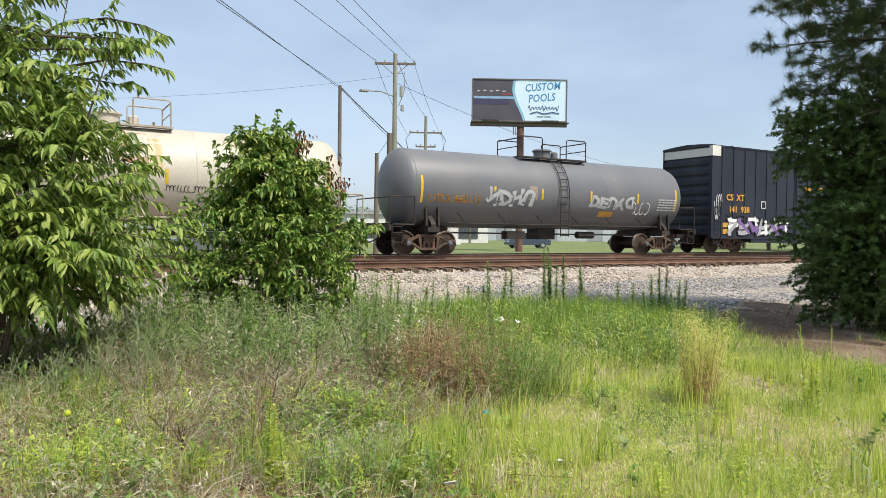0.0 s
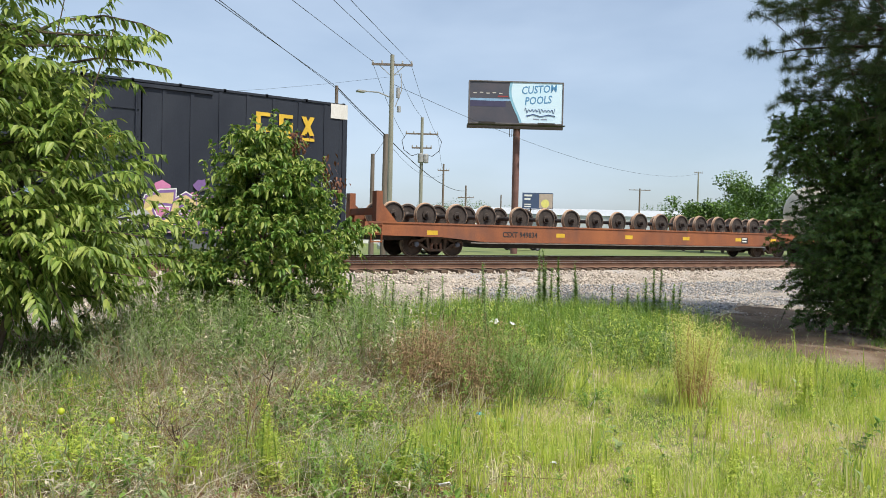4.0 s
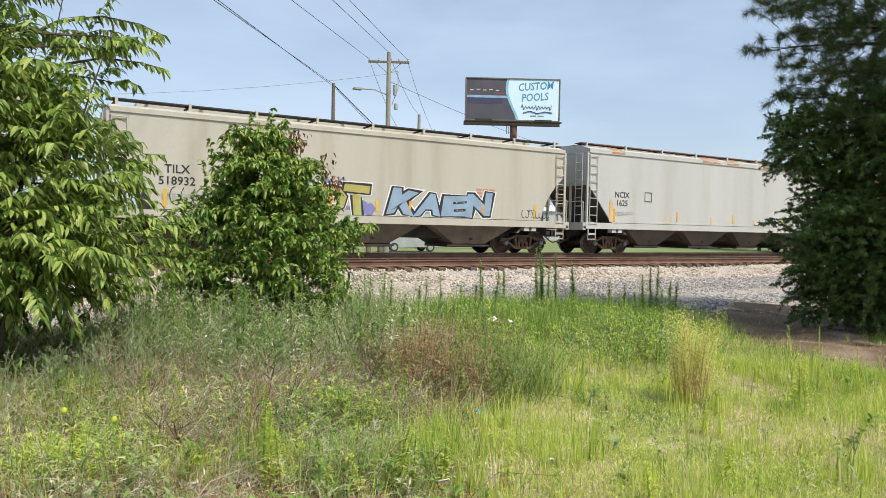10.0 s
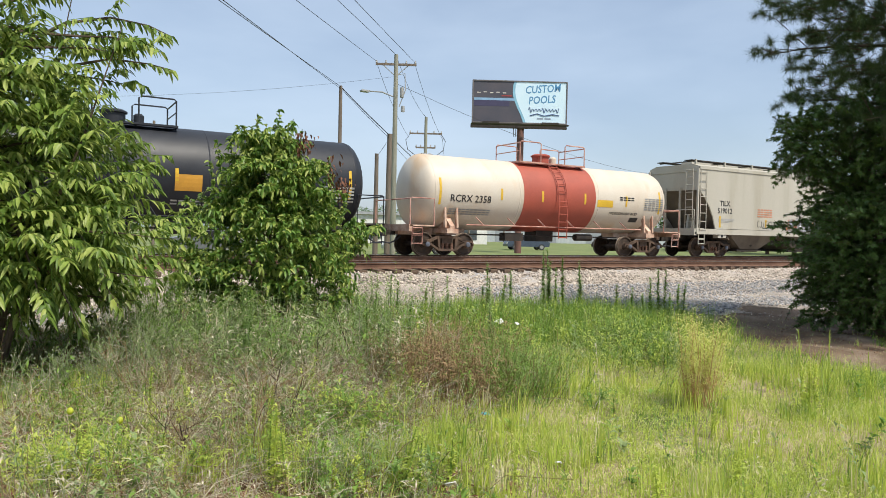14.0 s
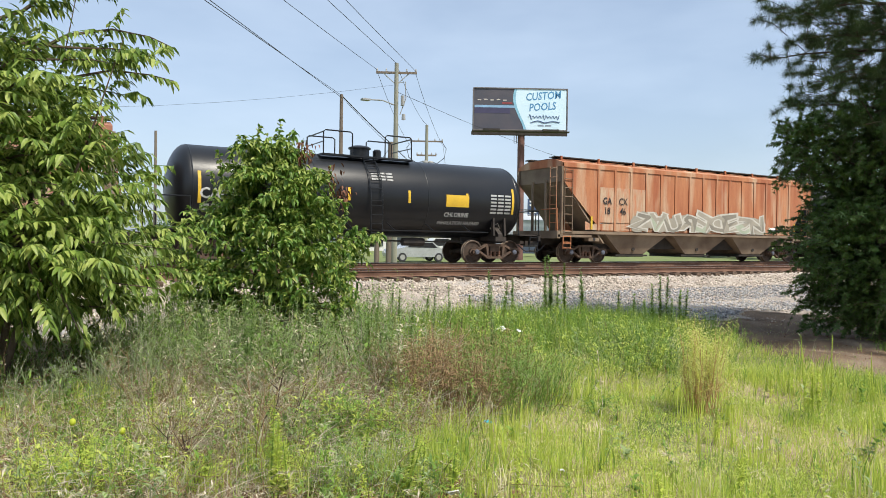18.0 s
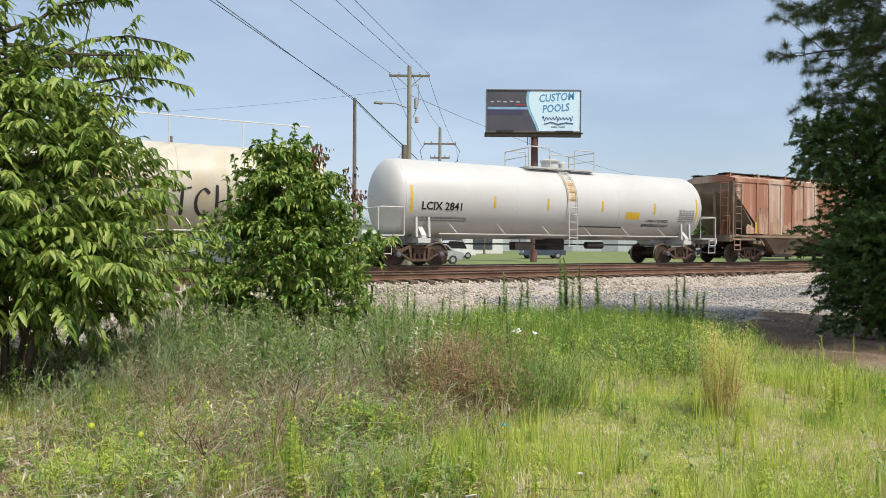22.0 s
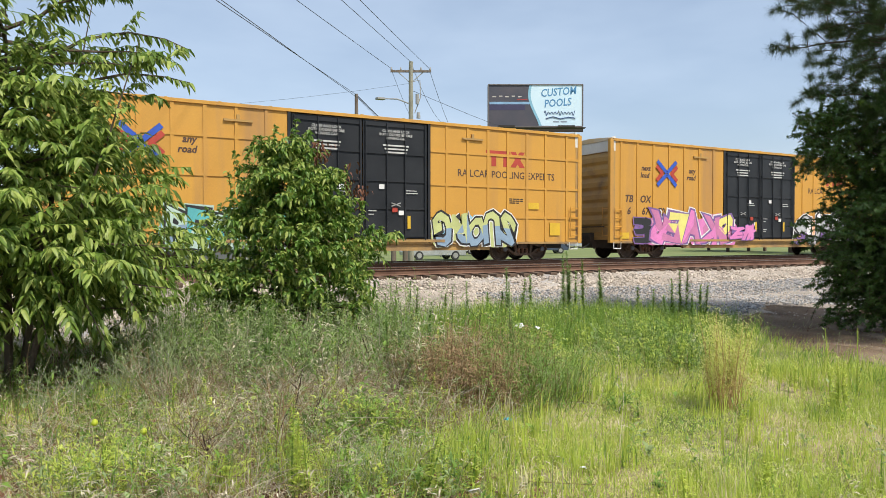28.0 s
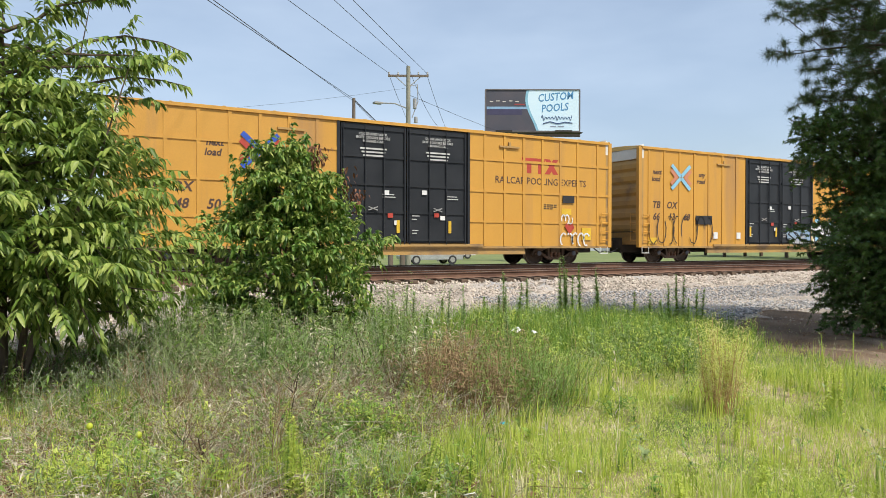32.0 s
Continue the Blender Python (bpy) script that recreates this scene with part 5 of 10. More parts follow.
def red_boxcar(middle):
    car = car_at("boxcar", middle, "worn red-brown boxcar with a ribbed red door and patched lower panels")
    L, z0, z1, y = 8.0, 0.80, 4.55, -HALF
    side_wall(car, -L, -2.0, z0, z1, red_paint, [-7.2, -6.4, -5.55, -4.7, -3.85, -3.0])
    side_wall(car, 2.0, L, z0, z1, red_paint, [2.9, 3.75, 4.6, 5.45, 6.3, 7.2])
    side_wall(car, -L, L, z0, z1, red_paint, [], near=False)
    for s in (-1, 1):
        part("corner_post", Mesh().box(s * L - 0.08, s * L + 0.08, y - 0.002, y + 0.16, z0 - 0.02, z1), red_paint, car)
        corrugated_end(car, s * (L - 0.02), s, z0 + 0.1, z1 - 0.02, red_paint, 8)
        coupler(car, s * L, s)
        truck(car, s * 6.15, middle)
        ladder(car, s * (L - 0.30), 0.95, 2.3, y - 0.05, 0.40, red_paint, 0.36)
        end_ladder(car, s * (L + 0.06), -1.25, 0.95, 2.3, 0.42, red_paint)
        stirrup(car, s * (L - 0.30), z0, red_paint)
    d = part("door", Mesh().box(-1.95, 1.95, y - 0.03, y + 0.06, z0 + 0.1, z1 - 0.12), red_door, car, "faded red ribbed sliding door")
    for i in range(15):
        zz = z0 + 0.2 + i * 0.225
        part("door_rib", Mesh().prism([(-1.75, zz), (1.75, zz), (1.72, zz + 0.1), (-1.72, zz + 0.1)], y - 0.075, y - 0.03), red_door, d)
    for q in (-1.9, 1.85):
        part("lock_bar", Mesh().tube([(q, y - 0.06, z0 + 0.1), (q, y - 0.06, z1 - 0.1)], 0.03, 6), steel_rust, d)
    part("door_rail", Mesh().box(-2.1, 6.2, y - 0.10, y + 0.06, z1 - 0.14, z1 - 0.05).box(-2.1, 5.8, y - 0.07, y + 0.06, z0, z0 + 0.09), roof_rust, car)
    part("side_sill", Mesh().box(-L + 0.1, L - 0.1, y + 0.02, y + 0.2, z0 - 0.12, z0 + 0.04), red_paint, car)
    roof_sheets(car, -L, L, z1, roof_rust, 0.2, 14)
    underframe(car, L, 0.8, steel_dark)
    yy = y - 0.001
    pale = surface("patched_primer", ((0.42, 0.33, 0.28), (0.30, 0.17, 0.13)), 0.8, 0, 1.4, 0.1, 30, True, (1, 1, 1), 0, (0.24, 0.07, 0.05), 0.55)
    for xx, w in ((-3.5, 0.74), (-2.5, 0.7), (2.4, 0.76), (4.17, 0.7), (5.02, 0.7), (6.7, 0.74), (3.3, 0.74), (5.9, 0.7)):
        part("repair_panel", Mesh().box(xx - w / 2, xx + w / 2, y + 0.045, y + 0.062, z0 + 0.05, 1.55 + 0.15 * math.sin(xx * 3)), pale, car, "patched and primed lower panel")
    slate = surface("slate_paint", ((0.035, 0.037, 0.042), (0.075, 0.075, 0.078)), 0.7, 0, 2, 0.05, 30)
    part("painted_panel", Mesh().box(-7.1, -6.46, yy - 0.003, yy, 1.0, 2.5), slate, car)
    part("painted_panel", Mesh().box(-6.34, -5.75, yy - 0.003, yy, 1.0, 2.5), slate, car)
    words(car, "LRS", -6.78, 2.3, yy - 0.006, 0.36, white_ink, 0.010)
    words(car, "38   85", -6.42, 1.88, yy - 0.006, 0.36, white_ink, 0.010)
    bars(car, -7.0, 1.5, yy - 0.006, [(0.45, 0.09), (0.42, 0.09)], white_ink)
    bars(car, -6.28, 1.5, yy - 0.006, [(0.45, 0.09), (0.45, 0.09), (0.2, 0.07)], white_ink)
    part("marking_panel", Mesh().box(-7.88, -7.3, yy - 0.003, yy, 1.1, 1.38), yellow_ink, car)
    part("marking_panel", Mesh().box(7.0, 7.5, yy - 0.003, yy, 1.0, 1.25), yellow_ink, car)
    part("marking_panel", Mesh().box(5.2, 5.8, yy - 0.003, yy, 0.95, 1.6), red_door, car)
    bars(car, 5.25, 1.5, yy - 0.006, [(0.5, 0.06)] * 4, white_ink)
    part("marking_panel", Mesh().box(-2.75, -2.5, yy - 0.003, yy, 2.6, 3.1), white_ink, car)
    tag(car, 6.95, 7.75, 2.55, 3.1, yy, white_ink, 5, None, 0.03, 5)
    tag(car, -2.8, -2.1, 0.95, 1.5, yy, white_ink, 6, None, 0.03, 4)
    tag(car, 2.5, 3.3, 0.95, 1.7, yy, white_ink, 7, None, 0.03, 4)
    wash = surface("worn_wash", ((0.44, 0.34, 0.26), (0.34, 0.16, 0.10)), 0.85, 0, 3.5, 0.1, 30, True, (1, 1, 1), 0, (0.50, 0.46, 0.40), 0.55)
    for k, (x0, x1, z1_) in enumerate(((-7.9, -7.12, 1.75), (-5.55, -4.75, 1.7), (-4.62, -3.92, 1.95), (-3.78, -3.08, 2.0), (-2.92, -2.1, 1.8), (4.7, 5.4, 1.35), (5.55, 6.22, 1.75), (6.4, 7.12, 1.5), (7.3, 7.9, 1.5))):
        ragged(car, x0, x1, 0.86, z1_, yy - 0.004, wash, 600 + k, label="worn pale paint")
    for k, (x0, x1) in enumerate(((-4.6, -3.95), (-3.75, -3.1), (-2.9, -2.15), (-5.5, -4.8), (3.9, 4.55), (1.98, 2.3))):
        tag(car, x0, x1, 1.0, 1.85, yy - 0.007, white_ink, 620 + k, None, 0.035, 4)
        tag(car, x0, x1, 1.0, 1.7, yy - 0.008, grey_ink, 640 + k, None, 0.03, 3)
    ragged(car, 4.1, 4.5, 0.95, 1.95, yy - 0.004, white_ink, 660)
    part("repair_panel", Mesh().box(-4.6, -4.0, yy - 0.016, yy - 0.012, 0.95, 1.55), red_door, car)
    part("repair_panel", Mesh().box(2.55, 3.55, yy - 0.016, yy - 0.012, 0.95, 2.9), red_door, car, "darker red repaired panel")
    return car


def covered_hopper(middle, half, z_top, mat, label, code, extra, ribs=(), hoppers=3, round_side=False, rail=None, hatch=None, sill_mat=None, text_mat=None, code_x=-6.7, split=None, under=None, cut=None):
    """A covered hopper: tapered ends with open platforms, side sill, discharge bays, roof walk."""
    car = car_at("covered_hopper", middle, label)
    y, z_sill = -HALF, 1.36
    L = half
    cz, run = cut or (z_top - 1.3, 1.35)
    bow = 0.16 if round_side else 0.0
    drop = 0.12 if ribs else 0.26
    em = under if ribs and under else mat
    left = [(-L + 0.05, z_top - 0.15), (-L + 0.05, cz)] + [(-L + 0.05 + run * f + bow * math.sin(math.pi * f), cz + (z_sill + 0.02 - cz) * f + bow * 0.6 * math.sin(math.pi * f)) for f in (0.25, 0.5, 0.75, 1.0)]
    sheet = left + [(-px, pz) for px, pz in reversed(left)]
    for s in (-1, 1):
        a, b = (y + 0.03, y + 0.09) if s < 0 else (-y - 0.09, -y - 0.03)
        part("side_sheet", Mesh().prism(sheet, a, b), mat, car)
    # end walls and slope sheets
    for s in (-1, 1):
        zc = sheet[1][1]
        part("end_sheet", Mesh().box(min(s * (L - 0.05), s * (L - 0.11)), max(s * (L - 0.05), s * (L - 0.11)), y + 0.05, -y - 0.05, zc, z_top - 0.15), em, car)
        part("slope_sheet", Mesh().prism([(s * (L - 0.08), zc), (s * (L - 2.3), 0.85), (s * (L - 2.4), 0.85), (s * (L - 0.18), zc)], y + 0.09, -y - 0.09), under or hopper_under_shaded, car)
        part("end_platform", Mesh().box(min(s * (L - 1.6), s * (L + 0.22)), max(s * (L - 1.6), s * (L + 0.22)), y + 0.02, -y - 0.02, z_sill - 0.26, z_sill - 0.16), sill_mat or mat, car)
        part("end_sill", Mesh().box(min(s * (L + 0.1), s * (L + 0.26)), max(s * (L + 0.1), s * (L + 0.26)), y + 0.02, -y - 0.02, z_sill - 0.32, z_sill + 0.0), sill_mat or mat, car)
        for yy in (y + 0.06, -0.45, 0.45, -y - 0.06):
            part("end_post", Mesh().box(min(s * (L - 0.02), s * (L + 0.06)), max(s * (L - 0.02), s * (L + 0.06)), yy - 0.045, yy + 0.045, z_sill - 0.2, z_top - 0.2 if abs(yy) > 1 else zc + 0.1), em, car)
        part("end_brace", Mesh().beam((s * (L - 1.35), y + 0.08, z_sill - 0.1), (s * (L - 0.05), y + 0.08, z_sill + 0.0), 0.08), mat, car)
        ladder(car, s * (L - 0.28), z_sill - 0.1, z_top - 0.3, y - 0.02, 0.42, em, 0.38)
        end_ladder(car, s * (L + 0.14), -1.1, z_sill - 0.1, z_top - 0.2, 0.42, mat)
        stirrup(car, s * (L - 0.25), z_sill - 0.25, mat)
        ladder(car, s * (L - 0.25), z_sill - 0.75, z_sill - 0.2, y + 0.02, 0.42, mat, 0.3, "foot_ladder")
        coupler(car, s * (L + 0.06), s)
        part("draft_sill", Mesh().box(min(s * (L - 2.6), s * (L + 0.1)), max(s * (L - 2.6), s * (L + 0.1)), -0.3, 0.3, 0.75, 1.12), steel_dark, car)
        m = Mesh()
        m.tube([(s * (L + 0.2), y + 0.1, z_sill + 0.9), (s * (L + 0.2), -0.4, z_sill + 0.9)], 0.02, 6).tube([(s * (L + 0.2), y + 0.1, z_sill - 0.1), (s * (L + 0.2), y + 0.1, z_sill + 0.9)], 0.02, 6)
        part("handrail", m, mat, car)
        part("bolster_web", Mesh().prism([(s * (L - 2.6), 1.15), (s * (L - 1.0), 1.15), (s * (L - 1.15), z_sill + 0.9), (s * (L - 1.3), z_sill + 0.9)], -0.06, 0.06), mat, car)
        truck(car, s * (L - 1.75), middle)
        part("jacking_pad", Mesh().box(s * (L - 1.75) - 0.3, s * (L - 1.75) + 0.3, y + 0.04, y + 0.3, z_sill - 0.42, z_sill - 0.27), sill_mat or mat, car)
        part("pad_plate", Mesh().lathe([(0, 0.07), (-0.01, 0.07)], 12, "y", (s * (L - 1.75), y + 0.032, z_sill - 0.33)), black_ink, car)
    part("side_sill", Mesh().box(-L - 0.1, L + 0.1, y, y + 0.12, z_sill - drop, z_sill + 0.0).box(-L - 0.1, L + 0.1, -y - 0.12, -y, z_sill - drop, z_sill + 0.0), sill_mat or mat, car)
    for r in ribs:
        part("side_post", Mesh().box(r - 0.06, r + 0.06, y - 0.015, y + 0.03, z_sill + 0.04, z_top - 0.2), mat, car)
    # roof and walk
    w = HALF
    prof = [(-w, z_top - 0.18), (-w, z_top - 0.04), (-w * 0.55, z_top + 0.16), (w * 0.55, z_top + 0.16), (w, z_top - 0.04), (w, z_top - 0.18)]
    if round_side:
        prof = [(-w + 0.03, z_top - 0.32), (-w + 0.02, z_top - 0.10), (-w * 0.72, z_top + 0.05), (w * 0.72, z_top + 0.05), (w - 0.02, z_top - 0.10), (w - 0.03, z_top - 0.32)]
    part("roof", Mesh().cross_prism(prof, -L + 0.02, L - 0.02), mat, car)
    part("top_chord", Mesh().box(-L + 0.02, L - 0.02, y - 0.01, y + 0.06, z_top - 0.22, z_top - 0.08), mat, car)
    rm = rail or steel_dark
    zt = z_top + 0.20
    for s in (-1, 1):
        part("running_board", Mesh().box(-L, L, s * 0.85 - 0.22, s * 0.85 + 0.22, zt + 0.02, zt + 0.06), rm, car)
    k = 9
    for i in range(k):
        x = -L + 0.25 + (2 * L - 0.5) * i / (k - 1)
        part("walk_bracket", Mesh().box(x - 0.04, x + 0.04, -1.15, -1.06, z_top - 0.05, zt + 0.08), mat, car)
        part("walk_bracket", Mesh().box(x - 0.04, x + 0.04, -1.1, 1.1, zt - 0.02, zt + 0.02), rm, car)
    part("hatch_trough", Mesh().box(-L + 0.9, L - 0.9, -0.32, 0.32, z_top + 0.1, z_top + 0.30), hatch or mat, car)
    for i in range(10):
        x = -L + 1.2 + (2 * L - 2.4) * i / 9
        part("hatch_bar", Mesh().box(x - 0.05, x + 0.05, -0.42, 0.42, z_top + 0.30, z_top + 0.36), rm, car)
    # discharge bays
    # dark box set between the bays; its colour paints the recess in shade
    part("centre_sill", Mesh().box(-L + 2.3, L - 2.3, -0.85, 0.85, 0.62, z_sill - 0.20), steel_dark, car)
    span = (2 * L - 4.6) / hoppers
    for i in range(hoppers):
        a = -L + 2.3 + i * span
        c = a + span / 2
        m = Mesh()
        tw, lw = span * 0.46, max(span * 0.17, 0.55)
        top = [(c - tw, -1.42, z_sill - drop + 0.02), (c + tw, -1.42, z_sill - drop + 0.02), (c + tw, 1.42, z_sill - drop + 0.02), (c - tw, 1.42, z_sill - drop + 0.02)]
        low = [(c - lw, -1.12, 0.40), (c + lw, -1.12, 0.40), (c + lw, 1.12, 0.40), (c - lw, 1.12, 0.40)]
        m.add(top + low, [(0, 1, 5, 4), (1, 2, 6, 5), (2, 3, 7, 6), (3, 0, 4, 7), (4, 5, 6, 7), (3, 2, 1, 0)])
        h = part("hopper_bay", m, under or hopper_under_shaded, car)
        part("outlet_gate", Mesh().box(c - lw - 0.1, c + lw + 0.1, -1.0, 1.0, 0.27, 0.40).box(c - lw - 0.3, c + lw + 0.2, -1.15, -1.08, 0.30, 0.37), steel_dark, h)
        part("gate_capstan", Mesh().tube([(c, -1.22, 0.62), (c, -1.1, 0.62)], 0.09, 8), steel_dark, h)
    # markings
    yy = y + 0.022
    tm = text_mat or black_ink
    if split:
        words(car, split[0] + "\n" + split[1], code_x, 2.45, y - 0.030, 0.42, tm, 0.004, 0.85)
        words(car, split[2] + "\n" + split[3], code_x + 0.92, 2.45, y - 0.030, 0.42, tm, 0.004, 0.85)
    else:
        words(car, code, code_x, 2.42, yy, 0.36, tm, 0.004)
    bars(car, code_x - 0.45, 1.85, yy, [(1.2, 0.035), (1.1, 0.035), (0.8, 0.035)], grey_ink if tm is black_ink else tm)
    for i in range(5):
        reflector(car, -L + 1.55 + i * (2 * L - 3.1) / 4, 1.72, yy if not ribs else y - 0.018, 0.10, 0.55 if i in (0, 4) else 0.4)
    extra(car, yy)
    return car


def tank_car(middle, span, radius, z_mid, mat, label, extra, frame_mat=None, dome="platform", long_rail=False, trucks=None, bands=(), rail_mat=None, band_mat=None, ladder_mat=None, skirt=None):
    """A tank car: shell with dished heads on a sill-less frame; span is its length over the couplers."""
    car = car_at("tank_car", middle, label)
    fm, rm = frame_mat or mat, rail_mat or mat
    half = span / 2
    apex = half - 0.98
    rim = apex - radius * 0.42
    R = radius
    prof = [(-apex + (apex - rim) * (1 - math.cos(a)), R * math.sin(a)) for a in [math.pi / 2 * i / 8 for i in range(1, 9)]]
    prof = prof + [(-s, r) for s, r in reversed(prof)]
    shell = Mesh()
    shell.lathe(prof, 48, "x", (0, 0, z_mid))
    part("tank", shell, mat, car, "", True)
    for a, b, bm_ in bands:
        m = Mesh()
        m.lathe([(a, R + 0.006), (b, R + 0.006)], 48, "x", (0, 0, z_mid))
        del m.f[-2:], m.m[-2:]
        part("painted_band", m, bm_, car, "", True)
    for s in (-rim, -rim * 0.35, rim * 0.35, rim):
        m = Mesh()
        m.lathe([(s - 0.02, R + 0.003), (s, R + 0.010), (s + 0.02, R + 0.003)], 48, "x", (0, 0, z_mid))
        del m.f[-2:], m.m[-2:]
        part("weld_seam", m, mat, car, "", True)
    tx = trucks or (half - 2.35)
    for s in (-1, 1):
        part("draft_sill", Mesh().box(min(s * (tx - 1.2), s * (half - 0.6)), max(s * (tx - 1.2), s * (half - 0.6)), -0.35, 0.35, 0.80, 1.16), fm, car)
        out = [(-HALF + 0.15, 1.02), (-HALF + 0.15, 1.16), (-0.95, z_mid - R * 0.62), (0.95, z_mid - R * 0.62), (HALF - 0.15, 1.16), (HALF - 0.15, 1.02), (0.3, 0.92), (-0.3, 0.92)]
        part("saddle", Mesh().cross_prism(out, s * tx - 0.10, s * tx + 0.10), fm, car)
        part("saddle_gusset", Mesh().cross_prism([(-HALF + 0.2, 1.1), (-HALF + 0.32, 1.1), (-1.15, z_mid - 0.55), (-1.3, z_mid - 0.5)], s * tx - 0.3, s * tx - 0.22).cross_prism([(-HALF + 0.2, 1.1), (-HALF + 0.32, 1.1), (-1.15, z_mid - 0.55), (-1.3, z_mid - 0.5)], s * tx + 0.22, s * tx + 0.3), fm, car)
        part("end_platform", Mesh().box(min(s * (half - 1.5), s * (half - 0.5)), max(s * (half - 1.5), s * (half - 0.5)), -HALF + 0.05, HALF - 0.05, 1.12, 1.17).box(min(s * (half - 0.62), s * (half - 0.46)), max(s * (half - 0.62), s * (half - 0.46)), -HALF + 0.05, HALF - 0.05, 0.92, 1.18), fm, car)
        part("bolster", Mesh().box(s * tx - 0.25, s * tx + 0.25, -HALF + 0.12, HALF - 0.12, 0.88, 1.06), fm, car)
        m = Mesh()
        x = s * (half - 0.52)
        m.tube([(x, -HALF + 0.1, 1.15), (x, -HALF + 0.1, 2.1), (x - s * 0.05, -HALF + 0.1, 2.15), (x - s * 1.0, -HALF + 0.1, 2.15), (x - s * 1.0, -HALF + 0.1, 1.15)], 0.025, 6)
        m.tube([(x, -HALF + 0.1, 2.12), (x, HALF - 0.1, 2.12), (x, HALF - 0.1, 1.15)], 0.025, 6)
        part("end_railing", m, rm, car)
        stirrup(car, s * (half - 0.8), 1.1, rm)
        ladder(car, s * (half - 0.8), 0.45, 1.1, -HALF + 0.06, 0.42, rm, 0.3, "foot_ladder")
        coupler(car, s * (half - 0.62), s)
        truck(car, s * tx, middle)
        m = Mesh().tube([(-tx + 0.6, s * (HALF - 0.12), 1.22), (tx - 0.6, s * (HALF - 0.12), 1.22)], 0.022, 6)
        part("side_handrail", m, rm, car)
        if s < 0:
            for i in range(6):
                q = -tx + 1.4 + i * (2 * tx - 2.8) / 5
                part("rail_bracket", Mesh().beam((q, -HALF + 0.12, 1.20), (q - 0.2, -1.15, z_mid - 0.95), 0.04), rm, car)
    part("bottom_piping", Mesh().box(-0.45, 0.45, -0.4, 0.4, 0.62, z_mid - R + 0.1).tube([(-tx + 1.2, -0.55, 0.86), (tx - 1.2, -0.55, 0.84)], 0.03, 6).box(-2.3, -1.4, -0.75, -0.35, 0.62, 0.95).tube([(1.5, -0.6, 0.82), (2.4, -0.6, 0.82)], 0.15, 10), steel_dark, car)
    # manway, platform and its rails
    zt = z_mid + R
    part("manway", Mesh().lathe([(zt - 0.08, 0.36), (zt + 0.30, 0.36), (zt + 0.31, 0.42), (zt + 0.36, 0.42), (zt + 0.42, 0.30)], 20, "z", (0, 0, 0)), band_mat or mat, car, "", True)
    part("valve_housing", Mesh().lathe([(zt - 0.06, 0.16), (zt + 0.30, 0.16), (zt + 0.36, 0.10)], 12, "z", (0.75, 0.1, 0)), mat, car, "", True)
    if dome == "platform":
        pm = Mesh()
        for a, b in (((-1.75, -0.85), (1.75, -0.85)), ((-1.75, 0.85), (1.75, 0.85)), ((-1.75, -0.85), (-1.75, 0.85)), ((1.75, -0.85), (1.75, 0.85)), ((-0.6, -0.85), (-0.6, 0.85)), ((0.6, -0.85), (0.6, 0.85))):
            pm.tube([(a[0], a[1], zt - 0.06), (b[0], b[1], zt - 0.06)], 0.045, 4)
        for s in (-1, 1):
            pm.box(-1.7, 1.7, s * 0.68 - 0.18, s * 0.68 + 0.18, zt - 0.07, zt - 0.03)
        part("top_platform", pm, rm, car)
        for s in (-1, 1):
            m = Mesh()
            m.tube([(s * 1.72, -0.85, zt - 0.06), (s * 1.72, -0.85, zt + 0.72), (s * 1.65, -0.85, zt + 0.78), (s * 0.72, -0.85, zt + 0.78), (s * 0.64, -0.85, zt + 0.72), (s * 0.64, -0.85, zt - 0.06)], 0.025, 6)
            m.tube([(s * 1.72, 0.85, zt - 0.06), (s * 1.72, 0.85, zt + 0.72), (s * 1.65, 0.85, zt + 0.78), (s * 0.72, 0.85, zt + 0.78), (s * 0.64, 0.85, zt + 0.72), (s * 0.64, 0.85, zt - 0.06)], 0.025, 6)
            m.tube([(s * 1.72, -0.85, zt + 0.72), (s * 1.72, 0.85, zt + 0.72)], 0.025, 6).tube([(s * 1.72, -0.85, zt + 0.38), (s * 1.72, 0.85, zt + 0.38)], 0.02, 6)
            part("platform_railing", m, rm, car)
    if long_rail:
        m = Mesh()
        m.tube([(-rim + 0.1, -0.6, zt + 0.78), (rim - 0.1, -0.6, zt + 0.78)], 0.02, 6)
        for i in range(7):
            q = -rim + 0.1 + i * (2 * rim - 0.2) / 6
            m.tube([(q, -0.6, zt - 0.15), (q, -0.6, zt + 0.78)], 0.02, 6)
        part("top_railing", m, rm, car)
    # ladder over the shell's flank
    m = Mesh()
    for s in (-1, 1):
        q = -0.0 + s * 0.22
        pts = [(q, -HALF - 0.02, 0.75), (q, -HALF - 0.02, z_mid - 0.2)] + [(q, -(R + 0.09) * math.sin(a), z_mid + (R + 0.09) * math.cos(a)) for a in (1.45, 1.2, 0.95, 0.7, 0.5)]
        m.tube(pts, 0.022, 6)
    zs = [0.8, 1.12, 1.44, 1.76, 2.08, z_mid - 0.2]
    for z in zs:
        m.tube([(-0.22, -HALF - 0.02, z), (0.22, -HALF - 0.02, z)], 0.018, 6)
    for a in (1.42, 1.22, 1.02, 0.82, 0.62):
        m.tube([(-0.22, -(R + 0.09) * math.sin(a), z_mid + (R + 0.09) * math.cos(a)), (0.22, -(R + 0.09) * math.sin(a), z_mid + (R + 0.09) * math.cos(a))], 0.018, 6)
    part("side_ladder", m, ladder_mat or rm, car)
    follow = lambda z: -math.sqrt(max(R * R - (z - z_mid) ** 2, 0.04)) - 0.008
    wrap = lambda ob: bend(ob, follow)
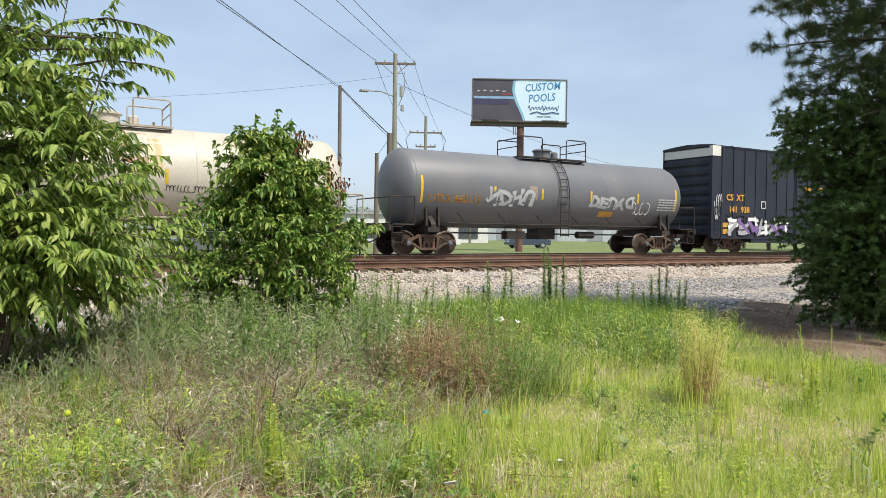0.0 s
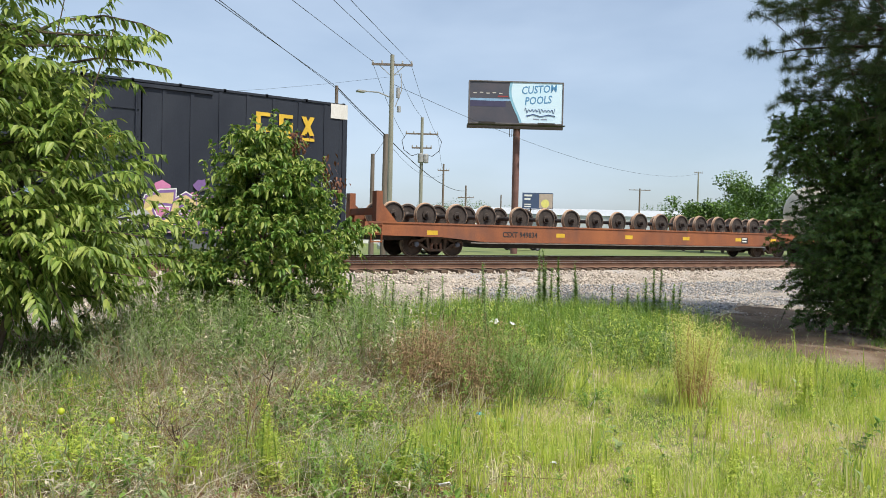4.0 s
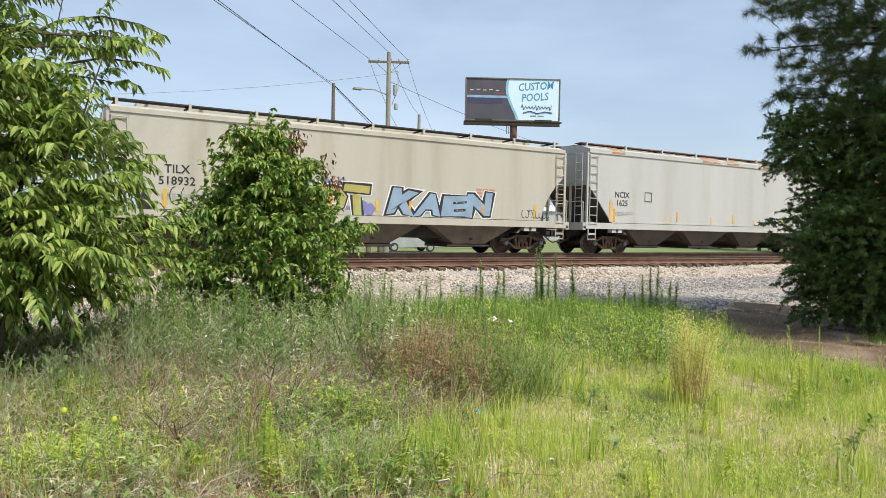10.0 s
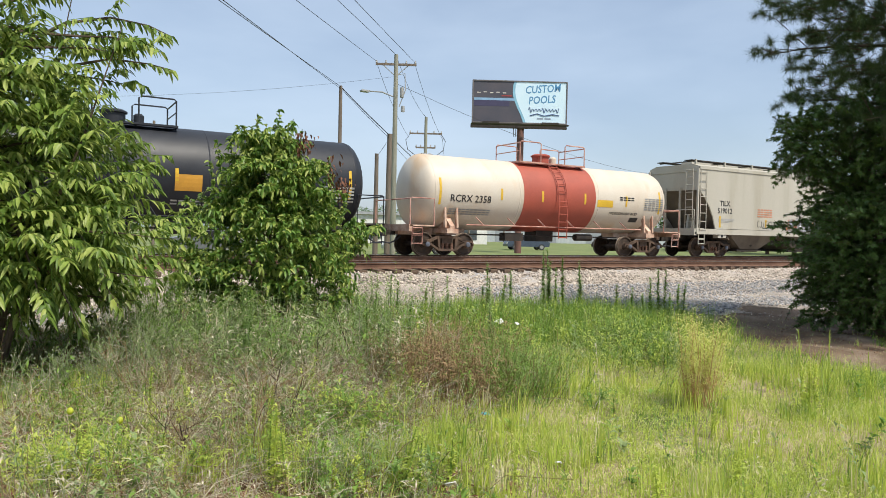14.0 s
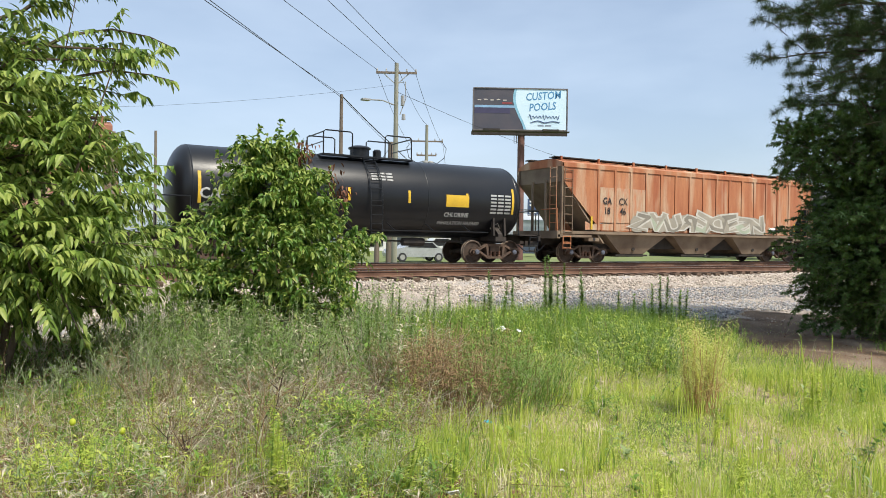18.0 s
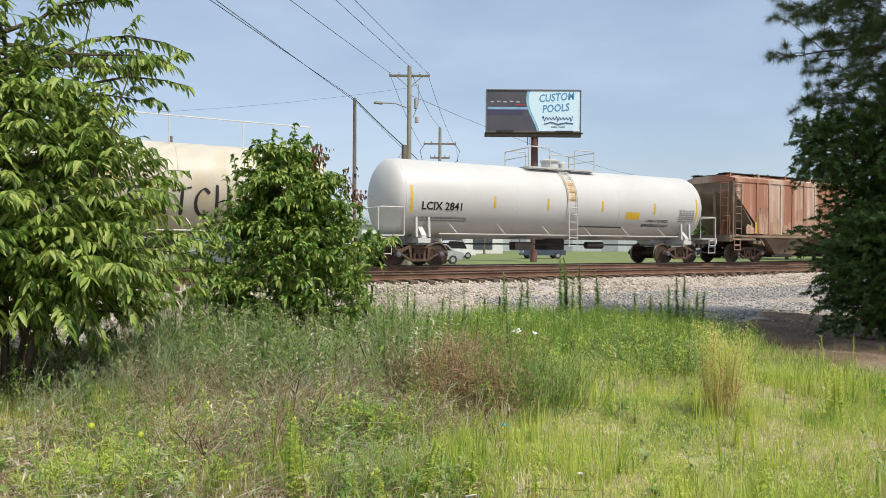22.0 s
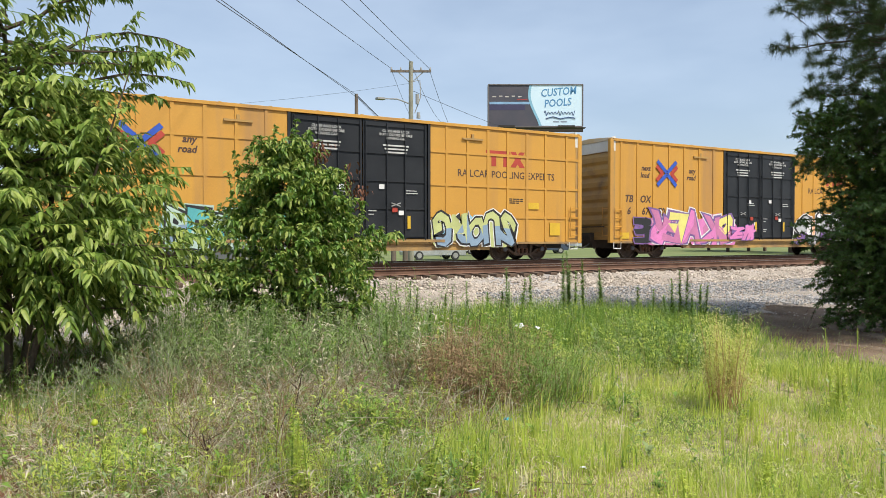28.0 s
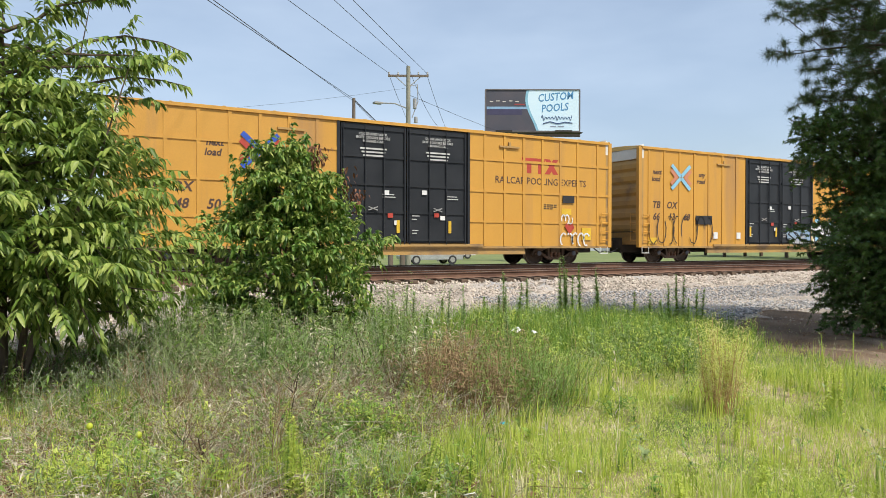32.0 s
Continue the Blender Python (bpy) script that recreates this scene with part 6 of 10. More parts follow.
    for q in (-rim + 0.2, -rim * 0.5, -rim * 0.16, rim * 0.22, rim * 0.62, rim - 0.2):
        tall = abs(q) > rim - 0.5
        m = Mesh()
        for i in range(4):
            h = 1.0 if tall else 0.45
            z0 = 2.45 - h / 2 + i * h / 4
            m.add([(q - 0.05, follow(z0), z0), (q + 0.05, follow(z0), z0), (q + 0.05, follow(z0 + h / 4), z0 + h / 4), (q - 0.05, follow(z0 + h / 4), z0 + h / 4)], [(0, 1, 2, 3)])
        part("reflector", m, yellow_ink, car)
    extra(car, follow, wrap, rim)
    return car


def bend(ob, follow):
    """Lay a flat marking onto the round flank of a tank."""
    b = bmesh.new()
    b.from_mesh(ob.data)
    b.transform(ob.matrix_basis)
    zs = [v.co.z for v in b.verts]
    if max(zs) - min(zs) > 0.16:
        for k in range(1, int((max(zs) - min(zs)) / 0.08) + 1):
            bmesh.ops.bisect_plane(b, geom=b.verts[:] + b.edges[:] + b.faces[:], plane_co=(0, 0, min(zs) + 0.08 * k), plane_no=(0, 0, 1))
    for v in b.verts:
        v.co.y = follow(v.co.z) - 0.003
    b.to_mesh(ob.data)
    b.free()
    ob.matrix_basis = Matrix.Identity(4)
    return ob


def flat_rect(car, x0, x1, z0, z1, mat, follow, name="marking_panel"):
    m = Mesh()
    n = 4
    for i in range(n):
        a, b = z0 + (z1 - z0) * i / n, z0 + (z1 - z0) * (i + 1) / n
        m.add([(x0, follow(a), a), (x1, follow(a), a), (x1, follow(b), b), (x0, follow(b), b)], [(0, 1, 2, 3)])
    return part(name, m, mat, car)


def print_block(car, x, z, w, h, n, mat, wrap):
    return wrap(bars(car, x, z, 0, [(w, h)] * n, mat))


# ---- the cars, in the order in which they pass ----
def x_141(car, y):
    graffiti(car, -6.9, -2.2, 0.85, 1.75, y, 6, [white_ink, grey_ink, purple_ink], black_ink, None, 21)
    tag(car, -7.9, -7.35, 1.6, 2.9, y, white_ink, 22, None, 0.03, 4)
    bars(car, -7.0, 1.9, y, [(1.5, 0.1), (1.4, 0.1)], black_ink)


dark_boxcar(35.94, x_141, "dark blue boxcar with yellow markings and white graffiti", False, "141  938")


def x_gray(car, follow, wrap, rim):
    wrap(words(car, "UTLX 662113", -5.2, 2.12, 0, 0.40, orange_ink, 0.008))
    letter_piece(car, "NDHU", -3.75, -1.5, 1.95, 2.6, 0, (PALE_GREY, PALE_GREY), tank_gray, None, None, 31, follow, True, fat=0.06)
    letter_piece(car, "DEUAD", 1.5, 4.0, 1.95, 2.5, 0, (PALE_GREY, grey_ink), tank_gray, None, None, 32, follow, True, fat=0.06)
    tag(car, 3.9, 5.0, 1.75, 2.3, 0, white_ink, 33, follow, 0.03)
    flat_rect(car, 2.1, 2.9, 1.62, 1.85, orange_ink, follow)
    print_block(car, 5.5, 2.45, 1.2, 0.06, 5, white_ink, wrap)
    flat_rect(car, -1.75, -1.35, 2.2, 2.75, RUBBED, follow, "worn_patch")


RUBBED = surface("worn_tan", ((0.34, 0.27, 0.20), (0.22, 0.19, 0.16)), 0.8, 0, 3)
tank_car(18.85, 16.9, 1.50, 2.56, tank_gray, "dull grey tank car with worn orange lettering and pale graffiti", x_gray, steel_dark, rail_mat=steel_dark)


def x_cream(car, follow, wrap, rim):
    wrap(words(car, "TILX 200283", -3.6, 2.05, 0, 0.42, black_ink, 0.010))
    print_block(car, -4.6, 1.72, 1.7, 0.05, 2, black_ink, wrap)
    tag(car, -5.4, -4.7, 2.0, 2.25, 0, black_ink, 40, follow, 0.02)
    tag(car, -1.7, -0.85, 2.0, 2.2, 0, black_ink, 41, follow, 0.02)
    tag(car, 0.25, 1.2, 2.3, 2.65, 0, black_ink, 43, follow, 0.025)
    tag(car, 1.5, 3.9, 1.98, 2.2, 0, black_ink, 42, follow, 0.02)
    flat_rect(car, 3.1, 4.0, 1.55, 1.75, yellow_ink, follow)
    flat_rect(car, 4.4, 4.85, 1.55, 1.8, black_ink, follow)
    print_block(car, -2.0, 1.85, 1.2, 0.04, 4, grey_ink, wrap)
    print_block(car, 3.0, 2.1, 1.4, 0.05, 3, black_ink, wrap)
    print_block(car, 5.2, 2.4, 1.0, 0.05, 4, black_ink, wrap)
    flat_rect(car, 0.25, 1.0, 2.1, 3.75, streak_cream, follow, "rust_streak")
    flat_rect(car, -0.95, -0.45, 2.9, 3.7, streak_pale, follow, "rust_streak")
    flat_rect(car, 1.0, 1.4, 2.6, 3.6, streak_pale, follow, "rust_streak")


tank_car(1.95, 16.9, 1.50, 2.56, tank_cream, "cream tank car with rust streaks below its manway", x_cream, surface("dirty_frame", ((0.30, 0.26, 0.21), (0.20, 0.15, 0.11)), 0.8), rail_mat=surface("dirty_rail", ((0.42, 0.38, 0.32), (0.32, 0.24, 0.18)), 0.7))


def wheel_flat(middle):
    car = car_at("flatcar", middle, "rusty orange flatcar loaded with a row of loose wheelsets")
    L, y = 13.35, -HALF
    part("deck", Mesh().box(-L, L, y + 0.12, -y - 0.12, 0.98, 1.06), steel_rust, car)
    out = [(-L, 1.22), (-L, 0.78), (-10.3, 0.74), (-8.6, 0.60), (8.6, 0.60), (10.3, 0.74), (L, 0.78), (L, 1.22)]
    for s in (-1, 1):
        a = sorted((s * 1.57, s * 1.47))
        part("side_sill", Mesh().prism(out, *a), orange_steel, car)
        part("sill_flange", Mesh().box(-L, L, *sorted((s * 1.60, s * 1.44)), 1.20, 1.26).box(-8.5, 8.5, *sorted((s * 1.60, s * 1.44)), 0.58, 0.63), orange_steel, car)
        part("end_sill", Mesh().box(min(s * L, s * (L + 0.14)), max(s * L, s * (L + 0.14)), y, -y, 0.78, 1.24), orange_steel, car)
        coupler(car, s * (L + 0.05), s)
        truck(car, s * 10.3, middle)
        ladder(car, s * (L - 0.3), 0.5, 1.2, y - 0.03, 0.42, orange_steel, 0.3, "foot_ladder")
        stirrup(car, s * (L - 0.3), 0.8, orange_steel)
        for yy in (-1.2, 1.2) if s < 0 else ():
            part("end_post", Mesh().box(s * 12.85 - 0.12, s * 12.85 + 0.12, yy - 0.18, yy + 0.18, 1.06, 2.35), orange_steel, car)
            part("post_brace", Mesh().prism([(s * 12.7, 1.06), (s * 11.9, 1.06), (s * 12.7, 1.95)], yy - 0.05, yy + 0.05), orange_steel, car)
        if s < 0:
            part("end_beam", Mesh().box(s * 12.85 - 0.1, s * 12.85 + 0.1, -1.0, 1.0, 1.5, 1.75), orange_steel, car)
        for i in range(2):
            part("chock_rail", Mesh().box(-12.2, 12.2, s * 0.755 - 0.12, s * 0.755 + 0.12, 1.06, 1.10), steel_rust, car)
            break
    part("centre_sill", Mesh().prism([(-L, 0.98), (-L, 0.6), (-9.0, 0.6), (-7.8, 0.34), (7.8, 0.34), (9.0, 0.6), (L, 0.6), (L, 0.98)], -0.9, 0.9), steel_dark, car)
    for xx in (-11.0, -4.9, -1.0, 2.7, 6.5, 9.3):
        part("reflector", Mesh().box(xx, xx + 0.45, y - 0.004, y, 0.82, 0.98), yellow_ink, car)
    part("marking_panel", Mesh().box(6.95, 7.45, y - 0.006, y - 0.002, 0.72, 1.02), black_ink, car)
    bars(car, 7.02, 0.95, y - 0.01, [(0.4, 0.07), (0.4, 0.07)], white_ink)
    words(car, "CSXT 949834", -6.75, 0.88, y - 0.006, 0.30, black_ink, 0.006)
    part("brake_pipe", Mesh().tube([(-9, y + 0.1, 0.55), (9, y + 0.1, 0.55)], 0.025, 6), white_ink, car)


wheel_flat(-19.9)
for i in range(18):
    x = -19.9 - 12.0 + i * 1.385 + (0.25 if i > 3 else 0.0)
    w = new("wheelset", LOOSE_SET)
    tagged(w, "rusty steel railway wheelset lying on a flatcar", "wheelset", "wheelsets on the flatcar")
    spin = (i * 37) % 80
    w.matrix_basis = pose(x, TRACK, RAIL + 1.10 + 0.46, 0, spin, 0)
    MOVERS.append((w, x, TRACK, RAIL + 1.10 + 0.46))


def x_csx(car, y):
    letter_piece(car, "VOYV", -6.3, -1.6, 0.78, 2.0, y, [(PALE_GREY, peach_ink), (peach_ink, PALE_GREY), (PALE_GREY, PALE_GREY)], black_ink, [PINK_SPRAY, PINK_SPRAY, black_ink], white_ink, 51, wild=True, blobs=((0.15, 1.15, 0.5), (0.45, 1.2, 0.4), (0.75, 1.1, 0.5)), fat=0.03)
    letter_piece(car, "EHS", -1.7, 1.4, 0.82, 1.75, y - 0.045, [(SLATE_BLUE, PALE_GREY), (peach_ink, PALE_GREY)], black_ink, [PINK_SPRAY, PALE_GREY], None, 52, wild=True, fat=0.02)
    letter_piece(car, "COBOSE", 1.7, 6.3, 0.75, 1.95, y, (BUFF, lemon_ink), purple_ink, [PINK_SPRAY, PINK_SPRAY, purple_ink], white_ink, 53, wild=True, blobs=((0.1, 1.1, 0.5), (0.35, 1.2, 0.5), (0.6, 1.15, 0.4), (0.85, 1.1, 0.4)), fat=0.06)
    for k in range(4):
        tag(car, -7.9, -7.1, 3.45 - 0.55 * k, 3.9 - 0.55 * k, y, (CHALK, BUFF, CHALK, CHALK)[k], 540 + k, None, 0.03, 6 - k)
    for k in range(7):
        part("paint_dab", Mesh().add([(-7.75 + 0.09 * k, y - 0.005, 3.55), (-7.69 + 0.09 * k, y - 0.005, 3.55), (-7.82 + 0.125 * k, y - 0.005, 3.95 + 0.06 * math.sin(k)), (-7.92 + 0.125 * k, y - 0.005, 3.9)], [(0, 1, 2, 3)]), (CHALK, PALE_GREY)[k % 2], car)
    for k in range(3):
        tag(car, 7.2, 7.7, 1.5 + 0.4 * k, 1.8 + 0.4 * k, y, PALE_GREY, 560 + k, None, 0.02, 4)
    graffiti(car, -7.9, -6.7, 0.78, 1.3, y, 2, [pink_ink], pink_ink, None, 57)


dark_boxcar(-42.2, x_csx, "dark blue boxcar with white corners and bright pink graffiti")
red_boxcar(-59.43)


def x_ncix(car, y):
    for k, (a, w) in enumerate(((-8.3, 0.8), (-2.4, 1.3), (-0.6, 0.9), (2.2, 0.6), (3.4, 0.9), (6.6, 0.4))):
        ragged(car, a, a + w, 4.37, 4.48, y - 0.036, rust_streak, 660 + k, "rust_patch", 0.2)
        part("rust_patch", Mesh().add([(a, -HALF - 0.002, 4.526), (a + w, -HALF - 0.002, 4.526), (a + w * 1.15, -HALF * 0.8, 4.526 + 0.2 * 0.2 / 0.45), (a + w * 0.8, -HALF * 0.62, 4.526 + 0.2 * 0.38 / 0.45), (a + w * 0.2, -HALF * 0.66, 4.526 + 0.2 * 0.34 / 0.45)], [(0, 1, 2, 3, 4)]), rust_streak, car)
    for k, (a, w, h) in enumerate(((-8.35, 0.22, 1.0), (-4.7, 0.12, 0.4), (-1.7, 0.14, 0.45), (1.6, 0.1, 0.35), (4.4, 0.1, 0.3), (8.0, 0.15, 0.6), (8.75, 0.2, 0.5))):
        ragged(car, a, a + w, 1.42, 1.42 + h, y - 0.004, rust_light, 680 + k, "rust_streak", 0.06)
    part("marking_frame", Mesh().box(-6.2, -5.75, y - 0.004, y, 2.36, 2.39).box(-6.2, -5.75, y - 0.004, y, 2.76, 2.79).box(-6.2, -6.17, y - 0.004, y, 2.36, 2.79).box(-5.78, -5.75, y - 0.004, y, 2.36, 2.79), black_ink, car)
    bars(car, 4.0, 1.8, y, [(1.2, 0.03)] * 3, grey_ink)
    bars(car, 7.4, 1.7, y, [(0.5, 0.04)] * 3, grey_ink)


covered_hopper(-78.55, 9.6, 4.56, hopper_white, "off-white covered hopper with black lettering and rust along its roof", "NCIX\n1625", x_ncix, (), 4, False, steel_rust, code_x=-7.6, cut=(2.96, 1.35))


OLIVE = plain("olive_spray", (0.38, 0.34, 0.10), 0.6)
LIME = plain("lime_spray", (0.36, 0.42, 0.14), 0.6)
HAZE_BLUE = plain("hazy_blue_spray", (0.19, 0.20, 0.42), 0.6)


def x_til_a(car, y):
    letter_piece(car, "SKHOT", -4.75, -0.35, 1.40, 2.42, y, (OLIVE, LIME), black_ink, None, white_ink, 71, blobs=((0.2, 1.1, 0.3), (0.36, 1.1, 0.3), (0.5, 1.1, 0.3), (0.64, 1.1, 0.3), (0.78, 1.08, 0.3), (-0.08, 0.3, 0.5), (-0.12, 0.15, 0.6), (1.0, 0.2, 0.55), (0.95, 0.35, 0.4)), fat=0.06, spot=HAZE_BLUE)
    letter_piece(car, "KAEN", 0.6, 4.85, 1.40, 2.30, y, (SLATE_BLUE, SLATE_BLUE), black_ink, None, white_ink, 72, fat=0.06, spot=SLATE_BLUE)
    for xx, zz in ((-4.2, 1.85), (-1.75, 1.85), (1.3, 1.8), (4.5, 1.75)):
        part("sprayed_spot", Mesh().add([(xx - 0.05, y - 0.016, zz - 0.2), (xx + 0.06, y - 0.016, zz - 0.15), (xx + 0.08, y - 0.016, zz + 0.18), (xx - 0.03, y - 0.016, zz + 0.12)], [(0, 1, 2, 3)]), orange_ink, car)
    tag(car, -6.9, -5.6, 1.5, 2.1, y, black_ink, 73, None, 0.025)
    tag(car, 6.4, 7.8, 1.45, 1.8, y, black_ink, 74, None, 0.025)
    bars(car, 4.2, 2.5, y, [(0.9, 0.07)] * 3, FADED)
    part("marking_frame", Mesh().box(-4.85, -4.4, y - 0.004, y, 2.36, 2.38).box(-4.85, -4.4, y - 0.004, y, 2.74, 2.76).box(-4.85, -4.83, y - 0.004, y, 2.36, 2.76).box(-4.42, -4.4, y - 0.004, y, 2.36, 2.76), black_ink, car)


def x_til_b(car, y):
    graffiti(car, -1.8, 1.9, 1.38, 1.98, y, 7, [grey_ink, FADED, grey_ink, white_ink], slate_ink, None, 81)
    tag(car, -4.2, -1.7, 1.5, 1.85, y, black_ink, 82, None, 0.025)
    part("sprayed_arrow", Mesh().add([(2.2, y - 0.006, 1.5), (2.9, y - 0.006, 1.6), (2.1, y - 0.006, 2.15)], [(0, 1, 2)]), red_ink, car)
    for xx in (-4.2, 4.6):
        bars(car, xx, 2.4, y, [(1.2, 0.06)] * 4, FADED)
    tag(car, 5.0, 7.4, 1.5, 1.85, y, black_ink, 83, None, 0.025)
    part("marking_panel", Mesh().box(6.3, 6.6, y - 0.004, y, 1.55, 1.8), black_ink, car)


covered_hopper(-98.05, 8.6, 4.40, hopper_cream, "cream covered hopper with yellow and blue graffiti", "TILX\n518932", x_til_a, (), 3, True, steel_dark, code_x=-6.7, cut=(3.2, 1.2), under=hopper_tan_shaded)
covered_hopper(-116.55, 8.6, 4.40, hopper_cream, "cream covered hopper with faded red notices and scrawled graffiti", "TILX\n519012", x_til_b, (), 3, True, steel_dark, code_x=-6.7, cut=(3.2, 1.2), under=hopper_tan_shaded)


def x_rcrx(car, follow, wrap, rim):
    wrap(words(car, "RCRX 2358", -4.4, 2.2, 0, 0.38, black_ink, 0.003))
    print_block(car, -5.3, 1.8, 1.9, 0.045, 3, grey_ink, wrap)
    wrap(words(car, "HYDROCHLORIC ACID", 3.6, 1.9, 0, 0.16, black_ink, 0.004))
    flat_rect(car, 2.0, 2.9, 2.15, 2.45, yellow_ink, follow)
    flat_rect(car, 4.1, 4.6, 1.55, 1.75, black_ink, follow)
    print_block(car, 3.3, 2.6, 0.9, 0.05, 2, black_ink, wrap)
    print_block(car, 4.8, 2.6, 1.2, 0.05, 6, grey_ink, wrap)


tank_car(-133.4, 15.1, 1.45, 2.48, tank_acid, "cream acid tank car with a broad red band round its middle", x_rcrx, surface("acid_frame", ((0.62, 0.47, 0.36), (0.36, 0.20, 0.14)), 0.8), bands=((-1.9, 1.9, band_red),), rail_mat=surface("acid_rail", ((0.55, 0.35, 0.28), (0.30, 0.12, 0.09)), 0.7), band_mat=band_red, ladder_mat=band_red)


def x_blk(car, follow, wrap, rim):
    wrap(words(car, "TILX 726812", -5.6, 2.2, 0, 0.40, white_ink, 0.008))
    print_block(car, -6.4, 1.85, 1.5, 0.05, 3, white_ink, wrap)
    flat_rect(car, 1.6, 2.4, 2.0, 2.5, orange_ink, follow)
    flat_rect(car, 4.0, 4.8, 1.95, 2.4, orange_ink, follow)
    wrap(words(car, "AAR ST-470", 5.9, 1.85, 0, 0.20, white_ink, 0.004))
    print_block(car, 6.3, 2.35, 1.2, 0.06, 5, white_ink, wrap)
    print_block(car, 1.5, 1.7, 1.2, 0.05, 2, white_ink, wrap)
    print_block(car, 4.2, 2.6, 1.2, 0.06, 1, white_ink, wrap)


tank_car(-150.1, 18.25, 1.52, 2.55, tank_black_dull, "long matt black tank car with orange placards", x_blk, steel_dark)


def x_gacx(car, y):
    letter_piece(car, "ZAURECESN", -4.6, 4.4, 1.42, 2.25, y - 0.05, [(GREY_GREEN, GREY_WARM), (GREY_WARM, GREEN_PALE), (GREY_WARM, GREY_GREEN)], PALE_LINE, GREY_WARM, None, 91, wild=True, fat=0.03)
    part("marking_panel", Mesh().box(4.9, 5.4, y - 0.05, y - 0.04, 1.5, 1.75), white_ink, car)
    for x in (-6.13, -5.19, -4.25):
        part("paint_patch", Mesh().box(x - 0.39, x + 0.39, y - 0.026, y - 0.004, 1.75, 3.25), CREAM_PATCH, car, "old cream panel behind the lettering")
    for k in range(15):
        ragged(car, -7.4 + k * 0.94 + 0.08, -7.4 + k * 0.94 + 0.86, 1.42, 1.75 + 0.5 * ((k * 7) % 5) / 5, y - 0.002, CREAM_PATCH, 930 + k, "paint_patch", 0.1)


GREY_WARM = plain("warm_grey_paint", (0.33, 0.30, 0.24), 0.6)
PALE_LINE = plain("pale_outline", (0.52, 0.50, 0.44), 0.6)
GREY_GREEN = plain("grey_green_paint", (0.22, 0.20, 0.16), 0.6)
GREEN_PALE = plain("pale_green_paint", (0.36, 0.40, 0.30), 0.6)
CREAM_PATCH = surface("old_cream", ((0.46, 0.35, 0.24), (0.40, 0.21, 0.12)), 0.8, 0, 2.5, 0, 30, True, (3, 1, 0.6), 0, (0.44, 0.18, 0.09), 0.55)
# tan of sills and ends, darkened with shade painted in for the bays
TAN_SHADED = surface("old_tan_shaded", ((0.25, 0.19, 0.13), (0.12, 0.08, 0.052)), 0.85, 0, 0.9, 0.1, 40)
RIBS14 = [-6.6 + i * 0.94 for i in range(15)]
covered_hopper(-168.4, 8.55, 4.22, hopper_orange, "rusty orange covered hopper with faded cream patches and graffiti", "", x_gacx, RIBS14, 3, False, steel_dark, text_mat=black_ink, code_x=-6.13, split=("GA", "18", "CX", "46"), sill_mat=TAN_SHADED, under=TAN_SHADED, cut=(3.4, 2.1))


def x_caox(car, follow, wrap, rim):
    wrap(words(car, "CAOX 91825", -4.65, 2.25, 0, 0.46, white_ink, 0.012))
    print_block(car, -5.9, 1.9, 3.0, 0.07, 2, white_ink, wrap)
    flat_rect(car, 2.9, 3.9, 2.15, 2.6, yellow_ink, follow)
    wrap(words(car, "CHLORINE", 3.4, 1.85, 0, 0.22, white_ink, 0.006))
    wrap(words(car, "INHALATION HAZARD", 3.6, 1.55, 0, 0.18, white_ink, 0.004))
    print_block(car, 4.9, 2.65, 1.0, 0.07, 6, white_ink, wrap)
    print_block(car, -0.1, 3.25, 0.9, 0.06, 3, white_ink, wrap)
    m = Mesh().add([(5.4, follow(1.2), 1.2), (5.65, follow(1.4), 1.4), (5.4, follow(1.6), 1.6), (5.15, follow(1.4), 1.4)], [(0, 1, 2, 3)])
    part("placard", m, white_ink, car)


tank_car(-185.35, 15.5, 1.46, 2.44, tank_black, "glossy black tank car with white lettering and yellow reflectors", x_caox, steel_dark)


def x_crdx(car, y):
    part("pale_panel", Mesh().box(0.5, 1.3, y - 0.05, y - 0.03, 1.5, 3.9).box(1.4, 2.2, y - 0.05, y - 0.03, 1.5, 3.9), CREAM_DULL, car, "paler panel with old paint")
    part("stencil_panel", Mesh().box(-1.25, -0.75, y - 0.05, y - 0.03, 1.55, 2.05), rust_streak, car)
    for k in range(16):
        ragged(car, -7.3 + k * 0.92 - 0.38, -7.3 + k * 0.92 + 0.32, 1.42, 1.9 + 1.1 * ((k * 5) % 7) / 7, y - 0.004, CREAM_DULL, 950 + k, "paint_patch", 0.1)


CREAM_DULL = surface("old_cream_dull", ((0.41, 0.29, 0.205), (0.31, 0.17, 0.11)), 0.85, 0, 2.5, 0, 30, True, (3, 1, 0.4), 0, (0.30, 0.14, 0.09), 0.58)
covered_hopper(-202.3, 8.55, 4.12, hopper_brown, "rust-brown ribbed covered hopper streaked with old pale paint", "CRDX\n3442", x_crdx, [-6.9 + i * 0.92 for i in range(16)], 3, False, steel_dark, code_x=-6.4, sill_mat=TAN_SHADED, under=TAN_SHADED, cut=(3.4, 2.1), text_mat=surface("faded_lettering", ((0.20, 0.15, 0.11), (0.30, 0.2, 0.13)), 0.8))


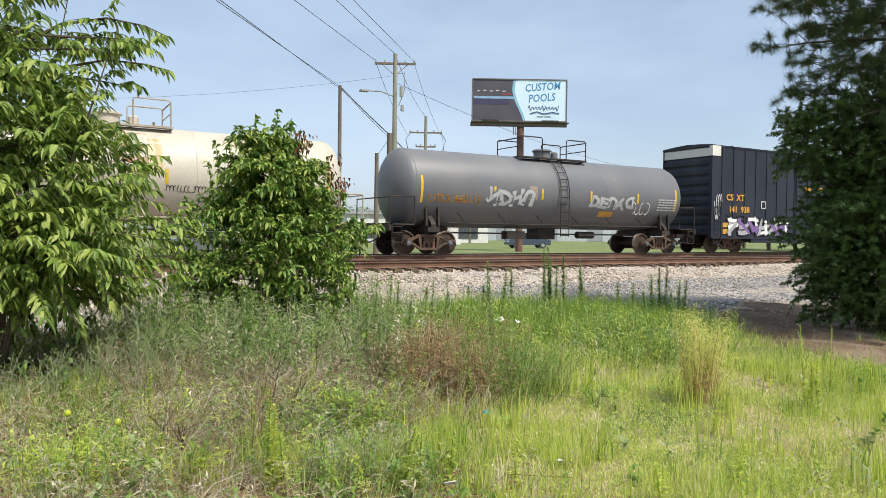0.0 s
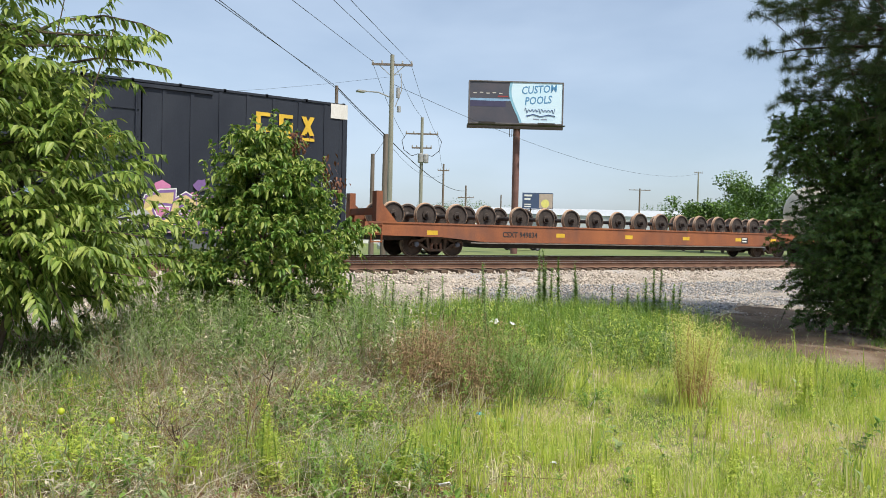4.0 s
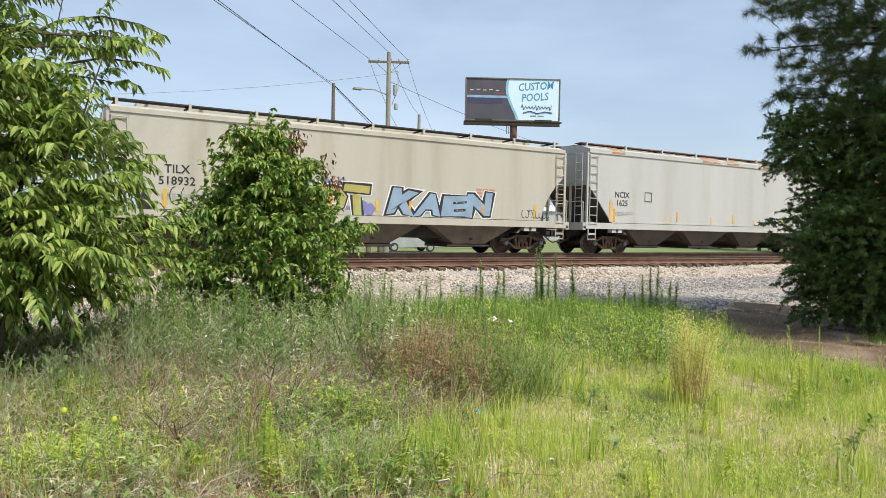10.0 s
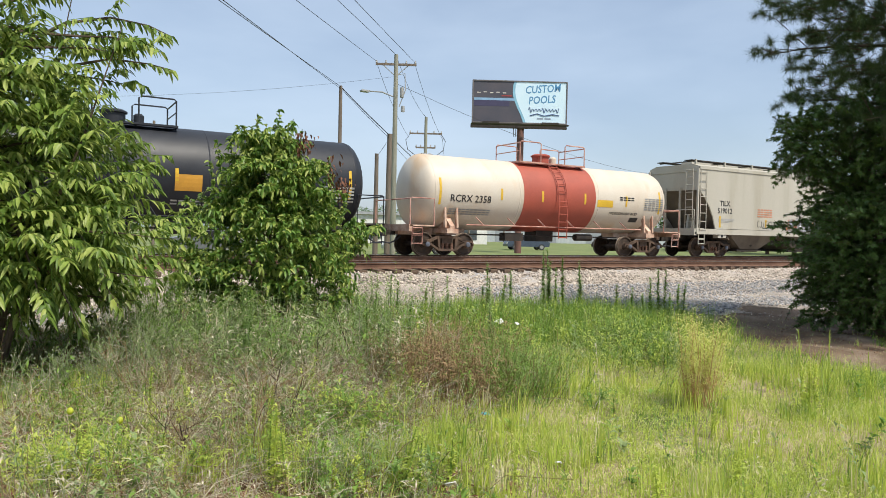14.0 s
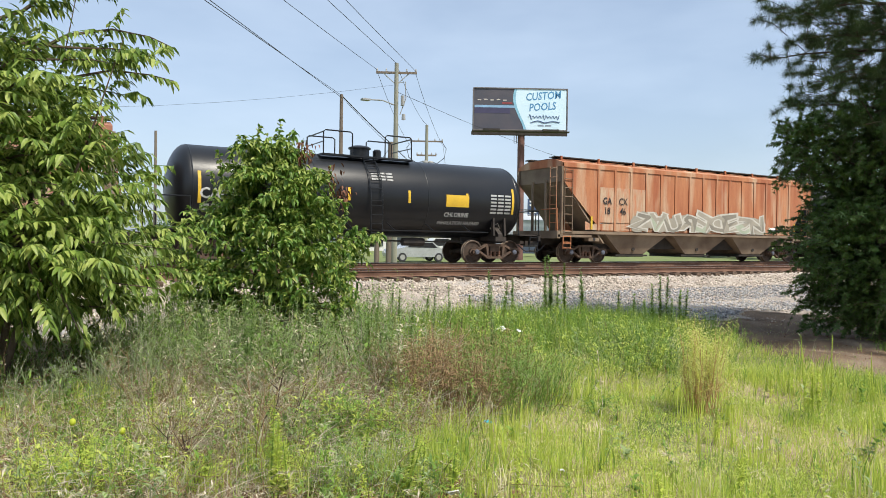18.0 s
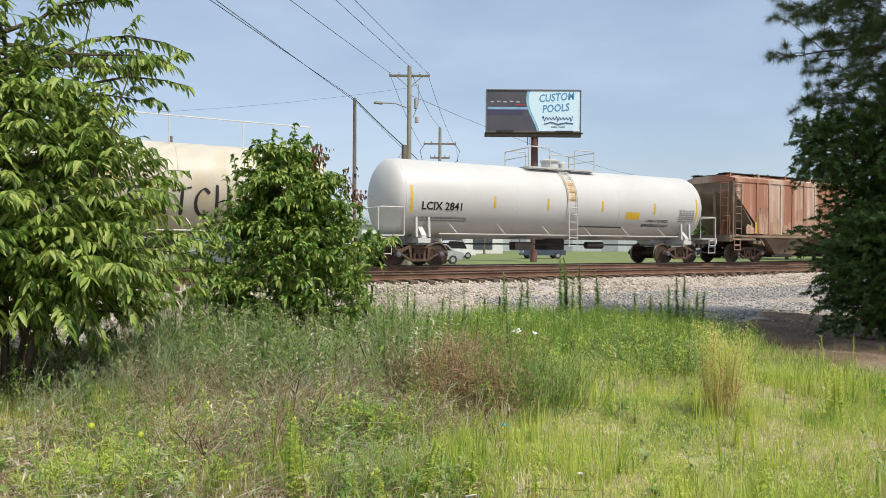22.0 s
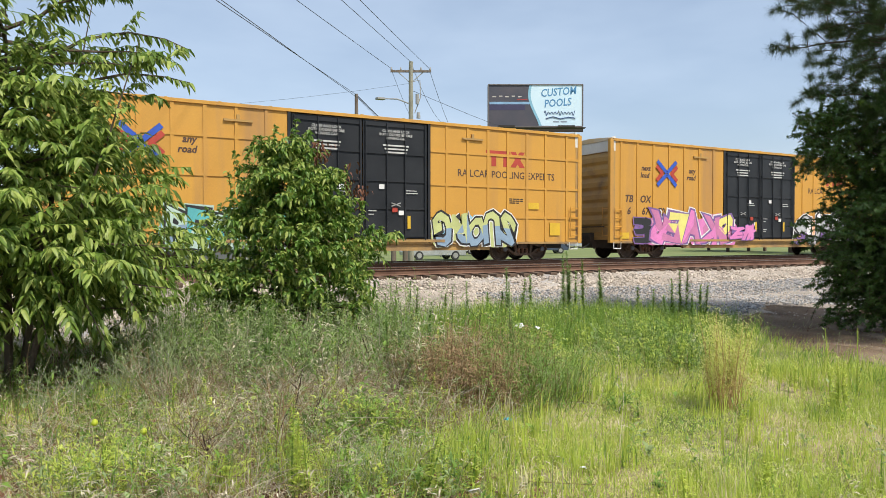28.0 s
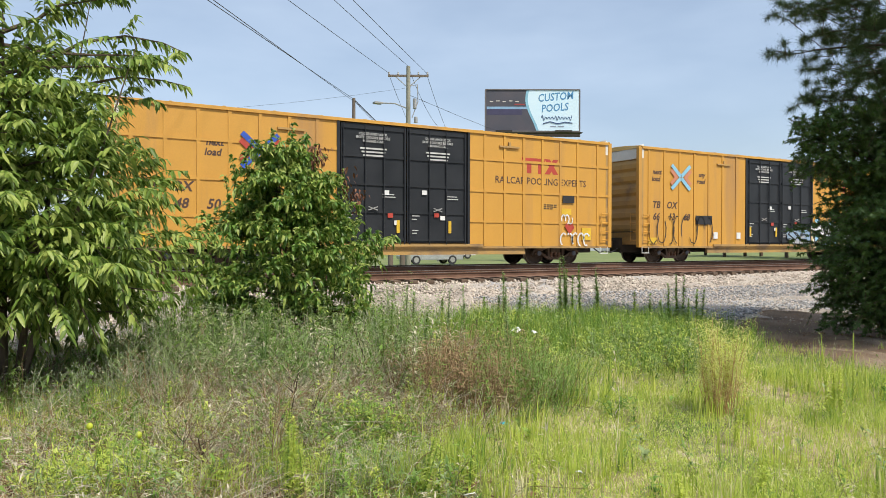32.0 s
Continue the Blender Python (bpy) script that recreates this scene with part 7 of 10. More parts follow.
def x_lcix(car, follow, wrap, rim):
    wrap(words(car, "LCIX 2841", -6.02, 2.22, 0, 0.40, black_ink, 0.008))
    print_block(car, -7.1, 1.8, 2.2, 0.05, 2, grey_ink, wrap)
    flat_rect(car, 3.0, 3.8, 1.95, 2.25, yellow_ink, follow)
    print_block(car, 0.6, 1.6, 2.4, 0.05, 1, black_ink, wrap)
    wrap(words(car, "CARBON DIOXIDE", 4.9, 1.9, 0, 0.16, black_ink, 0.003))
    wrap(words(car, "REFRIGERATED LIQUID", 4.9, 1.7, 0, 0.16, black_ink, 0.003))
    print_block(car, 6.2, 2.4, 1.0, 0.05, 6, grey_ink, wrap)
    flat_rect(car, -0.25, 0.25, 2.6, 3.7, streak_pale, follow, "rust_streak")


tank_car(-220.65, 18.25, 1.50, 2.55, tank_white, "clean white tank car with black lettering and white rails", x_lcix, tank_white, rail_mat=tank_white)


def x_cgtx(car, follow, wrap, rim):
    brush(car, "SUTCH", -4.25, -0.25, 1.55, 2.60, black_ink, follow, 0.135)
    brush(car, "SUTCH", 0.95, 4.15, 1.70, 2.50, black_ink, follow, 0.10)
    flat_rect(car, -0.75, -0.35, 1.6, 3.9, streak_pale, follow, "rust_streak")
    flat_rect(car, 0.35, 0.65, 2.4, 3.9, streak_pale, follow, "rust_streak")
    flat_rect(car, 1.3, 2.0, 1.65, 1.88, yellow_ink, follow)
    print_block(car, 5.6, 2.55, 1.0, 0.05, 7, grey_ink, wrap)
    for k, (a, b, zz) in enumerate(((-0.9, -0.45, 2.2), (-0.45, -0.25, 1.7), (0.25, 0.5, 2.0), (0.5, 0.95, 2.7))):
        flat_rect(car, a, b, zz, 3.95, (streak_pale, rust_light)[k % 2], follow, "rust_streak")
    print_block(car, 4.2, 1.9, 1.0, 0.05, 3, black_ink, wrap)
    wrap(words(car, "CGTX 55771", -5.72, 2.2, 0, 0.32, black_ink, 0.006))


tank_car(-238.3, 17.15, 1.50, 2.55, tank_ivory, "ivory tank car with black scrawled graffiti and a long top rail", x_cgtx, tank_ivory, "none", True, rail_mat=white_paint, band_mat=rust_light, ladder_mat=rust_light)


def x_prox(car, follow, wrap, rim):
    m = Mesh()
    for i in range(6):
        a = -6.4 + i * 0.53
        m.box(a, a + 0.10, -0.001, 0.001, 2.58, 2.98).box(a + 0.10, a + 0.46, -0.001, 0.001, 2.87, 2.98)
        m.box(a + 0.10, a + 0.46, -0.001, 0.001, 2.58, 2.69)
        if i != 3:
            m.box(a + 0.36, a + 0.46, -0.001, 0.001, 2.69, 2.87)
    wrap(part("painted_mark", m, slate_ink, car, "dark grey block mark"))
    wrap(words(car, "PROX 91628", -5.62, 2.22, 0, 0.34, grey_dark, 0.008))
    tag(car, -4.3, -3.2, 1.5, 1.9, 0, red_ink, 111, follow, 0.03)
    tag(car, 1.6, 3.1, 1.45, 1.85, 0, red_ink, 112, follow, 0.05)
    flat_rect(car, 1.7, 2.6, 2.2, 2.5, yellow_ink, follow)
    print_block(car, -6.4, 1.8, 1.6, 0.05, 3, grey_ink, wrap)
    print_block(car, 5.6, 2.6, 1.1, 0.06, 7, grey_ink, wrap)
    graffiti(car, -2.2, -0.4, 1.5, 1.9, 0, 4, [GREEN_PALE], GREEN_PALE, None, 113, follow)


tank_car(-255.5, 17.15, 1.50, 2.55, tank_ivory, "ivory tank car with a tan manway and small red tags", x_prox, tank_ivory, rail_mat=tank_ivory, band_mat=rust_light)


def x18(car, y):
    letter_piece(car, "REAKB", -7.5, -1.9, 0.62, 2.05, y, [(PINK_SPRAY, pink_ink), (lemon_ink, PINK_SPRAY), (pink_ink, PINK_SPRAY)], purple_ink, [PINK_SPRAY, pink_ink], white_ink, 121, wild=True, fat=0.06)
    graffiti(car, -8.3, -7.3, 0.65, 1.9, y, 1, [black_ink], purple_ink, None, 122)
    letter_piece(car, "SUBEDS", 2.7, 8.7, 0.58, 2.0, y, [(PALE_GREY, purple_ink), (white_ink, PALE_GREY)], black_ink, [peach_ink, FADED], white_ink, 123, wild=True, fat=0.05)
    graffiti(car, -2.2, -0.5, 0.8, 1.5, y - 0.05, 2, [pink_ink], purple_ink, None, 124)


def x19(car, y):
    letter_piece(car, "PESTOE", -6.35, -2.7, 0.52, 1.72, y, [(PALE_MINT, SLATE_BLUE), (teal_ink, PALE_MINT), (PALE_MINT, teal_ink), (GREEN_SPRAY, PALE_MINT)], black_ink, [black_ink, pale_blue, PALE_MINT], PALE_MINT, 131, fat=0.05)
    letter_piece(car, "GROUS", 2.8, 6.3, 0.58, 1.8, y, (LIME_PALE, SLATE_BLUE), black_ink, [LIME_PALE, pale_blue, LIME_PALE], white_ink, 132, wild=True, fat=0.05)


def x20(car, y):
    letter_piece(car, "DAKEN", 2.5, 7.4, 0.64, 1.85, y, [(white_ink, BUFF), (white_ink, white_ink)], black_ink, [SLATE_BLUE, pale_blue, SLATE_BLUE], None, 141, wild=True, blobs=((1.0, 0.2, 0.8), (1.1, 1.1, 0.7), (1.2, 0.9, 0.5), (0.1, 1.2, 0.4)), fat=0.04)
    tag(car, 3.6, 5.9, 2.0, 2.4, y, SLATE_BLUE, 142, None, 0.03)
    tag(car, 6.2, 7.4, 2.0, 2.45, y, black_ink, 145, None, 0.03)
    letter_piece(car, "SE", 0.7, 2.3, 0.85, 1.6, y - 0.02, (SLATE_BLUE, grey_ink), black_ink, SLATE_BLUE, None, 143, wild=True, fat=0.03)
    tag(car, -9.0, -5.0, 0.8, 2.15, y, black_ink, 144, None, 0.045, 8)
    part("sprayed_block", Mesh().box(-6.1, -5.0, y - 0.004, y, 1.75, 2.15), black_ink, car)
    for x in (-4.9, -3.3):
        part("paper_notice", Mesh().box(x, x + 0.28, y - 0.004, y, 1.1, 1.4), white_ink, car)


def x21(car, y):
    tag(car, 6.9, 8.4, 0.75, 1.3, y, white_ink, 151, None, 0.07, 5)
    tag(car, 6.95, 7.5, 1.65, 2.05, y, white_ink, 152, None, 0.05, 3)
    m = Mesh().add([(7.1, y - 0.006, 1.55), (7.35, y - 0.006, 1.25), (7.6, y - 0.006, 1.5), (7.5, y - 0.006, 1.68), (7.35, y - 0.006, 1.58), (7.2, y - 0.006, 1.7)], [(0, 1, 2, 3, 4, 5)])
    part("painted_heart", m, red_ink, car)
    part("marking_panel", Mesh().box(7.0, 7.6, y - 0.004, y, 2.5, 2.8), black_ink, car)


pooled_boxcar(-274.4, "6 67 70", ("TB OX", "", -7.2), "RAILCAR POOLING EXPERTS", (), (-6.32, 3.75), x18, "yellow boxcar with black doors and pink and white graffiti")
pooled_boxcar(-295.18, "64 22 56", ("TB OX", "", -7.8), "RAILCAR POOLING EXPERTS", (4.05, 2.85, 1.7), (-7.03, 3.72), x19, "yellow boxcar with black doors and green and teal graffiti")
pooled_boxcar(-316.07, "66 13 68", ("TB OX", "", -7.8), "Railcar Pooling Experts", (), (-7.04, 3.85), x20, "yellow boxcar with black doors, faded emblem and blue-white graffiti", False)
pooled_boxcar(-336.87, "66 48 50", ("TB OX", "", -8.0), "RAILCAR POOLING EXPERTS", (4.05, 2.85, 1.7), (-5.20, 3.80), x21, "yellow boxcar with black doors and a bright emblem")


def motions():
    for ob, x, y, z in MOVERS:
        q = ob.matrix_basis.to_3x3().to_4x4()
        walk(ob, [(t, pose(x + SPEED * t, y, z) @ q) for t in (0, 8, 16, 24, 32)])
    for w, local, x in SPINNERS:
        # turning while the axle is on the stretch before the camera
        t0, t1 = max((-2 - x) / SPEED, 0), min((42 - x) / SPEED, 32)
        if t1 <= t0:
            t0, t1 = 0.0, 0.0
        f0, f1 = math.ceil(t0 * FPS), math.floor(t1 * FPS)
        rows, turn = [], 0.0
        if f0 > 0:
            rows.append((0, pose(local, 0, 0.46)))
        for k in range(f0, f1 + 1, 1):
            turn = math.degrees(SPEED * (k - f0) / FPS / 0.46)
            rows.append((k / FPS, pose(local, 0, 0.46, 0, turn % 360, 0)))
        if f1 < 32 * FPS:
            rows.append((32, pose(local, 0, 0.46, 0, turn % 360, 0)))
        if len(rows) > 1:
            walk(w, rows)

# ---- plants ----
def leaf_swarm(name, at, way, up, length, width, mats, index=None, droop=0.25, fold=0.25):
    """Leaves as folded, drooping blades: at, way (along the leaf) and up are arrays."""
    at, way, up = (np.asarray(a, float) for a in (at, way, up))
    way /= np.linalg.norm(way, axis=1, keepdims=True) + 1e-9
    side = np.cross(way, up)
    side /= np.linalg.norm(side, axis=1, keepdims=True) + 1e-9
    nor = np.cross(side, way)
    L, W = np.asarray(length)[:, None], np.asarray(width)[:, None]
    down = np.array([0, 0, -1.0])
    p0 = at
    p1 = at + way * L * 0.45 + nor * 0.04 * L
    p2 = at + way * L + down * L * droop
    a = at + way * L * 0.38 + side * W * 0.5 + nor * W * fold
    b = at + way * L * 0.38 - side * W * 0.5 + nor * W * fold
    v = np.stack([p0, a, p1, b, p2], 1)
    n = len(at)
    f = np.array([(0, 1, 2), (0, 2, 3), (1, 4, 2), (2, 4, 3)])[None] + (np.arange(n) * 5)[:, None, None]
    idx = None if index is None else np.repeat(np.asarray(index), 4)
    return swarm(name, v, f, mats, idx)


def oval_swarm(name, at, way, up, length, width, mats, index=None, droop=0.25, fold=0.15):
    """Oval, arching leaves with a folded midrib."""
    at, way, up = (np.asarray(a, float) for a in (at, way, up))
    way /= np.linalg.norm(way, axis=1, keepdims=True) + 1e-9
    side = np.cross(way, up)
    side /= np.linalg.norm(side, axis=1, keepdims=True) + 1e-9
    nor = np.cross(side, way)
    L, W = np.asarray(length)[:, None], np.asarray(width)[:, None]
    down = np.array([0, 0, -1.0])
    m1 = at + way * L * 0.30 + nor * 0.05 * L
    m2 = at + way * L * 0.68 + down * L * droop * 0.35
    rows = [at, m1 + side * W * 0.46 + nor * W * fold, m1, m1 - side * W * 0.46 + nor * W * fold,
            m2 + side * W * 0.40 + nor * W * fold, m2, m2 - side * W * 0.40 + nor * W * fold, at + way * L * 0.98 + down * L * droop]
    v = np.stack(rows, 1)
    f = np.array([(0, 1, 2), (0, 2, 3), (1, 4, 5), (1, 5, 2), (2, 5, 6), (2, 6, 3), (4, 7, 5), (5, 7, 6)])[None] + (np.arange(len(at)) * 8)[:, None, None]
    return swarm(name, v, f, mats, None if index is None else np.repeat(np.asarray(index), 8))


def star_swarm(name, at, way, up, size, mats):
    """Five-pointed leaves, slightly cupped."""
    at, way, up = (np.asarray(a, float) for a in (at, way, up))
    way /= np.linalg.norm(way, axis=1, keepdims=True) + 1e-9
    side = np.cross(way, up)
    side /= np.linalg.norm(side, axis=1, keepdims=True) + 1e-9
    nor = np.cross(side, way)
    S = np.asarray(size)[:, None]
    cols = [at]
    for ang, rad in ((-2.0, 0.75), (-1.45, 0.3), (-1.0, 0.95), (-0.5, 0.38), (0, 1.1), (0.5, 0.38), (1.0, 0.95), (1.45, 0.3), (2.0, 0.75)):
        cols.append(at + (way * math.cos(ang) + side * math.sin(ang)) * S * rad * 0.6 + nor * S * (0.10 if rad > 0.5 else 0.0) * -1)
    v = np.stack(cols, 1)
    f = np.array([(0, i, i + 1) for i in range(1, 9)])[None] + (np.arange(len(at)) * 10)[:, None, None]
    return swarm(name, v, f, mats)


def blade_swarm(name, x, y, z, h, w, lean, mats, r, index=None):
    """Grass blades: a quad and a tip each, bent over by lean."""
    n = len(x)
    a = r.uniform(0, 6.283, n)
    b = r.uniform(0, 6.283, n)
    base = np.stack([x, y, z], 1)
    side = np.stack([np.cos(a), np.sin(a), np.zeros(n)], 1) * (w / 2)[:, None]
    bend = np.stack([np.cos(b), np.sin(b), np.zeros(n)], 1) * (lean * h)[:, None]
    zz = np.zeros((n, 3))
    zz[:, 2] = h
    mid = base + zz * 0.55 + bend * 0.3
    tip = base + zz * (1 - 0.25 * lean)[:, None] + bend
    v = np.stack([base - side, base + side, mid - side * 0.75, mid + side * 0.75, tip], 1)
    f = np.array([(0, 1, 3), (0, 3, 2), (2, 3, 4)])[None] + (np.arange(n) * 5)[:, None, None]
    return swarm(name, v, f, mats, None if index is None else np.repeat(np.asarray(index), 3))


def stem_swarm(name, pts, width, mats, index=None):
    """Thin stems: pts is (n, k, 3); each a strip of crossed ribbons."""
    pts = np.asarray(pts, float)
    n, k, _ = pts.shape
    d = pts[:, -1] - pts[:, 0]
    d /= np.linalg.norm(d, axis=1, keepdims=True) + 1e-9
    ref = np.tile(np.array([0.3, 0.9, 0.2]), (n, 1))
    s1 = np.cross(d, ref)
    s1 /= np.linalg.norm(s1, axis=1, keepdims=True) + 1e-9
    s2 = np.cross(d, s1)
    taper = np.linspace(1, 0.35, k)[None, :, None] * (np.asarray(width) / 2)[:, None, None]
    tri = []
    rings = [pts + s1[:, None] * taper, pts - s1[:, None] * taper * 0.5 + s2[:, None] * taper * 0.87, pts - s1[:, None] * taper * 0.5 - s2[:, None] * taper * 0.87]
    v = np.stack(rings, 2).reshape(n, k * 3, 3)
    for i in range(k - 1):
        for j in range(3):
            a, b = i * 3 + j, i * 3 + (j + 1) % 3
            tri += [(a, b, b + 3), (a, b + 3, a + 3)]
    f = np.array(tri)[None] + (np.arange(n) * k * 3)[:, None, None]
    return swarm(name, v, f, mats, None if index is None else np.repeat(np.asarray(index), len(tri)))


def unit(r, n):
    v = r.normal(size=(n, 3))
    return v / np.linalg.norm(v, axis=1, keepdims=True)


GRASS_A = leafy("grass_fresh", (0.37, 0.48, 0.06), (0.62, 0.68, 0.17), 0.55, 0.45)
GRASS_B = leafy("grass_straw", (0.58, 0.53, 0.25), (0.76, 0.70, 0.42), 0.7, 0.4)
GRASS_C = leafy("grass_deep", (0.16, 0.28, 0.04), (0.30, 0.44, 0.09), 0.55, 0.4)
DRY_A = leafy("dry_stem_grey", (0.35, 0.30, 0.215), (0.66, 0.59, 0.44), 0.9, 0.15)
DRY_B = leafy("dry_stem_brown", (0.17, 0.105, 0.05), (0.35, 0.24, 0.12), 0.9, 0.15)
WEED_A = leafy("weed_green", (0.11, 0.21, 0.03), (0.23, 0.36, 0.07), 0.55, 0.4)
WEED_B = leafy("weed_grey_green", (0.175, 0.245, 0.095), (0.36, 0.43, 0.195), 0.7, 0.3)
WEED_Y = leafy("weed_yellow_green", (0.44, 0.55, 0.07), (0.68, 0.70, 0.18), 0.6, 0.45)
TREE_A = leafy("peach_leaf", (0.070, 0.130, 0.018), (0.165, 0.250, 0.040), 0.46, 0.33, 0.35)
TREE_L = leafy("peach_leaf_light", (0.215, 0.310, 0.055), (0.40, 0.46, 0.125), 0.46, 0.38, 0.35)
BUSH_A = leafy("bush_leaf", (0.060, 0.135, 0.018), (0.155, 0.265, 0.045), 0.42, 0.32, 0.4)
BUSH_D = leafy("bush_dead_leaf", (0.10, 0.04, 0.025), (0.22, 0.10, 0.055), 0.8, 0.1)
GUM = leafy("gum_leaf", (0.045, 0.095, 0.020), (0.115, 0.19, 0.045), 0.45, 0.22)
HORSE = leafy("horseweed_green", (0.16, 0.27, 0.06), (0.30, 0.42, 0.13), 0.55, 0.35)
PALE_BLADE = leafy("pale_blade", (0.36, 0.40, 0.26), (0.58, 0.60, 0.44), 0.7, 0.3)
RUSSET = leafy("russet_stem", (0.19, 0.12, 0.06), (0.44, 0.30, 0.165), 0.9, 0.15)
NEEDLE = leafy("pine_needle", (0.06, 0.105, 0.04), (0.14, 0.20, 0.075), 0.55, 0.15)


def edge_y(x):
    """Where the growth stops and the gravel begins."""
    return 12.5 + 0.35 * np.sin(x * 0.8) + 0.25 * np.sin(x * 2.1 + 1) - np.clip((x - 9.5) * 0.75, 0, 4.2)


BARE_LINE = [(15.2, 9.6, 1.3), (12.2, 7.9, 1.45), (10.7, 6.6, 1.15), (10.3, 5.0, 0.9), (10.0, 3.4, 0.9)]


def bare(x, y):
    """The trodden dirt strip under the pine: 0 to 1."""
    x, y = np.asarray(x, float), np.asarray(y, float)
    best = np.full(np.shape(x), -9.0)
    for (x0, y0, w0), (x1, y1, w1) in zip(BARE_LINE, BARE_LINE[1:]):
        dx, dy = x1 - x0, y1 - y0
        g = np.clip(((x - x0) * dx + (y - y0) * dy) / (dx * dx + dy * dy), 0, 1)
        best = np.maximum(best, w0 + (w1 - w0) * g - np.hypot(x - x0 - g * dx, y - y0 - g * dy))
    best = best + 0.18 * np.sin(x * 3.3 + y) * np.sin(y * 2.9 - x)
    return np.clip(0.5 + best * 1.6, 0, 1)


DEAD_PATCHES = [(1.3, 5.7, 0.55), (2.2, 6.6, 0.7), (3.5, 6.9, 0.6), (2.8, 5.3, 0.4), (0.9, 4.5, 0.45), (4.1, 6.3, 0.55), (1.7, 8.1, 0.5), (1.2, 7.4, 0.4)]


def dry_zone(x, y):
    """Where the dead brush lies: 0 to 1."""
    best = 0 * x
    for px, py, pr in DEAD_PATCHES:
        best = np.maximum(best, np.exp(-((x - px) ** 2 + (y - py) ** 2) / pr ** 2))
    return best


def thicket(x, y):
    """Where the tall mixed weeds stand, left of the mown-looking grass: 0 to 1."""
    edge = 2.3 + 0.42 * (y - 4) + 0.3 * np.sin(y * 2.3)
    return np.clip((edge - x) * 1.3 + 0.5, 0, 1) * (1 - 0.75 * np.exp(-((x - 0.1) / 0.75) ** 4 - ((y - 7.9) / 1.3) ** 4))


def spread(r, n, near=2.6, far=15.0):
    """Places over the growth in front of the camera, thinning with distance."""
    d = near + (far - near) * r.rand(n) ** 1.15
    a = np.radians(r.uniform(-22, 82, n))
    x, y = d * np.sin(a), d * np.cos(a)
    ok = (y < edge_y(x)) & (r.rand(n) > bare(x, y) * 0.97)
    return x[ok], y[ok]


def up_at(x, y):
    k = np.clip((14 - y) / 3, 0, 1)
    return (0.05 * np.sin(x * 0.9 + 1.3) * np.sin(y * 0.7) + 0.03 * np.sin(x * 2.3 + y * 1.7)) * k - 0.03


r = np.random.RandomState(11)
x, y = spread(r, 400000)
dz, tk = np.clip(dry_zone(x, y), 0, 1), thicket(x, y)
patch = 0.5 + 0.3 * np.sin(x * 1.7 + 2 * np.sin(y * 0.9)) * np.sin(y * 1.9 + x * 0.6) + 0.2 * np.sin(x * 5.3 + y * 2.2) * np.sin(y * 6.1 - x * 1.4)
keep = (r.rand(len(x)) > np.maximum(dz * 0.8, tk * 0.85)) & (r.rand(len(x)) < 0.55 + 1.0 * patch)
x, y, dz, tk, patch = x[keep], y[keep], dz[keep], tk[keep], patch[keep]
h = r.uniform(0.03, 0.12, len(x)) * (0.5 + 1.0 * patch) * (1 + 0.6 * np.clip((y - 7) / 4, 0, 1))
kind = np.where(r.rand(len(x)) < 0.52 - 0.45 * patch, 1, np.where(y > 7.5 + r.normal(0, 1.2, len(x)), 2, np.where(r.rand(len(x)) < 0.07, 2, 0)))
tagged(new("grass", blade_swarm("grass", x, y, up_at(x, y), h, r.uniform(0.003, 0.008, len(x)), np.where(kind == 1, r.uniform(0.6, 1.9, len(x)), r.uniform(0.1, 1.0, len(x))), [GRASS_A, GRASS_B, GRASS_C], r, kind)), "uneven sunlit grass, green mixed with straw", "grass", "", "stuff")

# thinner grass all round the place where the camera stands
x, y = r.uniform(-16, 22, 60000), r.uniform(-14, 9, 60000)
d, a = np.hypot(x, y), np.degrees(np.arctan2(x, y))
ok = ~((d > 2.6) & (d < 15) & (a > -22) & (a < 82)) & (r.rand(60000) < 0.75) & (d > 0.3)
x, y = x[ok], y[ok]
n = len(x)
tagged(new("grass", blade_swarm("grass", x, y, up_at(x, y), r.uniform(0.04, 0.14, n), r.uniform(0.008, 0.016, n), r.uniform(0.1, 1.2, n), [GRASS_A, GRASS_B, GRASS_C], r, r.choice(3, n, p=[0.45, 0.3, 0.25]))), "uneven grass, green mixed with straw", "grass", "", "stuff")

# small-leaved ground cover
x, y = spread(r, 90000, 2.6, 11)
ok = (thicket(x, y) < 0.6) & (np.sin(x * 2.6 + 1.5 * np.sin(y * 1.7)) * np.sin(y * 2.2 + x * 0.8) > r.uniform(-0.9, 0.8, len(x)))
x, y = x[ok], y[ok]
n = len(x)
w = unit(r, n)
w[:, 2] = np.abs(w[:, 2]) * 0.6
tagged(new("ground_cover", leaf_swarm("ground_cover", np.stack([x, y, up_at(x, y) + r.uniform(0.005, 0.09, n)], 1), w, np.tile([0, 0, 1.0], (n, 1)), r.uniform(0.015, 0.045, n), r.uniform(0.008, 0.018, n), [GRASS_A, WEED_Y, GRASS_C], r.choice(3, n, p=[0.45, 0.35, 0.2]))), "tiny yellow-green ground-cover leaves", "weeds", "", "stuff")

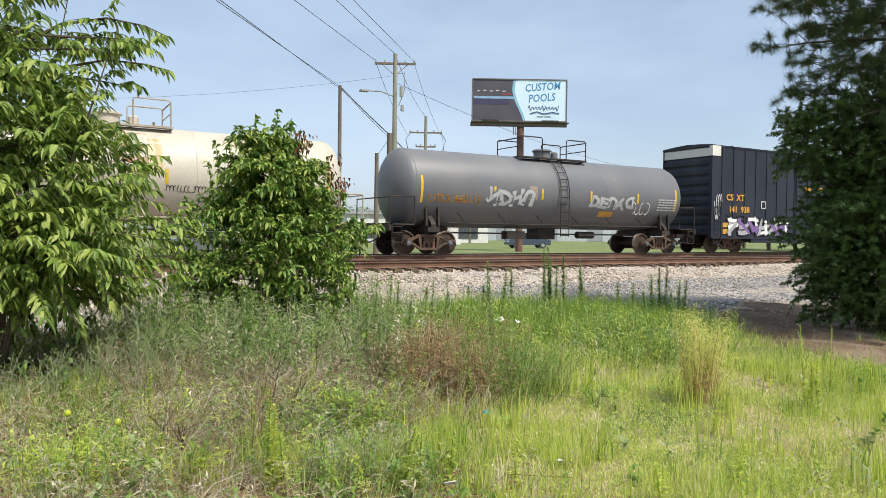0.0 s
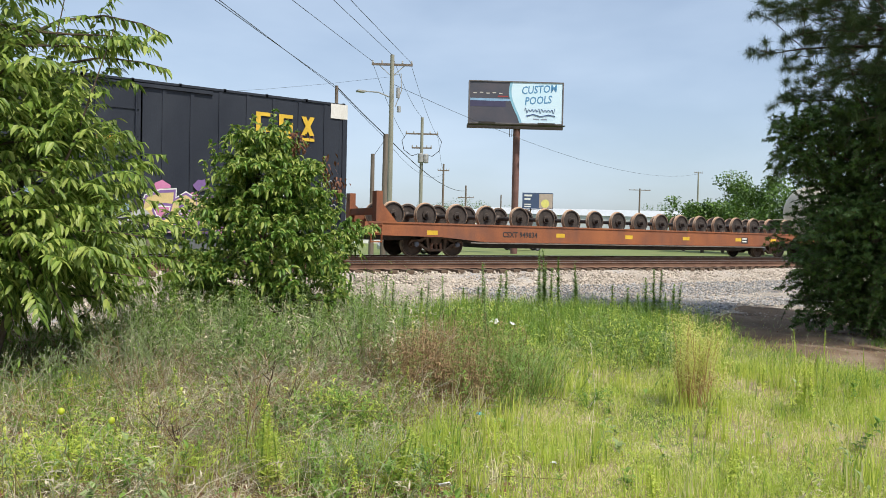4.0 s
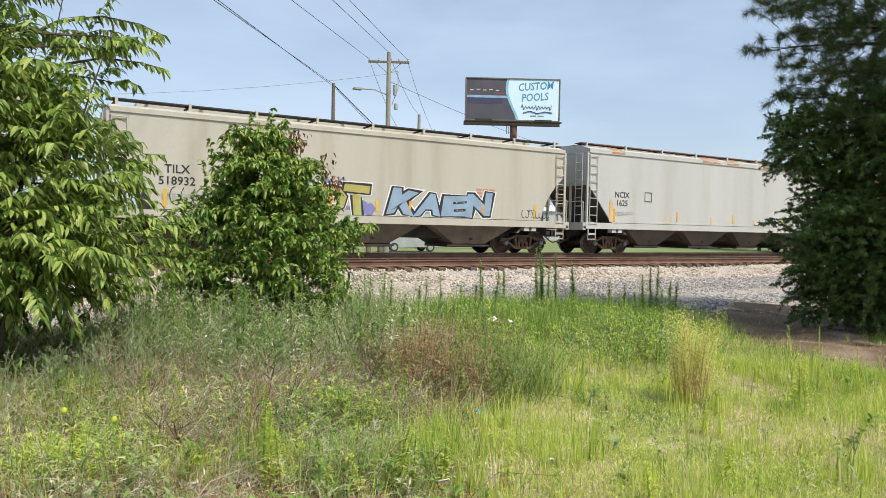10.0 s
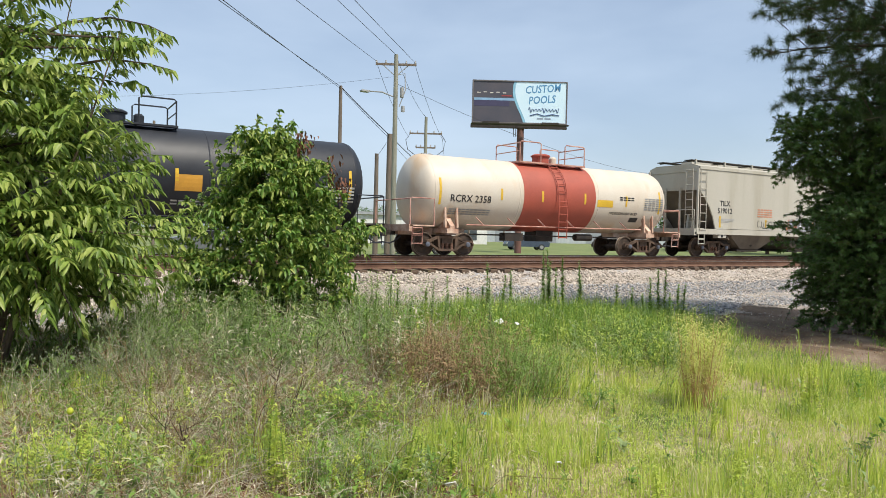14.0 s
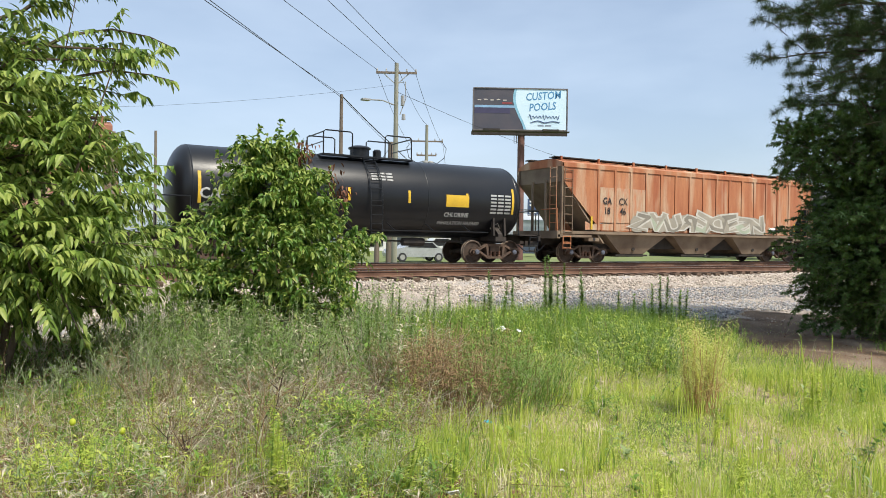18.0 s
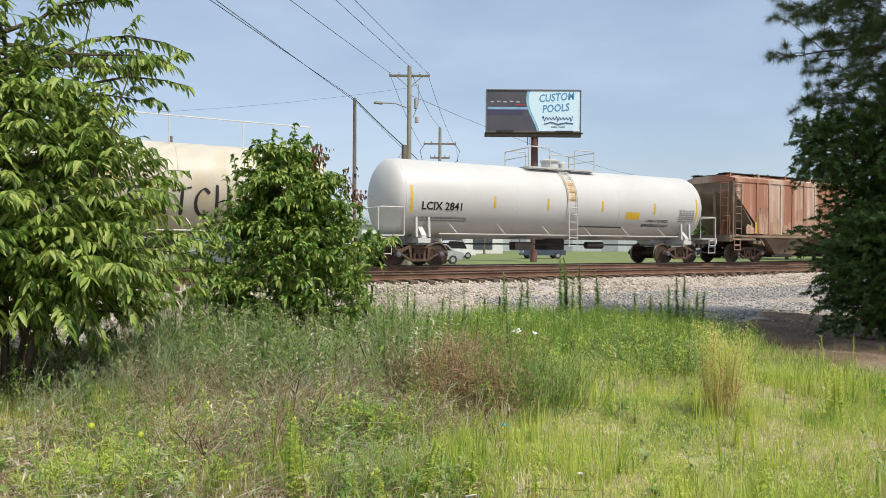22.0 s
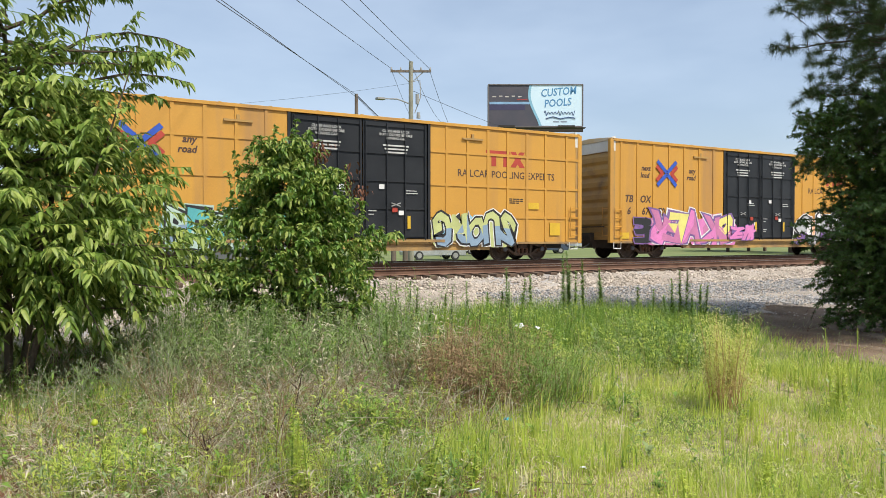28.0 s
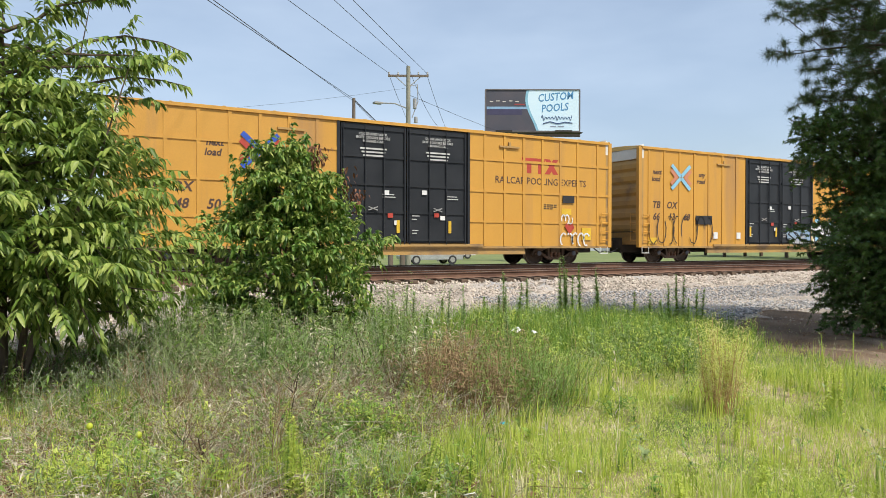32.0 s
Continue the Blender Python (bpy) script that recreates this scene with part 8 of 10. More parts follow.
# taller clumps
x, y = spread(r, 1700, 3.0, 13.5)
ok = r.rand(len(x)) < np.where(y > 6.5, 1.0, 0.42)
x, y = x[ok], y[ok]
n = 16
cx, cy = np.repeat(x, n) + r.normal(0, 0.05, len(x) * n), np.repeat(y, n) + r.normal(0, 0.05, len(x) * n)
hh = np.repeat(r.uniform(0.14, 0.34, len(x)) * (1 + 0.5 * np.clip((y - 6) / 4, 0, 1)), n) * r.uniform(0.5, 1.1, len(x) * n)
kk = np.repeat(np.where(r.rand(len(x)) < 0.2, 1, np.where((y > 7.5) | (r.rand(len(x)) < 0.12), 2, 0)), n)
tagged(new("tall_grass", blade_swarm("tall_grass", cx, cy, up_at(cx, cy), hh, r.uniform(0.003, 0.007, len(cx)), r.uniform(0.05, 0.6, len(cx)), [GRASS_A, GRASS_B, GRASS_C], r, kk)), "taller tufts of green grass", "grass", "", "stuff")

# scattered clusters of bolder stalks with gaps between them
x, y = spread(r, 2600, 2.9, 9.5)
ok = (thicket(x, y) < 0.5) & (np.sin(x * 3.7 + 1.4 * np.sin(y * 2.9)) * np.sin(y * 3.3 + x * 1.1) > 0.25)
x, y = x[ok], y[ok]
n = 10
cx, cy = np.repeat(x, n) + r.normal(0, 0.045, len(x) * n), np.repeat(y, n) + r.normal(0, 0.045, len(x) * n)
hh = np.repeat(r.uniform(0.14, 0.40, len(x)), n) * r.uniform(0.55, 1.1, len(x) * n)
tagged(new("stalk_tufts", blade_swarm("stalk_tufts", cx, cy, up_at(cx, cy), hh, r.uniform(0.007, 0.013, len(cx)), r.uniform(0.02, 0.25, len(cx)), [WEED_Y, GRASS_C, GRASS_A, GRASS_B], r, np.repeat(r.choice(4, len(x), p=[0.46, 0.10, 0.32, 0.12]), n))), "clusters of upright green stalks in the grass", "grass", "", "stuff")

# rank upright grass before the gravel
x, y = r.uniform(4.6, 11.6, 1500), r.uniform(6.6, 12.2, 1500)
ok = (y < edge_y(x) - 0.1) & (bare(x, y) < 0.3) & (y > 11.6 - 0.42 * x + 0.5 * np.sin(x * 1.7)) & (np.sin(x * 2.1 + y) * np.sin(y * 1.8) > -0.55)
x, y = x[ok], y[ok]
n = 22
cx, cy = np.repeat(x, n) + r.normal(0, 0.10, len(x) * n), np.repeat(y, n) + r.normal(0, 0.10, len(x) * n)
hh = np.repeat(r.uniform(0.3, 0.62, len(x)), n) * r.uniform(0.5, 1.1, len(x) * n)
tagged(new("rank_grass", blade_swarm("rank_grass", cx, cy, up_at(cx, cy), hh, r.uniform(0.004, 0.010, len(cx)), r.uniform(0.02, 0.3, len(cx)), [GRASS_C, GRASS_A, WEED_A], r, np.repeat(r.choice(3, len(x), p=[0.55, 0.2, 0.25]), n))), "tall rank green grass at the gravel edge", "grass", "", "stuff")

# taller fresh grass that hides the near edge of the dirt
x, y = r.uniform(6.2, 9.9, 620), r.uniform(3.6, 7.6, 620)
ok = (bare(x, y) < 0.45) & (x > 7.0 + 0.35 * (y - 4)) & (np.sin(x * 4.3 + y) * np.sin(y * 3.9 - x) > -0.45)
x, y = x[ok], y[ok]
n = 22
cx, cy = np.repeat(x, n) + r.normal(0, 0.08, len(x) * n), np.repeat(y, n) + r.normal(0, 0.08, len(x) * n)
hh = np.repeat(r.uniform(0.12, 0.36, len(x)), n) * r.uniform(0.4, 1.1, len(x) * n)
tagged(new("fresh_grass", blade_swarm("fresh_grass", cx, cy, up_at(cx, cy), hh, r.uniform(0.003, 0.007, len(cx)), r.uniform(0.05, 0.75, len(cx)), [GRASS_A, GRASS_C, WEED_Y], r, np.repeat(r.choice(3, len(x), p=[0.5, 0.25, 0.25]), n))), "taller fresh green grass beside trodden dirt", "grass", "", "stuff")

# thin upright stalks in loose groups
x, y = spread(r, 420, 3.0, 9.0)
ok = x > 1.2 + 0.15 * y
x, y = x[ok], y[ok]
n = 9
cx, cy = np.repeat(x, n) + r.normal(0, 0.09, len(x) * n), np.repeat(y, n) + r.normal(0, 0.09, len(x) * n)
hh = np.repeat(r.uniform(0.16, 0.36, len(x)), n) * r.uniform(0.5, 1.1, len(x) * n)
tagged(new("grass_stalks", blade_swarm("grass_stalks", cx, cy, up_at(cx, cy), hh, r.uniform(0.004, 0.008, len(cx)), r.uniform(0.02, 0.2, len(cx)), [WEED_Y, GRASS_A, GRASS_C], r, r.choice(3, len(cx)))), "thin upright yellow-green stalks", "grass", "", "stuff")

# dead brush: tangled grey and brown stems
n = 38000
x = r.normal(2.0, 1.9, n)
y = r.normal(6.6, 1.7, n)
ok = (r.rand(n) < np.clip(dry_zone(x, y) * 0.75 + 0.10 * thicket(x, y), 0, 1)) & (y < edge_y(x)) & (y > 3.2)
x, y = x[ok], y[ok]
n = len(x)
d = unit(r, n)
d[:, 2] = np.abs(d[:, 2]) * 0.9 + 0.10
L = r.uniform(0.15, 0.65, n)
p0 = np.stack([x, y, up_at(x, y) + r.uniform(0, 0.12, n)], 1)
p1 = p0 + d * (L * 0.5)[:, None] + r.normal(0, 0.03, (n, 3))
p2 = p0 + d * L[:, None] + np.stack([r.normal(0, 0.10, n), r.normal(0, 0.10, n), -0.25 * L], 1)
p2[:, 2] = np.maximum(p2[:, 2], 0.0)
tagged(new("dead_brush", stem_swarm("dead_brush", np.stack([p0, p1, p2], 1), r.uniform(0.003, 0.0078, n), [DRY_A, DRY_B], (r.rand(n) < 0.42).astype(int))), "tangled dead grey-brown stems", "brush", "", "stuff")

# matted dead grass lying under and through the brush
x, y = spread(r, 70000, 3.2, 12.0)
ok = r.rand(len(x)) < np.clip(0.9 * dry_zone(x, y) + 0.30 * thicket(x, y) * (np.sin(x * 4.1 + y) * np.sin(y * 3.7 - x) > -0.2), 0, 0.9)
x, y = x[ok], y[ok]
n = len(x)
tagged(new("matted_grass", blade_swarm("matted_grass", x, y, up_at(x, y) + r.uniform(0.0, 0.06, n), r.uniform(0.06, 0.26, n), r.uniform(0.002, 0.0045, n), r.uniform(0.7, 2.4, n), [DRY_A, DRY_B, GRASS_B], r, r.choice(3, n, p=[0.52, 0.36, 0.12]))), "matted dead grey and tan grass", "grass", "", "stuff")

# dead leaves under the thicket; their dark brown also paints shade into its gaps
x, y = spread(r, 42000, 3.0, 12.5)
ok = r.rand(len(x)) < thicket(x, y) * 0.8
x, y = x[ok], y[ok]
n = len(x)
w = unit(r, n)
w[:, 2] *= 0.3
tagged(new("gap_shade_litter", leaf_swarm("gap_shade_litter", np.stack([x, y, up_at(x, y) + r.uniform(0.005, 0.05, n)], 1), w, np.tile([0, 0, 1.0], (n, 1)), r.uniform(0.05, 0.15, n), r.uniform(0.03, 0.07, n), [BUSH_D, DRY_B], (r.rand(n) < 0.3).astype(int))), "dead brown leaves coloured dark for shade between the weeds", "leaves", "", "stuff")

# mixed weeds through and behind the dead brush
x, y = spread(r, 17000, 3.3, 13.5)
p = thicket(x, y) * np.clip(0.75 - 0.55 * dry_zone(x, y), 0, 1) * (0.16 + 0.95 * (np.sin(x * 3.6 + 1.2 * np.sin(y * 2.1)) * np.sin(y * 2.9 + x) > -0.02)) * np.clip(0.45 + (y - 4.6) * 0.35, 0.45, 1) + 0.02
ok = r.rand(len(x)) < p * 1.25
x, y = x[ok], y[ok]
n = len(x)
swell = 0.85 + 0.55 * np.sin(x * 2.3 + 2) * np.sin(y * 2.0 + x * 0.7)
H = r.uniform(0.16, 0.68, n) * swell * np.where(y > 7.5, 1.25, 0.85)
tip = np.stack([x + r.normal(0, 0.14, n), y + r.normal(0, 0.14, n), up_at(x, y) + H], 1)
base = np.stack([x, y, up_at(x, y)], 1)
mid = (base + tip) / 2 + r.normal(0, 0.03, (n, 3))
tagged(new("weed_stems", stem_swarm("weed_stems", np.stack([base, mid, tip], 1), r.uniform(0.003, 0.007, n), [WEED_B, DRY_B, DRY_A], r.choice(3, n, p=[0.5, 0.22, 0.28]))), "thin upright weed stems", "weeds", "", "stuff")
k = 17
t = r.uniform(0.15, 1.0, (n, k))
at = (base[:, None] * (1 - t[..., None]) + tip[:, None] * t[..., None]).reshape(-1, 3)
w = unit(r, n * k)
w[:, 2] = np.abs(w[:, 2]) * 0.8
sort = r.choice(5, n, p=[0.40, 0.22, 0.03, 0.17, 0.18])
size = np.repeat(r.uniform(0.03, 0.10, n), k) * r.uniform(0.6, 1.2, n * k)
slim = np.repeat(np.where(sort == 3, 0.10, r.choice([0.12, 0.22, 0.42], n, p=[0.5, 0.35, 0.15])), k)
tagged(new("weed_leaves", leaf_swarm("weed_leaves", at, w, np.tile([0, 0, 1.0], (n * k, 1)), size, size * slim + 0.002, [WEED_A, WEED_B, WEED_Y, DRY_A, GRASS_C], np.repeat(sort, k))), "narrow green and grey-green weed leaves", "weeds", "", "stuff")


# clumps of taller growth
def clump_of(places, height, stems, spread_, leaves, leaf, slim, mats, mix, seed, name, label, dry=0.15, stem_mats=None):
    """Bunches of leafy stems round the places given."""
    q = np.random.RandomState(seed)
    P = np.repeat(np.array(places, float), stems, 0)
    n = len(P)
    x, y = P[:, 0] + q.normal(0, spread_, n), P[:, 1] + q.normal(0, spread_, n)
    ok = y < edge_y(x) + 0.15
    x, y, P = x[ok], y[ok], P[ok]
    n = len(x)
    tall = np.repeat(q.uniform(0.7, 1.15, len(places)), stems)[ok] * height * q.uniform(0.45, 1.05, n)
    z = up_at(x, y)
    out = np.stack([x - P[:, 0], y - P[:, 1]], 1)
    base = np.stack([x, y, z], 1)
    tip = np.stack([x + out[:, 0] * 0.5 + q.normal(0, 0.07, n), y + out[:, 1] * 0.5 + q.normal(0, 0.07, n), z + tall], 1)
    mid = (base + tip) / 2 + q.normal(0, 0.025, (n, 3))
    sm = stem_mats or mats
    tagged(new(name + "_stems", stem_swarm(name + "_stems", np.stack([base, mid, tip], 1), q.uniform(0.004, 0.009, n), sm, (q.rand(n) < dry).astype(int) * (len(sm) - 1))), label + ", stems", "weeds", "", "stuff")
    if leaves:
        t = q.uniform(0.1, 1.02, (n, leaves))
        at = (base[:, None] * (1 - t[..., None]) + tip[:, None] * t[..., None]).reshape(-1, 3)
        w = unit(q, n * leaves)
        w[:, 2] = np.abs(w[:, 2]) * 0.7 + 0.1
        kinds = np.repeat(q.choice(len(mats), n, p=mix), leaves)
        size = q.uniform(0.5, 1.1, n * leaves) * leaf
        tagged(new(name + "_leaves", leaf_swarm(name + "_leaves", at, w, np.tile([0, 0, 1.0], (n * leaves, 1)), size, size * slim, mats, kinds)), label + ", leaves", "weeds", "", "stuff")


clump_of([(2.48, 7.81), (1.89, 8.8), (3.23, 6.86), (1.57, 10.21), (1.21, 9.4), (1.14, 9.37), (3.25, 9.06), (2.95, 7.97), (1.08, 9.03), (1.86, 9.18), (1.75, 8.24), (2.69, 9.9), (2.4, 7.63), (2.16, 9.85), (1.88, 7.44), (3.73, 7.3), (3.31, 6.97), (2.54, 10.3), (2.92, 8.1), (2.35, 9.75), (2.27, 8.76), (1.98, 9.63), (2.11, 7.54), (3.03, 9.14)], 0.85, 34, 0.22, 22, 0.12, 0.17, [WEED_B, WEED_A, DRY_A], [0.55, 0.35, 0.1], 61, "bushy_weeds", "tall grey-green bushy weeds", 0.3, [WEED_B, DRY_A])
clump_of([(3.54, 6.46), (3.75, 7.05), (4.25, 7.15), (3.85, 6.54), (3.65, 5.71), (3.69, 5.82), (3.41, 6.01), (3.47, 6.2), (3.6, 6.45), (3.55, 7.03), (4.55, 6.55), (3.73, 5.88)], 0.66, 80, 0.16, 7, 0.12, 0.07, [RUSSET, DRY_B, WEED_A], [0.5, 0.3, 0.2], 62, "brown_grass", "tall dry red-brown grass", 0.3, [RUSSET, DRY_B])
clump_of([(3.94, 5.47), (4.4, 5.62), (4.04, 5.8), (4.79, 6.33), (4.2, 6.2), (4.6, 5.95), (4.35, 6.6), (5.0, 6.7), (4.75, 7.1), (5.2, 7.5)], 0.60, 46, 0.19, 22, 0.07, 0.17, [WEED_A, HORSE, GRASS_C], [0.45, 0.3, 0.25], 66, "dark_weeds", "dense dark green weeds beside dry grass", 0.2, [WEED_A, DRY_B])
clump_of([(7.98, 7.79), (9.24, 9.75), (6.74, 10.0), (7.38, 10.38), (5.9, 8.42), (5.21, 7.12), (7.63, 7.63), (8.75, 8.63), (7.44, 6.42), (7.97, 7.77), (7.47, 6.79), (6.52, 6.6), (8.08, 8.33), (8.48, 9.19), (5.68, 7.76), (6.71, 6.3), (8.15, 7.36), (5.95, 8.71), (7.59, 6.55), (7.29, 8.23), (7.33, 9.86), (5.02, 7.43), (9.04, 9.29), (8.6, 10.18)], 0.62, 34, 0.24, 20, 0.11, 0.16, [WEED_A, GRASS_A, WEED_B], [0.5, 0.3, 0.2], 63, "green_weeds", "fine bright green weeds", 0.1, [WEED_A, DRY_B])
clump_of([(0.49, 5.48), (1.66, 5.53), (0.66, 5.58), (2.49, 5.22), (0.23, 7.85), (0.19, 5.14), (1.19, 4.86), (0.49, 6.88), (1.48, 4.57), (1.07, 7.38), (2.42, 5.75), (2.22, 6.37), (1.52, 4.67), (1.96, 5.75), (2.2, 6.46), (0.83, 6.15)], 0.34, 30, 0.17, 16, 0.065, 0.17, [WEED_A, GRASS_C, GRASS_A], [0.45, 0.3, 0.25], 64, "low_weeds", "low leafy green weeds among dead stems", 0.2, [WEED_A, DRY_A])
clump_of([(5.22, 11.67), (4.6, 10.25), (5.36, 10.99), (2.49, 12.69), (4.29, 10.03)], 1.0, 40, 0.30, 20, 0.14, 0.13, [WEED_B, WEED_A, GRASS_C], [0.4, 0.35, 0.25], 65, "rank_weeds", "rank green growth below a bush", 0.2, [WEED_B, DRY_A])


clump_of([(0.30, 5.15), (0.45, 5.30), (0.16, 5.10), (0.55, 5.0), (0.94, 6.1)], 0.36, 60, 0.13, 14, 0.08, 0.13, [WEED_Y, GRASS_A, GRASS_C], [0.5, 0.35, 0.15], 67, "yellow_green_weeds", "bright yellow-green weeds among dead stems", 0.1, [GRASS_A, DRY_A])
clump_of([(2.10, 5.18), (2.30, 5.15), (1.95, 5.25), (2.45, 5.3), (1.62, 6.35), (1.85, 6.6), (3.35, 6.05)], 0.34, 34, 0.14, 18, 0.08, 0.22, [GRASS_A, GRASS_C, WEED_A], [0.4, 0.35, 0.25], 68, "leafy_weeds", "fresh green leafy weeds in dead brush", 0.15, [GRASS_C, DRY_B])


# pale arching grass and bright upright grass at the edge of the brush
def tuft_ring(name, places, blades, height, width, lean, mats, mix, seed, label):
    q = np.random.RandomState(seed)
    P = np.repeat(np.array(places, float), blades, 0)
    x, y = P[:, 0] + q.normal(0, 0.09, len(P)), P[:, 1] + q.normal(0, 0.09, len(P))
    tagged(new(name, blade_swarm(name, x, y, up_at(x, y), q.uniform(0.4, 1.1, len(P)) * height, q.uniform(0.6, 1.2, len(P)) * width, q.uniform(*lean, len(P)), mats, q, q.choice(len(mats), len(P), p=mix))), label, "grass", "", "stuff")


tuft_ring("arching_grass", [(1.88, 4.35), (2.09, 4.34), (1.74, 4.40), (2.25, 4.5), (2.0, 4.6), (3.5, 6.4), (3.7, 6.7), (3.3, 6.5)], 130, 0.40, 0.004, (0.7, 1.9), [PALE_BLADE, DRY_A, GRASS_C], [0.5, 0.25, 0.25], 81, "pale grey-green arching grass")
tuft_ring("bright_grass", [(1.35, 4.75), (1.42, 4.65), (1.5, 4.85), (1.38, 5.0), (2.5, 4.35), (2.35, 4.30), (2.2, 4.30), (1.9, 4.35), (2.65, 4.45), (2.75, 4.6), (2.05, 4.2), (2.5, 4.15), (1.5, 4.4), (0.62, 4.85), (0.85, 4.6), (1.0, 4.5)], 90, 0.42, 0.006, (0.02, 0.45), [GRASS_A, WEED_Y, GRASS_C], [0.45, 0.35, 0.2], 82, "bright green upright grass at the edge of the brush")


clump_of([(1.5, 10.6), (1.75, 11.0), (1.95, 11.4), (1.3, 10.9), (2.1, 11.0)], 1.5, 30, 0.20, 26, 0.10, 0.30, [GRASS_C, WEED_A, TREE_L], [0.4, 0.35, 0.25], 69, "shrubby_weeds", "tall leafy weeds between a tree and a bush", 0.1, [WEED_A, DRY_B])


# standing dead weeds, grey and twiggy
def dead_weed(x, y, height, seed):
    q = random.Random(seed)
    ob = thing("dead_weed", None, None, "dry grey-brown twiggy weed skeleton", "weed", "dead standing weeds", at=pose(x, y, float(up_at(np.array([x]), np.array([y]))[0])))
    lean = Vector((q.uniform(-0.25, 0.25), q.uniform(-0.25, 0.25), 1))
    for s in range(3):
        way = (lean + Vector((q.uniform(-0.4, 0.4), q.uniform(-0.4, 0.4), 0))).normalized()
        top = way * height * q.uniform(0.7, 1)
        st = part("stem", Mesh().tube([(0, 0, 0), top * 0.5 + Vector((q.uniform(-.03, .03), q.uniform(-.03, .03), 0)), top], [0.0045, 0.0032, 0.0015], 5), (DRY_A, DRY_B)[seed % 2], ob)
        for i in range(9):
            b = top * q.uniform(0.35, 0.98)
            e = b + Vector((q.uniform(-0.16, 0.16), q.uniform(-0.16, 0.16), q.uniform(0.02, 0.16)))
            e2 = e + Vector((q.uniform(-0.07, 0.07), q.uniform(-0.07, 0.07), q.uniform(0.0, 0.08)))
            part("twig", Mesh().tube([b, e, e2], [0.0024, 0.0018, 0.001], 4), (DRY_B, DRY_A)[i % 2], st)


for k, (x, y) in enumerate([(0.72, 8.5), (1.67, 6.03), (2.43, 6.57), (3.47, 7.83), (3.85, 7.07), (1.38, 7.53), (2.86, 9.01), (0.86, 7.25), (1.83, 8.28), (3.77, 9.32), (4.01, 7.98), (1.32, 4.81), (-0.12, 6.01), (0.14, 6.54), (3.66, 6.35), (1.48, 9.25), (1.93, 5.59), (2.98, 6.42)]):
    dead_weed(x, y, 0.5 + 0.12 * (k % 4), 700 + k)


TWIG = leafy("dark_twig", (0.045, 0.03, 0.02), (0.10, 0.07, 0.05), 0.9, 0.05)
for k, (x, y, h) in enumerate([(1.45, 5.45, 0.62), (1.62, 5.5, 0.7), (1.7, 5.4, 0.55), (0.75, 5.0, 0.42), (0.85, 5.1, 0.36), (0.95, 5.2, 0.34), (2.05, 6.4, 0.6), (2.6, 7.0, 0.62), (3.2, 7.4, 0.66), (4.9, 7.9, 0.7)]):
    q = random.Random(880 + k)
    ob = thing("bare_twig", None, None, "dark leafless weed stalk standing in brush", "weed", "bare dark stalks", at=pose(x, y, float(up_at(np.array([x]), np.array([y]))[0])))
    top = Vector((q.uniform(-0.4, 0.4), q.uniform(-0.2, 0.2), 1)).normalized() * h
    part("stem", Mesh().tube([(0, 0, -0.02), top * 0.5 + Vector((q.uniform(-.02, .02), 0, 0)), top], [0.007, 0.005, 0.002], 6), TWIG, ob)
    for i in range(5):
        b = top * q.uniform(0.4, 0.95)
        part("twig", Mesh().tube([b, b + Vector((q.uniform(-.12, .12), q.uniform(-.12, .12), q.uniform(.05, .16)))], [0.003, 0.0015], 5), TWIG, ob)


# dry weeds with small pale seed heads
def seed_weed(x, y, height, seed):
    q = random.Random(seed)
    ob = thing("seedhead_weed", None, None, "grey-green weed with small pale seed heads", "weed", "seed-head weeds", at=pose(x, y, float(up_at(np.array([x]), np.array([y]))[0])))
    for s in range(4):
        top = Vector((q.uniform(-0.35, 0.35), q.uniform(-0.35, 0.35), 1)).normalized() * height * q.uniform(0.7, 1.05)
        st = part("stem", Mesh().tube([(0, 0, 0), top * 0.5 + Vector((q.uniform(-.03, .03), q.uniform(-.03, .03), 0)), top], [0.005, 0.0035, 0.002], 5), WEED_B, ob)
        for i in range(11):
            b = top * q.uniform(0.4, 1.0)
            e = b + Vector((q.uniform(-0.13, 0.13), q.uniform(-0.13, 0.13), q.uniform(0.03, 0.16)))
            m = Mesh().tube([b, b.lerp(e, 0.6) + Vector((0, 0, 0.02)), e], [0.0025, 0.002, 0.0015], 4)
            m.lathe([(-0.008, 0.001), (-0.004, 0.0045), (0.004, 0.005), (0.009, 0.0015)], 6, "z", tuple(e), 1)
            part("flower_stalk", m, [WEED_B, SEED], st, "thin stalk with a pale seed head")


SEED = leafy("pale_seed", (0.20, 0.21, 0.14), (0.34, 0.35, 0.25), 0.9, 0.2)
for k, (x, y, h) in enumerate([(0.3, 7.7, 0.62), (0.63, 7.9, 0.75), (0.95, 7.8, 0.8), (0.13, 7.3, 0.5), (1.2, 8.2, 0.8), (0.75, 7.5, 0.6), (0.45, 7.35, 0.55), (-0.1, 7.2, 0.55), (1.05, 7.4, 0.65)]):
    seed_weed(x, y, h, 750 + k)


